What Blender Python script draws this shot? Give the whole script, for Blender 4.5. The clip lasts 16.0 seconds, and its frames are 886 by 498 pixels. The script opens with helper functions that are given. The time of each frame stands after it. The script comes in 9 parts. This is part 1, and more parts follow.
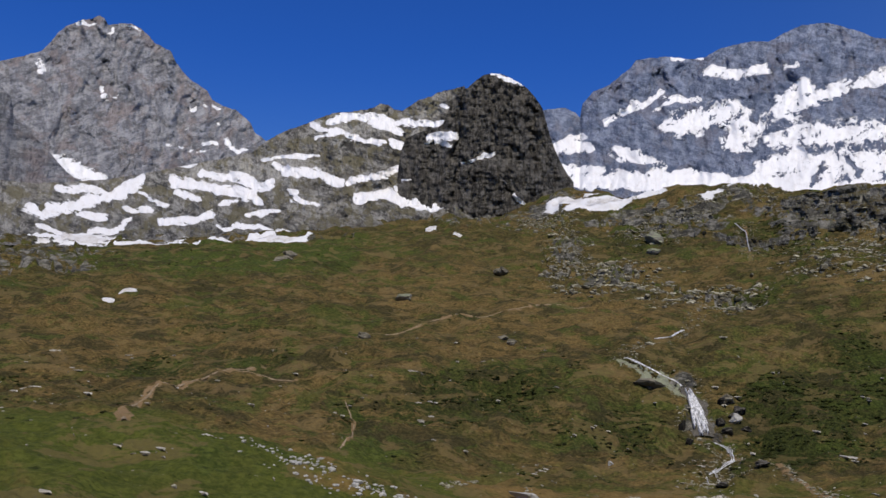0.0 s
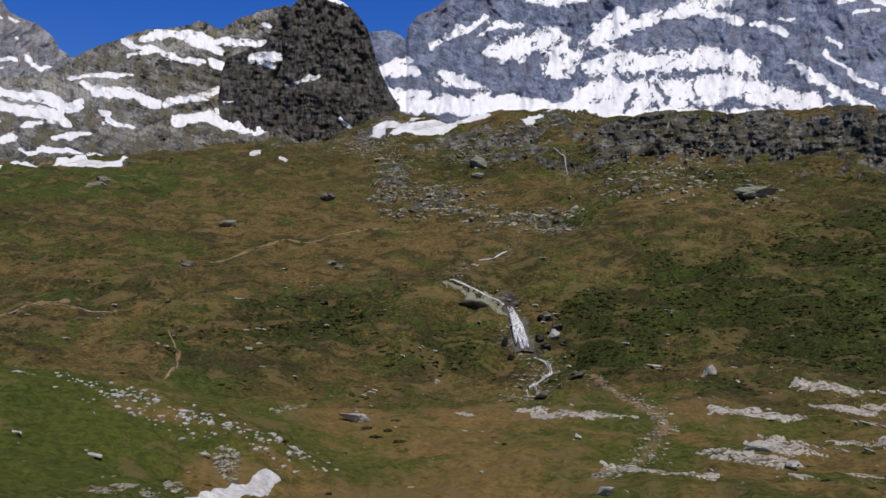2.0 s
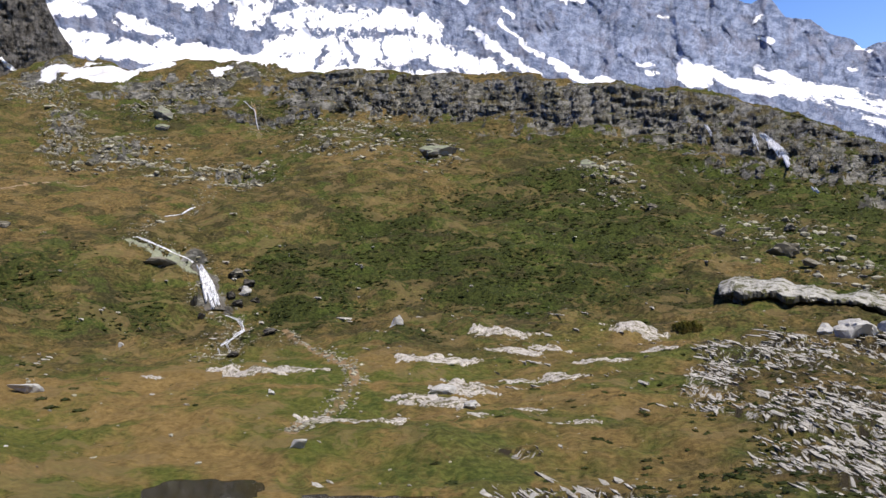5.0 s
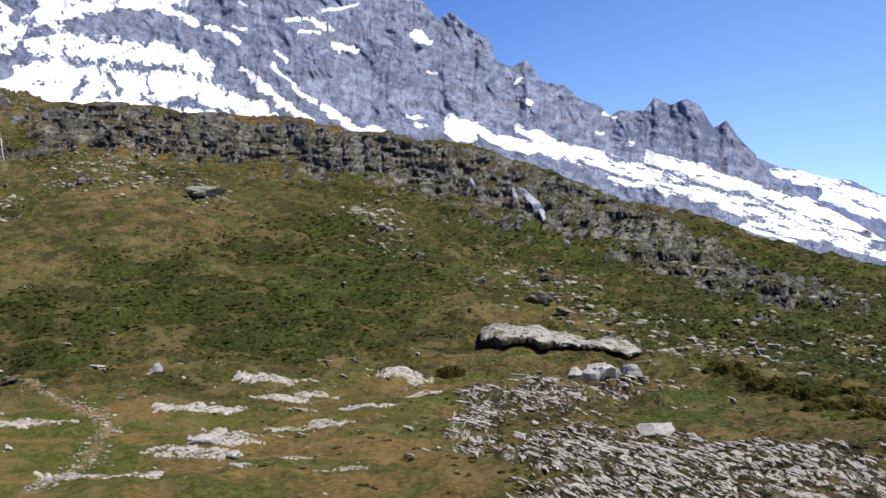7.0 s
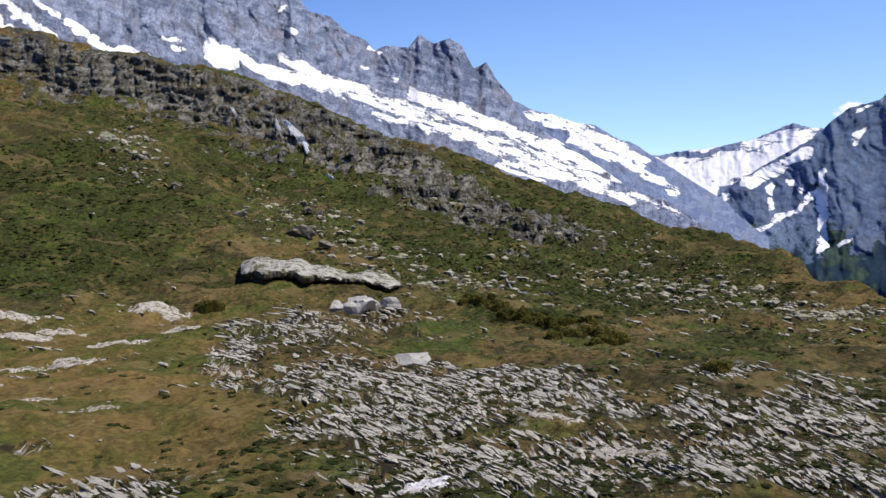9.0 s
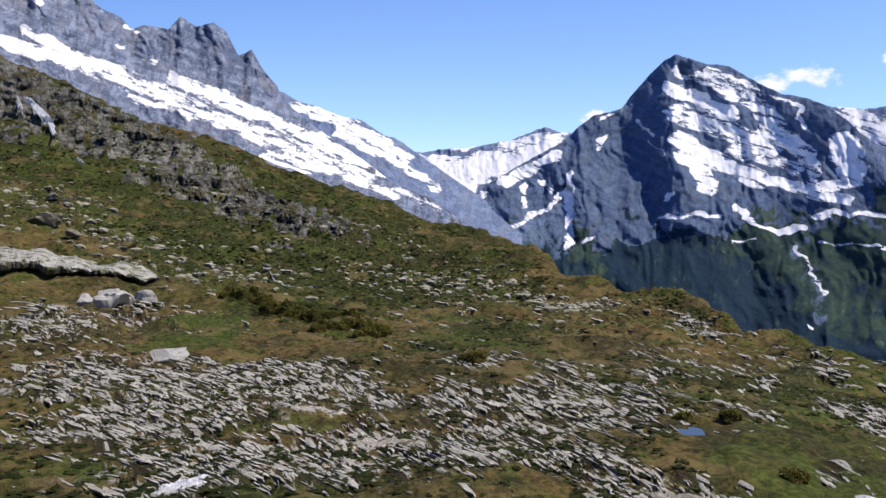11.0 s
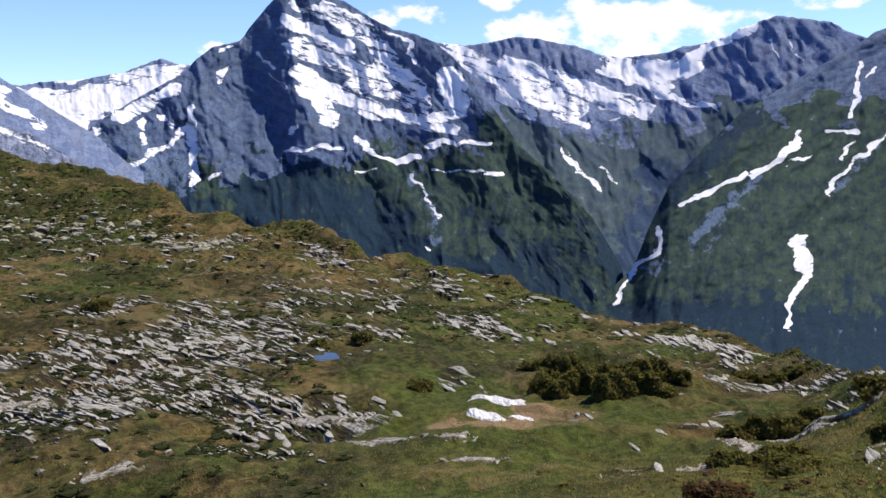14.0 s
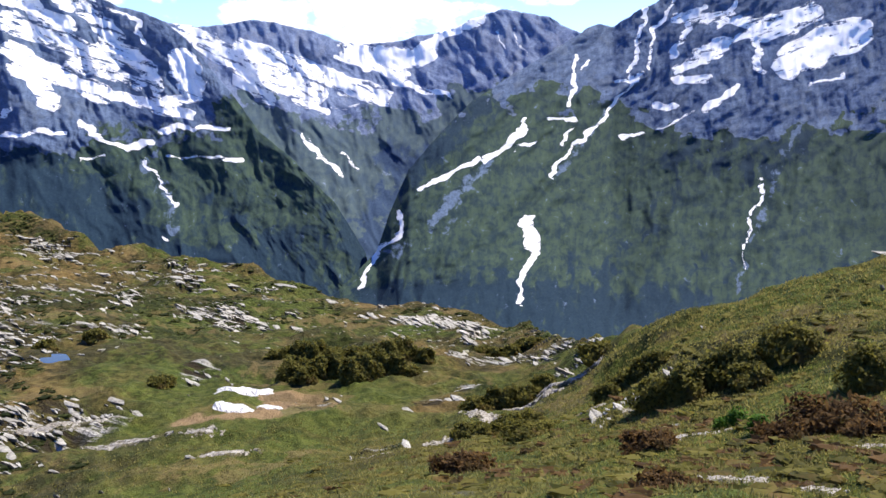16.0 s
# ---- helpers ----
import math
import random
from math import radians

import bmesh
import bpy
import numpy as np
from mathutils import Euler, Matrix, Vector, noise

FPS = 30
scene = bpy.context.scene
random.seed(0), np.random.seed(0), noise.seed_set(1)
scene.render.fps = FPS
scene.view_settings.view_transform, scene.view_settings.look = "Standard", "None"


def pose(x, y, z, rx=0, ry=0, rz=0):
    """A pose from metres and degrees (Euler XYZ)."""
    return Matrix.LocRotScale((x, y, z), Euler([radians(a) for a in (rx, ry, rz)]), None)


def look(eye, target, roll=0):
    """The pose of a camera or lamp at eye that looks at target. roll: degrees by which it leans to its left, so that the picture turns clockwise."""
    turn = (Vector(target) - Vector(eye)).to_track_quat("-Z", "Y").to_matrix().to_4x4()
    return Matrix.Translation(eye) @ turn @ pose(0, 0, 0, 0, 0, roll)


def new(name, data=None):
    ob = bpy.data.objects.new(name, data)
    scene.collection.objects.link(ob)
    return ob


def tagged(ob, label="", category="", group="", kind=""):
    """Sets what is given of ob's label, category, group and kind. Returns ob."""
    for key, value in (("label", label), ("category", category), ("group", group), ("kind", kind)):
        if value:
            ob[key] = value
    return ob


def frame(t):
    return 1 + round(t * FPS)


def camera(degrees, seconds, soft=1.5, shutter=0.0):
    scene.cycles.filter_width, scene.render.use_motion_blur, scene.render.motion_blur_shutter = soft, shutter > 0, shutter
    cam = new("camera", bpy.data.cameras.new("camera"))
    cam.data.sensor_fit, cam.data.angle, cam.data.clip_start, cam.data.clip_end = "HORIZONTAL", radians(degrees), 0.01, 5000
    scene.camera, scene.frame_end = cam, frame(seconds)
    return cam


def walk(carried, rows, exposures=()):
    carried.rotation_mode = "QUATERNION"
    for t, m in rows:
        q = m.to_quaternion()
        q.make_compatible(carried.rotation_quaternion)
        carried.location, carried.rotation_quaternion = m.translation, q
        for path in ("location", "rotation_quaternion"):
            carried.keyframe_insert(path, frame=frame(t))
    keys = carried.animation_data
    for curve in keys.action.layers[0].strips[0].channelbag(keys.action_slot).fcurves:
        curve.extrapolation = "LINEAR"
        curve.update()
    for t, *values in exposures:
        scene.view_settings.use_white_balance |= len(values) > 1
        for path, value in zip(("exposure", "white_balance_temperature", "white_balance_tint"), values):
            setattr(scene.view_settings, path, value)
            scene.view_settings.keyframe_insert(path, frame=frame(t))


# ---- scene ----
cam = camera(52.4, 16.0)
EYE = (0.02, 0.01, 1.6)
# seconds, bearing (clockwise from +y), tilt, lean, all in degrees
TURN = [
    (0.0, -0.00, 7.86, 1.47),
    (0.5, 3.79, 8.80, 1.33),
    (1.0, 6.99, 7.81, 0.89),
    (1.5, 8.95, 5.36, 0.29),
    (2.0, 11.04, 3.18, -0.23),
    (2.5, 12.88, 1.31, -0.63),
    (3.0, 14.02, -0.47, -0.57),
    (3.5, 15.88, -1.95, -0.85),
    (4.0, 20.64, -2.37, -0.87),
    (4.2, 22.94, -2.09, -0.91),
    (6.3, 39.46, 3.77, -1.08),
    (6.5, 40.96, 3.80, -0.81),
    (7.0, 45.08, 2.79, -0.48),
    (7.5, 48.63, 2.01, -0.18),
    (8.0, 52.07, 1.17, -0.10),
    (8.5, 56.07, -0.42, -0.09),
    (10.8, 73.52, -1.56, 1.39),
    (11.0, 74.98, -1.68, 1.38),
    (11.5, 78.80, -2.43, 1.22),
    (12.0, 82.75, -3.52, 0.67),
    (12.5, 86.36, -4.34, 0.46),
    (13.0, 89.85, -5.17, 0.24),
    (13.5, 94.37, -5.35, 0.18),
    (14.0, 98.29, -5.65, -0.45),
    (14.5, 102.55, -5.73, -0.64),
    (15.0, 106.86, -5.93, -0.64),
    (15.5, 110.66, -6.19, -0.50),
    (16.0, 114.56, -6.68, -0.48),
]


def facing(bearing, tilt, lean):
    b, e = radians(bearing), radians(tilt)
    way = Vector((math.sin(b) * math.cos(e), math.cos(b) * math.cos(e), math.sin(e)))
    return look(EYE, Vector(EYE) + 100 * way, lean)


walk(cam, [(t, facing(b, e, r)) for t, b, e, r in TURN],
     exposures=[(0, -0.65), (1, -0.72), (1.5, -0.75), (2.5, -0.38), (3.5, 0.08), (4.2, 0.18), (6.5, 0.2), (7, 0.12), (8.5, 0.0), (11, -0.02), (14, 0.1), (15, 0.36), (16, 0.68)])

# ---- sky and sun ----
SUN_BEARING, SUN_HEIGHT = 173.0, 58.0
world = bpy.data.worlds.new("alpine_sky")
scene.world = world
world.use_nodes = True
wt = world.node_tree
sky = wt.nodes.new("ShaderNodeTexSky")
sky.sky_type = "NISHITA"
sky.sun_disc = False
sky.sun_elevation = radians(SUN_HEIGHT)
sky.sun_rotation = radians(SUN_BEARING)
sky.altitude = 1200
sky.air_density, sky.dust_density, sky.ozone_density = 1.0, 0.1, 4.0


def world_node(kind, **values):
    n = wt.nodes.new(kind)
    for key, value in values.items():
        if isinstance(value, bpy.types.NodeSocket):
            wt.links.new(value, n.inputs[int(key[1:])])
        else:
            n.inputs[int(key[1:])].default_value = value
    return n


def world_math(op, a, b):
    n = world_node("ShaderNodeMath", i0=a, i1=b)
    n.operation = op
    return n.outputs[0]


def world_ramp(v, lo, hi):
    n = world_node("ShaderNodeMapRange", i0=v, i1=lo, i2=hi)
    n.interpolation_type = "SMOOTHSTEP"
    return n.outputs[0]


def world_mix(kind, f, a, b):
    n = wt.nodes.new("ShaderNodeMix")
    n.data_type, n.blend_type = "RGBA", kind
    for i, v in ((0, f), (6, a), (7, b)):
        if isinstance(v, bpy.types.NodeSocket):
            wt.links.new(v, n.inputs[i])
        else:
            n.inputs[i].default_value = v
    return n.outputs[2]


way = wt.nodes.new("ShaderNodeTexCoord").outputs["Generated"]
xyz = world_node("ShaderNodeSeparateXYZ", i0=way).outputs
# the clear mountain sky is deeper blue high up
sunward = world_ramp(world_math("ADD", world_math("MULTIPLY", xyz[0], 0.94), world_math("MULTIPLY", xyz[1], -0.34)), -0.25, 0.85)
deep = world_math("MULTIPLY", world_ramp(xyz[2], 0.03, 0.36), world_math("SUBTRACT", 1.0, world_math("MULTIPLY", sunward, 0.85)))
low_tint = world_mix("MIX", sunward, (0.90, 1.15, 1.46, 1), (1.95, 2.00, 2.32, 1))
blue = world_mix("MULTIPLY", 1.0, sky.outputs[0], world_mix("MIX", world_ramp(xyz[2], 0.40, 0.75), world_mix("MIX", deep, low_tint, (0.28, 0.82, 1.95, 1)), (0.30, 0.60, 1.15, 1)))
# fair-weather clouds over the far ridges: bearing, height, half width, half height in degrees
CLOUDS = [
    (96.6, 8.5, 2.6, 1.1), (102.1, 9.9, 1.7, 0.8), (84.3, 6.6, 1.0, 0.6), (111.7, 7.8, 3.8, 1.7), (108.0, 8.6, 2.1, 1.4), (115.8, 7.3, 2.8, 1.4),
    (105.1, 7.5, 4.1, 1.6), (110.7, 6.5, 3.1, 1.4), (122.0, 10.5, 4.0, 1.6), (150.0, 14.0, 9.0, 3.0), (200.0, 16.0, 12.0, 4.0), (255.0, 14.0, 10.0, 3.0),
]
bearing = world_math("MULTIPLY", world_math("ARCTAN2", xyz[0], xyz[1]), 57.2958)
height = world_math("MULTIPLY", world_math("ARCSINE", xyz[2], 0.0), 57.2958)
body = None
for cb, ch, cw, ct in CLOUDS:
    cb = cb if cb < 180 else cb - 360
    far_x = world_math("POWER", world_math("DIVIDE", world_math("SUBTRACT", bearing, cb), cw), 2.0)
    far_y = world_math("POWER", world_math("DIVIDE", world_math("SUBTRACT", height, ch), ct), 2.0)
    lobe = world_math("SUBTRACT", 1.0, world_ramp(world_math("ADD", far_x, far_y), 0.0, 2.2))
    body = lobe if body is None else world_math("MAXIMUM", body, lobe)
flat = world_node("ShaderNodeMapping", i0=way, i3=(1, 1, 1.7)).outputs[0]
puff = wt.nodes.new("ShaderNodeTexNoise")
puff.inputs["Scale"].default_value, puff.inputs["Detail"].default_value, puff.inputs["Roughness"].default_value = 13.0, 9, 0.58
wt.links.new(flat, puff.inputs["Vector"])
cloud = world_ramp(world_math("ADD", body, world_math("MULTIPLY", world_math("SUBTRACT", puff.outputs["Fac"], 0.5), 5.0)), 0.45, 1.0)
cloud = world_math("MULTIPLY", cloud, world_ramp(body, 0.0, 0.15))
wt.links.new(world_mix("MIX", cloud, blue, (11.6, 11.8, 12.2, 1)), wt.nodes["Background"].inputs[0])
wt.nodes["Background"].inputs[1].default_value = 0.088
sun = new("sun", bpy.data.lights.new("sun", "SUN"))
sun.data.energy, sun.data.angle, sun.data.color = 4.7, radians(0.5), (1.0, 0.91, 0.79)
_b, _e = radians(SUN_BEARING), radians(SUN_HEIGHT)
sun.matrix_world = look((300 * math.sin(_b) * math.cos(_e), 300 * math.cos(_b) * math.cos(_e), 300 * math.sin(_e)), (0, 0, 0))

# ---- materials ----
class Nodes:
    """A small writer of node trees."""

    def __init__(self, name):
        self.m = bpy.data.materials.new(name)
        self.m.use_nodes = True
        self.t = self.m.node_tree
        self.b = self.t.nodes["Principled BSDF"]
        self.pos = self.t.nodes.new("ShaderNodeTexCoord").outputs["Object"]

    def put(self, socket, value):
        if isinstance(value, bpy.types.NodeSocket):
            self.t.links.new(value, socket)
        else:
            socket.default_value = value

    def scaled(self, sx, sy, sz, src=None):
        n = self.t.nodes.new("ShaderNodeMapping")
        n.inputs["Scale"].default_value = (sx, sy, sz)
        self.t.links.new(src or self.pos, n.inputs["Vector"])
        return n.outputs[0]

    def noise(self, scale, detail=5, rough=0.6, src=None, warp=0.0):
        n = self.t.nodes.new("ShaderNodeTexNoise")
        n.inputs["Scale"].default_value, n.inputs["Detail"].default_value = scale, detail
        n.inputs["Roughness"].default_value, n.inputs["Distortion"].default_value = rough, warp
        self.t.links.new(src or self.pos, n.inputs["Vector"])
        return n.outputs["Fac"]

    def attr(self, name):
        n = self.t.nodes.new("ShaderNodeAttribute")
        n.attribute_name = name
        return n.outputs["Fac"]

    def math(self, op, a, b=0.0, c=0.0):
        n = self.t.nodes.new("ShaderNodeMath")
        n.operation = op
        for s, v in zip(n.inputs, (a, b, c)):
            self.put(s, v)
        return n.outputs[0]

    def ramp(self, v, lo, hi, a=0.0, b=1.0):
        n = self.t.nodes.new("ShaderNodeMapRange")
        n.interpolation_type = "SMOOTHSTEP"
        for k, x in zip(("Value", "From Min", "From Max", "To Min", "To Max"), (v, lo, hi, a, b)):
            self.put(n.inputs[k], x)
        return n.outputs["Result"]

    def mix(self, f, a, b, kind="MIX"):
        n = self.t.nodes.new("ShaderNodeMix")
        n.data_type, n.blend_type = "RGBA", kind
        self.put(n.inputs[0], f)
        for s, v in ((n.inputs[6], a), (n.inputs[7], b)):
            self.put(s, v if isinstance(v, bpy.types.NodeSocket) else (*v, 1))
        return n.outputs[2]

    def vector(self, x, y, z=0.0):
        n = self.t.nodes.new("ShaderNodeCombineXYZ")
        for s, v in zip(n.inputs, (x, y, z)):
            self.put(s, v)
        return n.outputs[0]

    def one(self):
        return self.t.nodes.new("ShaderNodeObjectInfo").outputs["Random"]

    def island(self):
        return self.t.nodes.new("ShaderNodeNewGeometry").outputs["Random Per Island"]

    def up(self):
        g = self.t.nodes.new("ShaderNodeNewGeometry")
        s = self.t.nodes.new("ShaderNodeSeparateXYZ")
        self.t.links.new(g.outputs["Normal"], s.inputs[0])
        return s.outputs[2]

    def done(self, colour, rough=0.9, bump=None, depth=0.3, dist=1.0, spec=0.25):
        self.put(self.b.inputs["Base Color"], colour if isinstance(colour, bpy.types.NodeSocket) else (*colour, 1))
        self.put(self.b.inputs["Roughness"], rough)
        self.b.inputs["Specular IOR Level"].default_value = spec
        if bump is not None:
            n = self.t.nodes.new("ShaderNodeBump")
            n.inputs["Strength"].default_value, n.inputs["Distance"].default_value = depth, dist
            self.t.links.new(bump, n.inputs["Height"])
            self.t.links.new(n.outputs[0], self.b.inputs["Normal"])
        return self.m


def make_ground():
    """Alpine turf: straw, olive and green grass, dark heath, bare rock and gravel where the fields say so."""
    n = Nodes("alpine_turf")
    big, mid, fine = n.noise(0.035, 6), n.noise(0.22, 7, 0.7), n.noise(1.4, 6, 0.75)
    tiny, speck = n.noise(7.0, 4, 0.7), n.noise(0.6, 7, 0.75)
    straw = n.mix(n.ramp(fine, 0.38, 0.64), (0.110, 0.073, 0.026), (0.235, 0.165, 0.062))
    olive = n.mix(n.ramp(fine, 0.38, 0.64), (0.044, 0.040, 0.013), (0.120, 0.104, 0.033))
    green = n.mix(n.ramp(fine, 0.38, 0.64), (0.032, 0.049, 0.010), (0.102, 0.132, 0.026))
    heath = n.mix(n.ramp(fine, 0.38, 0.64), (0.017, 0.024, 0.006), (0.064, 0.074, 0.018))
    c = n.mix(n.ramp(n.math("ADD", big, n.math("MULTIPLY", mid, 0.7)), 0.74, 1.0), olive, straw)
    rough = n.math("SUBTRACT", 1.0, n.math("MULTIPLY", n.attr("meadow"), 0.85))
    tone = n.noise(0.10, 8, 0.72)
    c = n.mix(n.math("MULTIPLY", n.ramp(tone, 0.50, 0.68), rough), c, n.mix(n.ramp(fine, 0.38, 0.64), (0.062, 0.042, 0.019), (0.140, 0.096, 0.044)))
    c = n.mix(n.math("MULTIPLY", n.ramp(n.noise(0.07, 8, 0.72, warp=1.0), 0.48, 0.64), 0.7), c, green)
    patch = n.noise(0.42, 7, 0.75, warp=0.6)
    c = n.mix(n.math("MULTIPLY", n.ramp(patch, 0.56, 0.70), 0.45), c, straw)
    c = n.mix(n.math("MULTIPLY", n.ramp(patch, 0.47, 0.36), n.math("MULTIPLY", rough, 0.8)), c, (0.034, 0.033, 0.011))
    scrub = n.noise(0.16, 9, 0.74, n.scaled(1, 1, 2.0), 0.8)
    c = n.mix(n.math("MULTIPLY", n.ramp(scrub, 0.52, 0.62), n.math("MULTIPLY", rough, 0.85)), c, n.mix(n.ramp(fine, 0.38, 0.64), (0.018, 0.017, 0.007), (0.070, 0.060, 0.020)))
    s = n.math("ADD", n.attr("straw"), n.math("MULTIPLY", n.math("SUBTRACT", mid, 0.5), 2.2))
    c = n.mix(n.math("MULTIPLY", n.ramp(s, 0.35, 0.9), 0.85), c, straw)
    g = n.math("ADD", n.attr("green"), n.math("MULTIPLY", n.math("SUBTRACT", mid, 0.5), 2.0))
    c = n.mix(n.math("MULTIPLY", n.ramp(g, 0.30, 0.72), 0.9), c, green)
    nap = n.math("ADD", n.math("MULTIPLY", n.noise(0.055, 6, 0.62, None, 0.6), 0.75), n.math("MULTIPLY", mid, 0.25))
    sward = n.mix(n.ramp(n.math("SUBTRACT", nap, n.math("MULTIPLY", n.attr("green"), 0.22)), 0.42, 0.55), n.mix(n.ramp(fine, 0.3, 0.7), (0.056, 0.076, 0.013), (0.135, 0.146, 0.028)), n.mix(n.ramp(fine, 0.3, 0.7), (0.162, 0.106, 0.034), (0.312, 0.212, 0.077)))
    c = n.mix(n.math("MULTIPLY", n.attr("meadow"), 0.8), c, sward)
    tuft = n.noise(0.36, 8, 0.74, n.scaled(1, 1, 1.8), 0.6)
    c = n.mix(n.math("MULTIPLY", n.ramp(tuft, 0.55, 0.61), n.math("MULTIPLY", rough, 0.8)), c, n.mix(n.ramp(fine, 0.38, 0.64), (0.022, 0.020, 0.008), (0.078, 0.066, 0.021)))
    h = n.math("ADD", n.math("MULTIPLY", n.attr("heath"), 0.85), n.math("MULTIPLY", n.math("SUBTRACT", speck, 0.5), 2.4))
    c = n.mix(n.ramp(h, 0.17, 0.5), c, heath)
    e = n.math("ADD", n.attr("earth"), n.math("MULTIPLY", n.math("SUBTRACT", speck, 0.5), 1.6))
    soil = n.mix(tiny, (0.160, 0.100, 0.048), (0.400, 0.285, 0.155))
    c = n.mix(n.ramp(e, 0.45, 0.75), c, soil)
    hollow = n.noise(0.085, 9, 0.64, n.scaled(1, 1, 2.2), 0.7)
    c = n.mix(n.math("MULTIPLY", n.ramp(hollow, 0.535, 0.565), n.math("MULTIPLY", rough, 0.78)), c, n.mix(n.ramp(fine, 0.40, 0.62), (0.030, 0.030, 0.012), (0.075, 0.062, 0.026)))
    lush = n.noise(0.06, 9, 0.66, n.scaled(1, 1, 2.2, n.scaled(-1, 1, 1)), 0.7)
    c = n.mix(n.math("MULTIPLY", n.ramp(lush, 0.545, 0.58), n.math("MULTIPLY", n.math("SUBTRACT", 1.0, n.math("MULTIPLY", n.attr("heath"), 0.35)), 0.6)), c, green)
    dry = n.noise(0.11, 9, 0.66, n.scaled(1, -1, 2.2), 0.6)
    c = n.mix(n.math("MULTIPLY", n.ramp(dry, 0.55, 0.58), n.math("MULTIPLY", n.math("SUBTRACT", 1.0, n.math("MULTIPLY", n.attr("heath"), 0.35)), 0.5)), c, (0.210, 0.152, 0.066))
    bend = n.t.nodes.new("ShaderNodeTexNoise")
    bend.inputs["Scale"].default_value, bend.inputs["Detail"].default_value = 0.09, 4
    n.t.links.new(n.pos, bend.inputs["Vector"])
    away = n.t.nodes.new("ShaderNodeVectorMath")
    away.operation, away.name = "MULTIPLY_ADD", "warped"
    away.inputs[1].default_value = (9, 9, 9)
    n.t.links.new(bend.outputs["Color"], away.inputs[0])
    n.t.links.new(n.pos, away.inputs[2])
    rock = n.mix(n.ramp(n.noise(0.22, 10, 0.72, n.scaled(1, 1, 2.5)), 0.40, 0.62), (0.045, 0.044, 0.038), (0.270, 0.262, 0.230))
    rock = n.mix(n.ramp(n.noise(0.3, 6, 0.7), 0.52, 0.7), rock, (0.12, 0.12, 0.070))
    split = n.noise(0.11, 8, 0.66, n.scaled(1, 1, 2.4, n.t.nodes["warped"].outputs[0]))
    rock = n.mix(n.math("MULTIPLY", n.ramp(n.math("ABSOLUTE", n.math("SUBTRACT", split, 0.5)), 0.016, 0.0), 0.6), rock, (0.020, 0.019, 0.016))
    rock = n.mix(n.math("MULTIPLY", n.ramp(n.noise(0.04, 7, 0.7, n.scaled(1, 1, 3.0)), 0.50, 0.62), 0.7), rock, (0.050, 0.049, 0.042))
    # joints of bare limestone along one strike, with dark earth in the clefts
    strike = n.t.nodes.new("ShaderNodeMapping")
    strike.vector_type = "TEXTURE"
    strike.inputs["Rotation"].default_value = (0, 0, math.radians(38))
    strike.inputs["Scale"].default_value = (4.5, 0.8, 1.5)
    n.t.links.new(n.pos, strike.inputs["Vector"])
    joint = n.noise(1.0, 6, 0.62, strike.outputs[0], 0.5)
    bare = n.math("ADD", n.attr("slab"), n.math("MULTIPLY", n.math("SUBTRACT", n.noise(0.16, 7, 0.7), 0.5), 2.6))
    bare = n.ramp(bare, 0.42, 0.75)
    c = n.mix(n.math("MULTIPLY", bare, n.ramp(joint, 0.52, 0.42)), c, (0.040, 0.032, 0.018))
    c = n.mix(n.math("MULTIPLY", bare, n.ramp(joint, 0.54, 0.60)), c, n.mix(n.ramp(tiny, 0.3, 0.7), (0.30, 0.285, 0.245), (0.58, 0.56, 0.51)))
    steep = n.math("MULTIPLY", n.math("SUBTRACT", 0.84, n.up()), n.math("MULTIPLY", n.attr("rock"), 2.2))
    r = n.math("ADD", n.math("ADD", n.math("MULTIPLY", n.attr("rock"), 0.62), steep), n.math("MULTIPLY", n.math("SUBTRACT", n.noise(0.16, 10, 0.72), 0.5), 2.6))
    c = n.mix(n.ramp(r, 0.46, 0.62), c, rock)
    lie = n.math("ADD", n.math("SUBTRACT", n.attr("snow"), 0.43), n.math("MULTIPLY", n.math("SUBTRACT", n.noise(0.045, 9, 0.66, n.scaled(1, 0.6, 2.0)), 0.52), 3.0))
    white = n.math("MULTIPLY", n.ramp(lie, 0.0, 0.07), n.ramp(n.attr("snow"), 0.02, 0.12))
    c = n.mix(white, c, n.mix(n.ramp(n.noise(0.09, 7, 0.7), 0.45, 0.8), (0.84, 0.85, 0.87), (0.66, 0.64, 0.60)))
    lift = n.math("ADD", n.math("MULTIPLY", fine, 0.6), n.math("MULTIPLY", tiny, 0.2))
    lift = n.math("ADD", n.math("ADD", lift, n.math("MULTIPLY", mid, 1.4)), n.math("MULTIPLY", n.math("MULTIPLY", bare, joint), 1.5))
    lift = n.math("MULTIPLY", lift, n.math("SUBTRACT", 1.0, n.math("MULTIPLY", white, 0.85)))
    return n.done(c, 0.95, lift, 0.75, 0.8, 0.1)


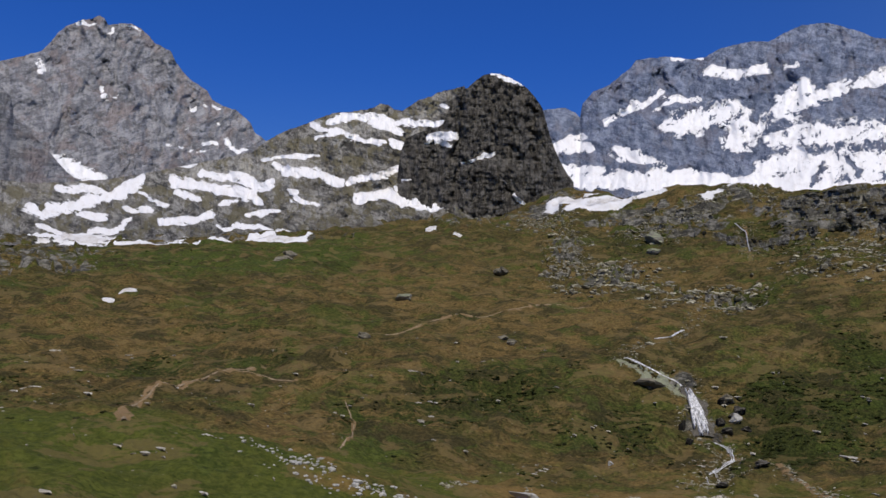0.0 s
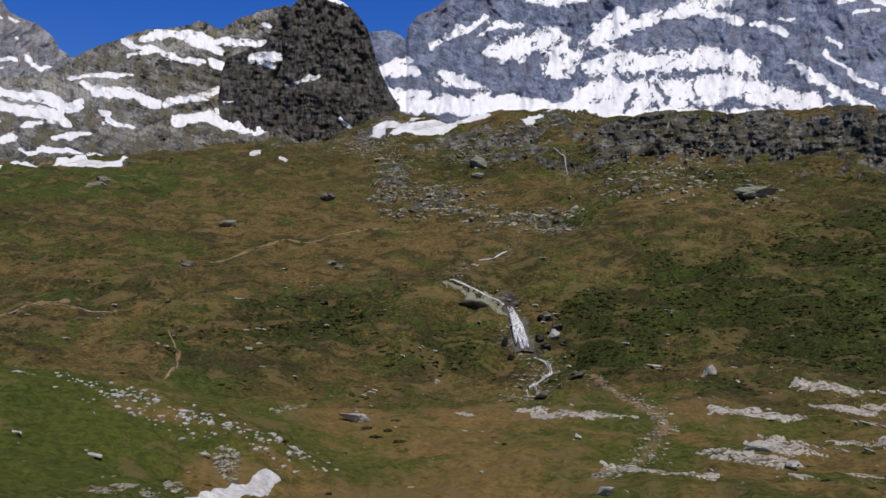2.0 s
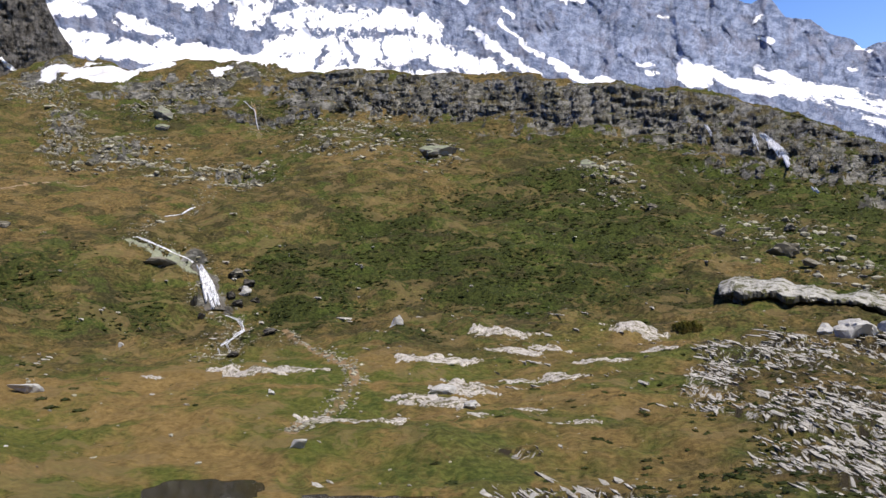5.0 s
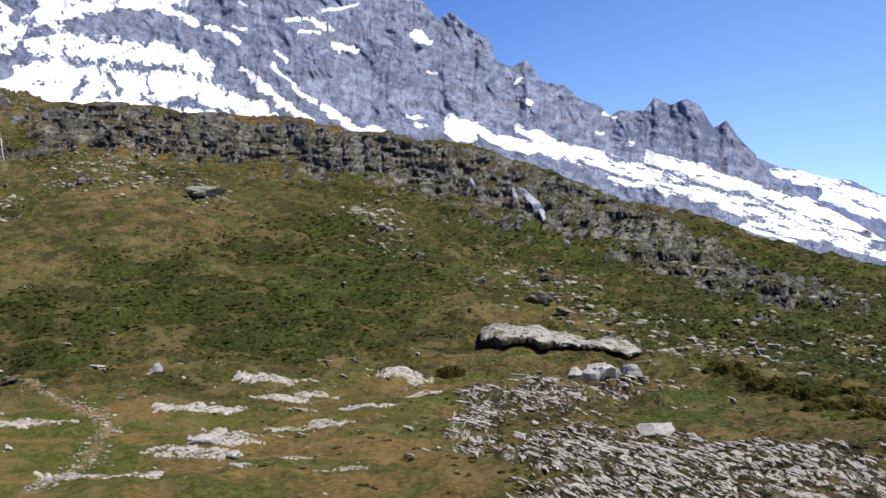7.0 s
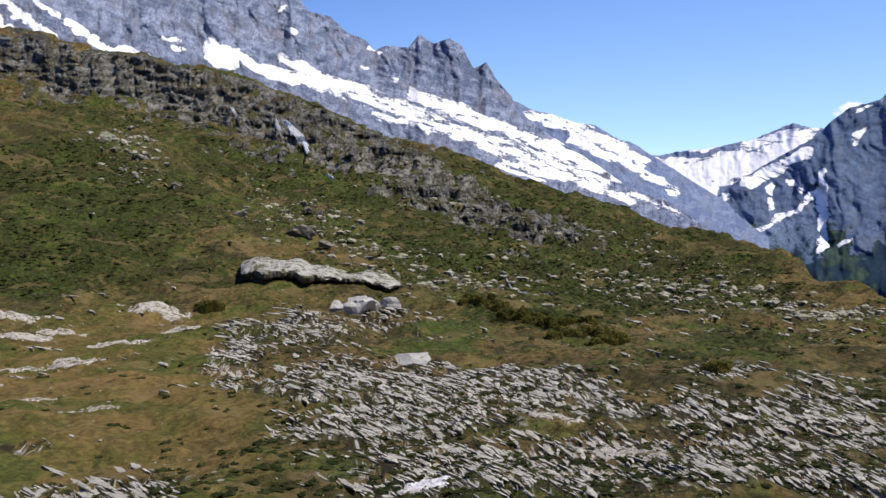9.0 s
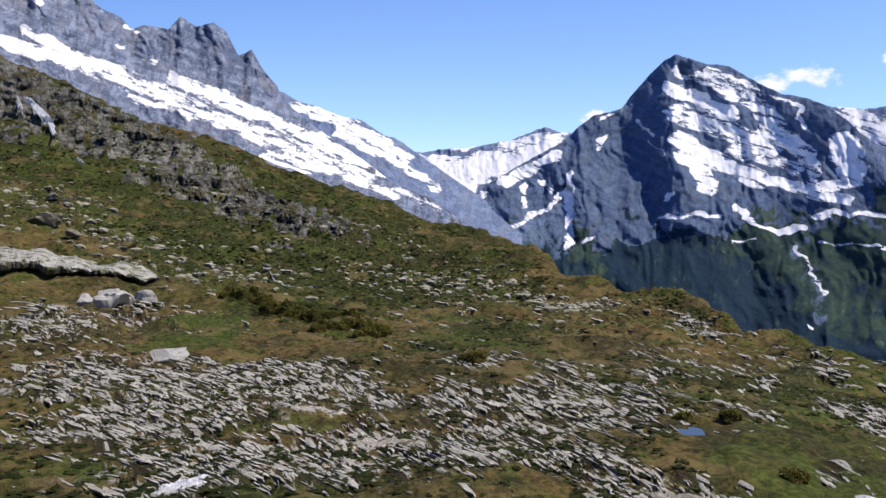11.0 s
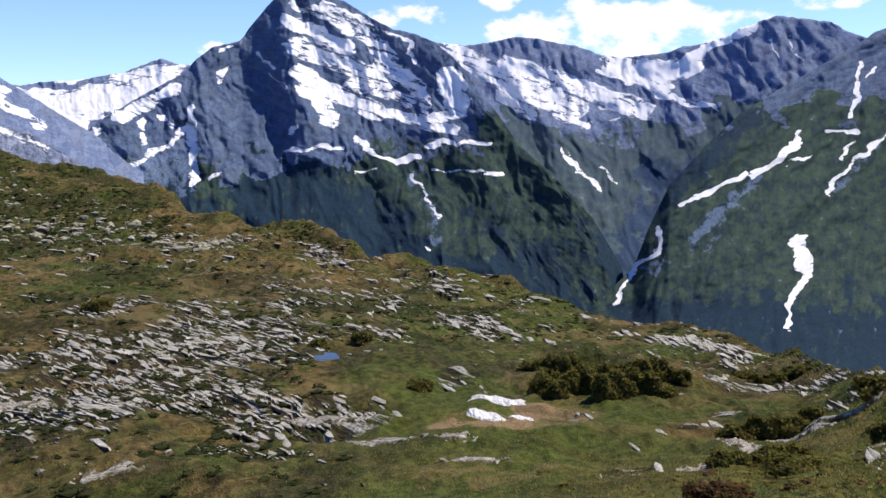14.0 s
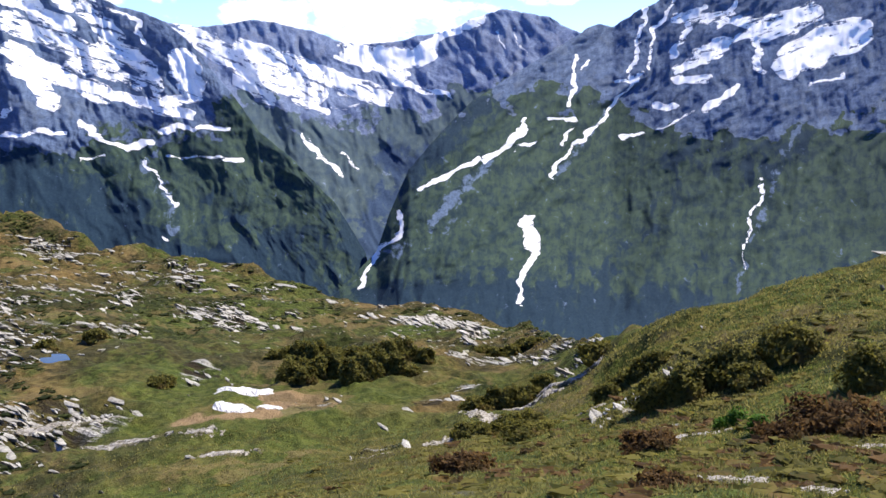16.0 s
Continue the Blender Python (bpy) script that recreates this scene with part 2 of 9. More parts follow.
def make_face(name, dark, light, stain, depth, lichen=None, veg_tones=None, banded=3.8, streak=0.4, more=0.0):
    """A mountain face: bedded rock with cracks, meadow, wood and rubble where the fields say so, and snow on ledges and in chutes."""
    n = Nodes(name)
    bx, ey, u, w = n.attr("bx"), n.attr("ey"), n.attr("along"), n.attr("across")
    face = n.vector(bx, ey)
    mead_dark, mead_light, wood_dark, wood_light = veg_tones or FAR_HAZE_VEG

    def bold(v):
        return n.math("MULTIPLY_ADD", n.math("SUBTRACT", v, 0.5), 2.3, 0.5)

    iso = bold(n.noise(1.5, 10, 0.68, face, 0.4))
    grit = bold(n.noise(7.0, 6, 0.72, face))
    beds = bold(n.noise(1.0, 9, 0.64, n.vector(n.math("MULTIPLY", u, 0.75), n.math("MULTIPLY", w, 3.6)), 0.35))
    hair = bold(n.noise(1.0, 7, 0.66, n.vector(n.math("MULTIPLY", u, 3.2), n.math("MULTIPLY", w, 17.0)), 0.3))
    falls = bold(n.noise(1.0, 8, 0.64, n.vector(n.math("MULTIPLY", bx, 4.6), n.math("MULTIPLY", ey, 1.2)), 0.5))
    tone = n.math("ADD", n.math("MULTIPLY", iso, 0.5), n.math("ADD", n.math("MULTIPLY", beds, 0.3), n.math("ADD", n.math("MULTIPLY", grit, 0.3), n.math("MULTIPLY", falls, streak - 0.3))))
    tone = n.math("ADD", tone, n.math("MULTIPLY", n.attr("pale"), 0.12))
    c = n.mix(n.ramp(tone, 0.37 + 0.5 * (streak - 0.3), 0.72 + 0.5 * (streak - 0.3)), dark, light)
    c = n.mix(n.math("MULTIPLY", n.ramp(n.noise(0.7, 6, 0.7, face, 0.5), 0.50, 0.60), 0.55), c, stain)
    for v, width in ((iso, 0.03), (beds, 0.02)):
        crack = n.ramp(n.math("ABSOLUTE", n.math("SUBTRACT", v, 0.5)), width, 0.0)
        c = n.mix(n.math("MULTIPLY", crack, 0.38), c, tuple(0.35 * x for x in dark))
    c = n.mix(n.math("MULTIPLY", n.ramp(hair, 0.54, 0.64), 0.22), c, tuple(0.5 * x for x in dark))
    if lichen:
        c = n.mix(n.math("MULTIPLY", n.math("MULTIPLY", n.ramp(n.noise(1.1, 7, 0.7, face), 0.49, 0.56), n.ramp(n.up(), 0.35, 0.7)), 0.8), c, lichen)
    rubble = n.ramp(n.math("ADD", n.attr("pale"), n.math("MULTIPLY", n.math("SUBTRACT", iso, 0.5), 1.6)), 0.40, 0.75)
    green = n.math("ADD", n.attr("green"), n.math("MULTIPLY", n.math("SUBTRACT", iso, 0.5), 0.9))
    mead = n.mix(n.ramp(n.math("ADD", n.math("MULTIPLY", iso, 0.6), n.math("MULTIPLY", falls, 0.2)), 0.15, 0.65), mead_dark, mead_light)
    wood = n.mix(n.ramp(grit, 0.1, 0.95), wood_dark, wood_light)
    veg = n.mix(n.ramp(n.math("ADD", n.attr("wood"), n.math("MULTIPLY", n.math("SUBTRACT", n.noise(0.8, 7, 0.6, n.vector(n.math("MULTIPLY", bx, 1.6), ey), 0.5), 0.5), 3.0)), 0.34, 0.80), mead, wood)
    c = n.mix(n.ramp(green, 0.38, 0.62), c, veg)
    c = n.mix(n.math("MULTIPLY", rubble, 0.75), c, n.mix(n.ramp(grit, 0.35, 0.65), tuple(0.8 * x for x in light), tuple(1.25 * x for x in light)))
    # snow lies in bands along the beds and, on open flanks, in flutes down the fall line
    fl = n.attr("flute")
    lie_b = n.math("MULTIPLY", n.math("SUBTRACT", n.math("ADD", n.math("MULTIPLY", beds, 0.75), n.math("MULTIPLY", hair, 0.25)), 0.5), banded)
    lie_f = n.math("MULTIPLY", n.math("SUBTRACT", n.math("ADD", n.math("MULTIPLY", falls, 0.04), n.math("MULTIPLY", iso, 0.96)), 0.5), 4.2)
    lie = n.math("ADD", n.math("MULTIPLY", lie_b, n.math("SUBTRACT", 1.0, fl)), n.math("MULTIPLY", lie_f, fl))
    lie = n.math("ADD", n.math("ADD", n.attr("snow"), lie), n.math("MULTIPLY", n.math("SUBTRACT", grit, 0.5), 1.5))
    white = n.math("MULTIPLY", n.ramp(lie, 0.12 - more, 0.22 - more), n.ramp(n.attr("snow"), -0.25, 0.10) if not veg_tones and more < 0.33 else n.ramp(n.attr("snow"), 0.0, 0.12))
    c = n.mix(white, c, n.mix(n.ramp(n.noise(2.0, 7, 0.7, face), 0.48, 0.68), (0.93, 0.935, 0.95), (0.80, 0.795, 0.79)))
    lift = n.math("ADD", n.math("ADD", iso, n.math("MULTIPLY", beds, 0.7)), n.math("ADD", n.math("MULTIPLY", falls, 0.5), n.math("MULTIPLY", grit, 0.25)))
    lift = n.math("MULTIPLY", lift, n.math("SUBTRACT", 1.0, n.math("MULTIPLY", n.math("MAXIMUM", n.math("MULTIPLY", n.ramp(green, 0.38, 0.62), 0.8), white), 0.88)))
    return n.done(c, 0.92, lift, 1.0, depth, 0.12)


def make_snow(name):
    """Old wet snow with sun cups and a film of dust."""
    n = Nodes(name)
    cups = n.noise(1.1, 5, 0.6, n.scaled(1, 2.2, 1), 0.4)
    c = n.mix(n.ramp(n.noise(0.3, 7, 0.7), 0.42, 0.72), (0.80, 0.80, 0.81), (0.56, 0.53, 0.48))
    c = n.mix(n.math("MULTIPLY", n.ramp(cups, 0.48, 0.36), 0.45), c, (0.50, 0.47, 0.43))
    return n.done(c, 0.8, cups, 0.9, 0.6, 0.2)


GROUND = make_ground()
# far meadow and forest: the blue of distance haze is mixed into the colours
FAR_HAZE_VEG = ((0.018, 0.038, 0.050), (0.056, 0.088, 0.058), (0.011, 0.028, 0.052), (0.020, 0.043, 0.064))
GREY_ROCK = make_face("grey_mountain_rock", (0.190, 0.195, 0.214), (0.450, 0.455, 0.480), (0.34, 0.275, 0.255), 6.0)
# wall: grey rock blued in the colour to stand for haze
WALL_ROCK = make_face("haze_blue_wall_rock", (0.132, 0.168, 0.255), (0.345, 0.395, 0.520), (0.25, 0.245, 0.29), 5.0)
RIDGE_ROCK = make_face("brown_grey_ridge_rock", (0.085, 0.083, 0.077), (0.500, 0.490, 0.450), (0.32, 0.30, 0.25), 3.0, (0.22, 0.20, 0.12), more=0.30)
DARK_ROCK = make_face("dark_cliff_rock", (0.055, 0.052, 0.047), (0.230, 0.218, 0.195), (0.15, 0.138, 0.118), 3.0, streak=0.8)
# far mountains: haze is put into the rock colour as blue
FAR_HAZE_ROCK = make_face("haze_blued_far_rock", (0.072, 0.108, 0.192), (0.128, 0.180, 0.285), (0.130, 0.162, 0.215), 2.5, banded=4.8, more=0.34)
CRAG_ROCK = make_face("crag_rock", (0.050, 0.049, 0.045), (0.320, 0.315, 0.285), (0.19, 0.19, 0.135), 2.2, (0.125, 0.100, 0.038), streak=0.6)
# farthest ridges: thicker haze painted in, so rock, meadow and wood are paler and bluer
HAZY_ROCK = make_face("haze_painted_ridge_rock", (0.125, 0.168, 0.285), (0.215, 0.275, 0.410), (0.205, 0.235, 0.310), 2.0, None, ((0.055, 0.088, 0.125), (0.095, 0.135, 0.140), (0.030, 0.055, 0.115), (0.045, 0.078, 0.140)), banded=4.8, more=0.26)
SNOW = make_snow("old_snow")


def make_water():
    n = Nodes("still_water")
    m = n.done(n.mix(n.noise(0.6, 4), (0.012, 0.012, 0.009), (0.035, 0.028, 0.016)), 0.04, n.noise(1.6, 3), 0.05, 0.05, 0.5)
    n.b.inputs["IOR"].default_value = 1.33
    return m


WATER = make_water()


def make_stone(name, dark, light, moss, scale=1.0, side_shade=(0.190, 0.178, 0.150), mossy=0.6):
    n = Nodes(name)
    a, b = n.noise(0.9 * scale, 7, 0.7), n.noise(5.0 * scale, 6, 0.75)
    c = n.mix(n.ramp(b, 0.3, 0.7), dark, light)
    c = n.mix(n.ramp(a, 0.35, 0.75), c, tuple(1.2 * x for x in light))
    c = n.mix(n.math("MULTIPLY", n.island(), 0.4), c, dark)
    # shade is put into the colour: steep sides take this tone, tops stay pale
    c = n.mix(n.ramp(n.math("ADD", n.up(), n.math("MULTIPLY", n.math("SUBTRACT", a, 0.5), 0.8)), 0.35, 0.75), side_shade, c)
    c = n.mix(n.math("MULTIPLY", n.ramp(n.noise(1.7 * scale, 6, 0.7), 0.56 if mossy < 0.8 else 0.51, 0.72 if mossy < 0.8 else 0.58), mossy), c, moss)
    return n.done(c, 0.9, n.math("ADD", b, a), 0.8, 0.12 / scale, 0.2)


def make_leaf(name, dark, light, tip):
    n = Nodes(name)
    c = n.mix(n.island(), dark, light)
    c = n.mix(n.ramp(n.noise(0.8, 5, 0.7), 0.5, 0.72), c, tip)
    c = n.mix(n.math("MULTIPLY", n.one(), 0.3), c, dark)
    m = n.done(c, 0.75, None, spec=0.2)
    glow = n.t.nodes.new("ShaderNodeBsdfTranslucent")
    n.t.links.new(c, glow.inputs["Color"])
    both = n.t.nodes.new("ShaderNodeMixShader")
    both.inputs[0].default_value = 0.55
    n.t.links.new(n.b.outputs[0], both.inputs[1])
    n.t.links.new(glow.outputs[0], both.inputs[2])
    n.t.links.new(both.outputs[0], n.t.nodes["Material Output"].inputs["Surface"])
    return m


def make_foam():
    n = Nodes("white_water")
    c = n.mix(n.ramp(n.noise(2.6, 7, 0.75, n.scaled(1, 1, 0.12)), 0.40, 0.57), (0.24, 0.25, 0.26), (0.92, 0.93, 0.95))
    return n.done(c, 0.35, n.noise(2.0, 5), 0.6, 0.3, 0.5)


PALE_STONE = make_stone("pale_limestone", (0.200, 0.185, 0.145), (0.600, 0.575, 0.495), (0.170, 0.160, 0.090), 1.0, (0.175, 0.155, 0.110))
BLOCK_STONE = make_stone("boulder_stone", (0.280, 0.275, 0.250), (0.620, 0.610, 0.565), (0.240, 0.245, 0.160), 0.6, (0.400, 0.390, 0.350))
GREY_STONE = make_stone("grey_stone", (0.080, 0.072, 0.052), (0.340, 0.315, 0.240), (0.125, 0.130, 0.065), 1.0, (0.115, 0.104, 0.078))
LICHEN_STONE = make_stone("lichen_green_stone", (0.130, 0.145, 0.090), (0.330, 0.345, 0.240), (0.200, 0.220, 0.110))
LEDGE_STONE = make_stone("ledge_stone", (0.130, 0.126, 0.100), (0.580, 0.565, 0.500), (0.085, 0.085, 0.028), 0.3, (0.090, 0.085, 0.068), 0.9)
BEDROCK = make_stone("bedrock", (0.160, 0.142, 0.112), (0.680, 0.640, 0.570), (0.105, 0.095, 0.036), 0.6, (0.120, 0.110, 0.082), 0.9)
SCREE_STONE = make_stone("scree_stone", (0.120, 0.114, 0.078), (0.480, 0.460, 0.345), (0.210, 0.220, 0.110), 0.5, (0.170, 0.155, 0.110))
HEATH_LEAF = make_leaf("heath_leaf", (0.028, 0.040, 0.010), (0.088, 0.104, 0.028), (0.090, 0.068, 0.029))
SHRUB_LEAF = make_leaf("shrub_leaf", (0.072, 0.074, 0.016), (0.290, 0.265, 0.062), (0.240, 0.150, 0.055))
RUST_LEAF = make_leaf("rust_leaf", (0.070, 0.042, 0.016), (0.250, 0.150, 0.058), (0.075, 0.070, 0.022))
BRIGHT_LEAF = make_leaf("fresh_leaf", (0.050, 0.110, 0.014), (0.150, 0.290, 0.036), (0.110, 0.200, 0.030))
GRASS_BLADE = make_leaf("grass_blade", (0.150, 0.140, 0.036), (0.440, 0.385, 0.130), (0.150, 0.205, 0.040))
TWIG = make_leaf("twig_bark", (0.035, 0.026, 0.018), (0.090, 0.068, 0.048), (0.060, 0.050, 0.040))
DARK_STONE = make_stone("dark_wet_stone", (0.030, 0.028, 0.024), (0.160, 0.148, 0.125), (0.050, 0.055, 0.025), 1.0, (0.028, 0.026, 0.021))
FOAM = make_foam()
PATH_SOIL = make_stone("dusty_path_soil", (0.150, 0.105, 0.055), (0.420, 0.335, 0.225), (0.130, 0.112, 0.045), 1.0, (0.260, 0.195, 0.115))
RIM = [  # bearing, distance, height
    (-32, 14, -2.4), (-24, 14, -2.9), (-16, 14, -4.1), (-8, 14, -5.2), (0, 14, -6.5), (4, 14, -6.8), (8, 14, -7.1), (16, 14, -7.1), (24, 14, -7.1),
    (32, 14, -6.8), (40, 14, -6.5), (48, 14, -6.5), (56, 14, -6.2), (64, 14, -5.8), (72, 14, -5.5), (80, 14, -5.2), (84, 14, -5.2), (88, 14, -4.9),
    (92, 14, -4.9), (96, 14, -4.6), (104, 14, -4.3), (112, 14, -4.1), (119, 14, -4.1), (124, 12, -3.2), (128, 11, -2.8), (136, 10, -2.4),
    (144, 9, -2), (170, 9, -0.6), (215, 9, -0.3), (270, 9, -0.3),
]
SLOPE_BELOW = [  # bearing, distance, height
    (-32, 40, -5.5), (-24, 40, -6.9), (-16, 40, -9.1), (-8, 40, -11.4), (0, 38, -13.8), (4, 38, -13.8), (8, 38, -14.5), (16, 38, -14.5),
    (24, 38, -14.5), (32, 38, -14.5), (40, 38, -14.1), (48, 38, -13.8), (56, 38, -13.8), (64, 38, -13.8), (72, 38, -13.8), (80, 38, -13.8),
    (84, 38, -13.8), (88, 38, -13.4), (92, 37, -12.8), (96, 36, -12.2), (104, 34, -11.1), (112, 32, -10), (119, 30, -9), (124, 20, -5.7),
    (128, 17, -4.6), (136, 14, -3.5), (144, 12, -2.8), (170, 14, -0.6), (215, 14, -0.1), (270, 14, -0.6),
]
NEAR_FLAT = [  # bearing, distance, height
    (-32, 66, -6.5), (-24, 68, -6.7), (-16, 68, -8), (-8, 65, -10.4), (0, 62, -13.3), (4, 62, -14.1), (8, 62, -14.8), (16, 64, -15.1),
    (24, 64, -15.1), (32, 64, -15.1), (40, 64, -15.1), (48, 64, -14.8), (56, 64, -14.7), (64, 64, -14.4), (72, 64, -14.4), (80, 64, -14.4),
    (84, 64, -14.4), (88, 64, -14.4), (92, 63, -14.3), (96, 62, -14.4), (104, 58, -14.5), (112, 52, -13.8), (119, 46, -12.5), (124, 30, -8.1),
    (128, 23, -5.9), (136, 18, -4.2), (144, 16, -3.4), (170, 20, -0.1), (215, 20, 0.2), (270, 20, -0.5),
]
MID_FLAT = [  # bearing, distance, height
    (-32, 105, -4.6), (-24, 102, -3.6), (-16, 98, -4.4), (-8, 86, -6.5), (0, 78, -11), (4, 95, -13.4), (8, 110, -14.3), (16, 118, -14.1),
    (24, 118, -14.1), (32, 118, -14.1), (40, 118, -14.1), (48, 118, -14.4), (56, 118, -14.6), (64, 118, -14.6), (72, 118, -14.6), (80, 118, -15),
    (84, 112, -14.9), (88, 108, -15.1), (92, 105, -15.8), (96, 100, -16), (104, 85, -16.5), (112, 70, -15.6), (119, 60, -14.5), (124, 38, -9.4),
    (128, 28, -6.7), (136, 22, -4.7), (144, 20, -3.8), (170, 40, 0.9), (215, 40, 1.6), (270, 45, 0),
]
FOOT = [  # bearing, distance, height
    (-32, 150, -9.4), (-24, 140, -7.2), (-16, 135, -8.3), (-8, 130, -11.1), (0, 135, -13.1), (4, 150, -13.6), (8, 165, -13.4), (16, 180, -12.9),
    (24, 175, -12.5), (32, 170, -12.1), (40, 165, -12.3), (48, 165, -12.8), (56, 165, -13.7), (64, 165, -14.6), (72, 170, -15.7), (80, 170, -16.9),
    (84, 155, -16.1), (88, 145, -16.2), (92, 135, -17.4), (96, 125, -17.3), (104, 100, -17.8), (112, 80, -16.6), (119, 70, -15.9), (124, 44, -10.2),
    (128, 32, -7), (136, 26, -4.9), (144, 24, -3.7), (170, 70, 4), (215, 70, 5.3), (270, 80, 3),
]
LOWER_SLOPE = [  # bearing, distance, height
    (-32, 205, 1.6), (-24, 200, 0.6), (-16, 200, 0.6), (-8, 205, 2.7), (0, 210, 4.5), (4, 212, 5.3), (8, 212, 5.3), (16, 225, 8.7), (24, 230, 9.6),
    (32, 230, 6.8), (40, 220, 1.6), (48, 220, -2.2), (56, 215, -5.9), (64, 215, -11.5), (72, 215, -15.7), (80, 210, -17.5), (84, 190, -17.7),
    (88, 175, -17.1), (92, 160, -18.6), (96, 145, -18.3), (104, 115, -18.7), (112, 90, -17.5), (119, 80, -16.9), (124, 48, -10.4), (128, 36, -7.1),
    (136, 30, -4.8), (144, 28, -3.6), (170, 110, 9.3), (215, 120, 12.1), (270, 140, 8.9),
]
MID_SLOPE = [  # bearing, distance, height
    (-32, 350, 32.2), (-24, 350, 35.3), (-16, 350, 38.4), (-8, 350, 40.2), (0, 350, 40.2), (4, 350, 39.6), (8, 345, 37.9), (16, 340, 37.3),
    (24, 300, 34.2), (32, 290, 30), (40, 285, 24.5), (48, 280, 14.3), (56, 275, 6.4), (64, 270, -4.1), (72, 265, -12.3), (80, 245, -16.4),
    (84, 220, -17.6), (88, 200, -17.3), (92, 180, -19.9), (96, 165, -19), (104, 125, -18.9), (112, 100, -18.6), (119, 88, -17.9), (124, 52, -10.6),
    (128, 40, -7.1), (136, 34, -4.6), (144, 32, -3.5), (170, 160, 18.4), (215, 200, 26.2), (270, 220, 24.7),
]
UPPER_SLOPE = [  # bearing, distance, height
    (-32, 540, 66.1), (-24, 540, 68.5), (-16, 540, 74.0), (-8, 550, 85.5), (0, 545, 95.0), (4, 525, 93.3), (8, 480, 82.8), (16, 440, 71.3),
    (24, 400, 60), (32, 390, 56.4), (40, 370, 51), (48, 350, 37.2), (56, 340, 24.2), (64, 340, 8.7), (72, 320, -4), (80, 275, -12.8),
    (84, 245, -16.4), (88, 220, -16.5), (92, 200, -21.2), (96, 180, -19.2), (104, 135, -19.3), (112, 108, -19), (119, 95, -18.6), (124, 56, -10.9),
    (128, 43, -7.1), (136, 38, -4.6), (144, 36, -3.3), (170, 240, 35.3), (215, 300, 49.1), (270, 360, 58.6),
]
CREST_RIDGE = [  # bearing, distance, height
    (-33, 950, 186), (-26.7, 937, 172.6), (-24.9, 932, 171.4), (-20.9, 918, 179.6), (-17.4, 905, 193), (-12.4, 837, 200.8), (-11.58, 835, 211.6),
    (-10.39, 831, 221.8), (-9, 827, 229.5), (-8.13, 824, 235.5), (-7.24, 822, 239.8), (-6.16, 818, 240.8), (-4.79, 814, 244.3), (-4.36, 813, 248.1),
    (-3.92, 812, 247.7), (-3.46, 810, 242.5), (-2.87, 809, 241.5), (-2.22, 807, 247.4), (-1.79, 805, 250.8), (-1.05, 803, 254), (-0.51, 802, 258.3),
    (0.23, 799, 259.8), (1.16, 797, 262.9), (1.5, 766, 225), (4, 760, 190), (5.5, 770, 150),
]
FOOT_RIDGE = [  # bearing, distance, height in degrees
    (-33, 415, 6.4), (-20, 428, 6.9), (-10, 470, 8.0), (-4, 512, 9.1), (2, 540, 9.5), (6, 550, 9.3),
]
CREST_WEST = [  # bearing, distance, height
    (-32, 640, 70), (-20, 640, 75), (-10, 650, 88), (-3, 640, 98), (3, 600, 101), (5, 580, 108),
    (7.77, 553, 116.7), (11.33, 523, 104.6), (14.47, 508, 105.5), (18.72, 490, 102.5), (20.51, 483, 96.9), (22.96, 474, 93.8),
    (24.85, 467, 95.2), (29.11, 451, 89.2), (33.21, 435, 84.4), (37.08, 421, 81.3), (39.94, 410, 75.1), (44.27, 399, 69.4), (47.88, 390, 62.1),
    (50.38, 393, 56), (53.93, 397, 49.8), (57.39, 400, 39.9), (59.77, 400, 35.2),
]
CREST_EAST = [  # bearing, distance, height
    (63.06, 400, 26.6), (66.23, 394, 18.1), (68.32, 389, 13.2), (71.91, 380, 5.7), (76.61, 340, -1.5), (80.57, 304, -6.4), (82.02, 290, -10.3),
    (82.75, 282, -14.7), (85.57, 258, -15.4), (85.85, 256, -16.4), (86.96, 248, -15.6), (88.73, 236, -14.3), (91.25, 224, -15), (93.06, 212, -19.4),
    (93.61, 208, -21.8), (95.55, 193, -19.2), (97.66, 181, -19.5), (97.7, 180, -19.6), (101.13, 161, -20.2), (101.66, 158, -19.7), (103.83, 146, -20),
    (105.28, 140, -21.1), (107.81, 131, -21.2), (109.79, 123, -21.1),
]
CREST_SOUTH = [  # bearing, distance, height
    (110.02, 122, -20.4), (112.2, 115, -18.7), (116.93, 106, -18.9), (118.75, 102, -19.3), (119.84, 95, -18), (120.93, 86, -16.3),
    (123.81, 62, -11.4), (125.41, 55, -10.4), (127.33, 48, -8.3), (131.06, 44, -6.4), (133.69, 43, -5.5), (137.47, 42, -4.5), (140.96, 42, -3.6),
    (144, 42, -3.6), (170, 400, 65), (215, 450, 89.1), (270, 600, 118.2),
]
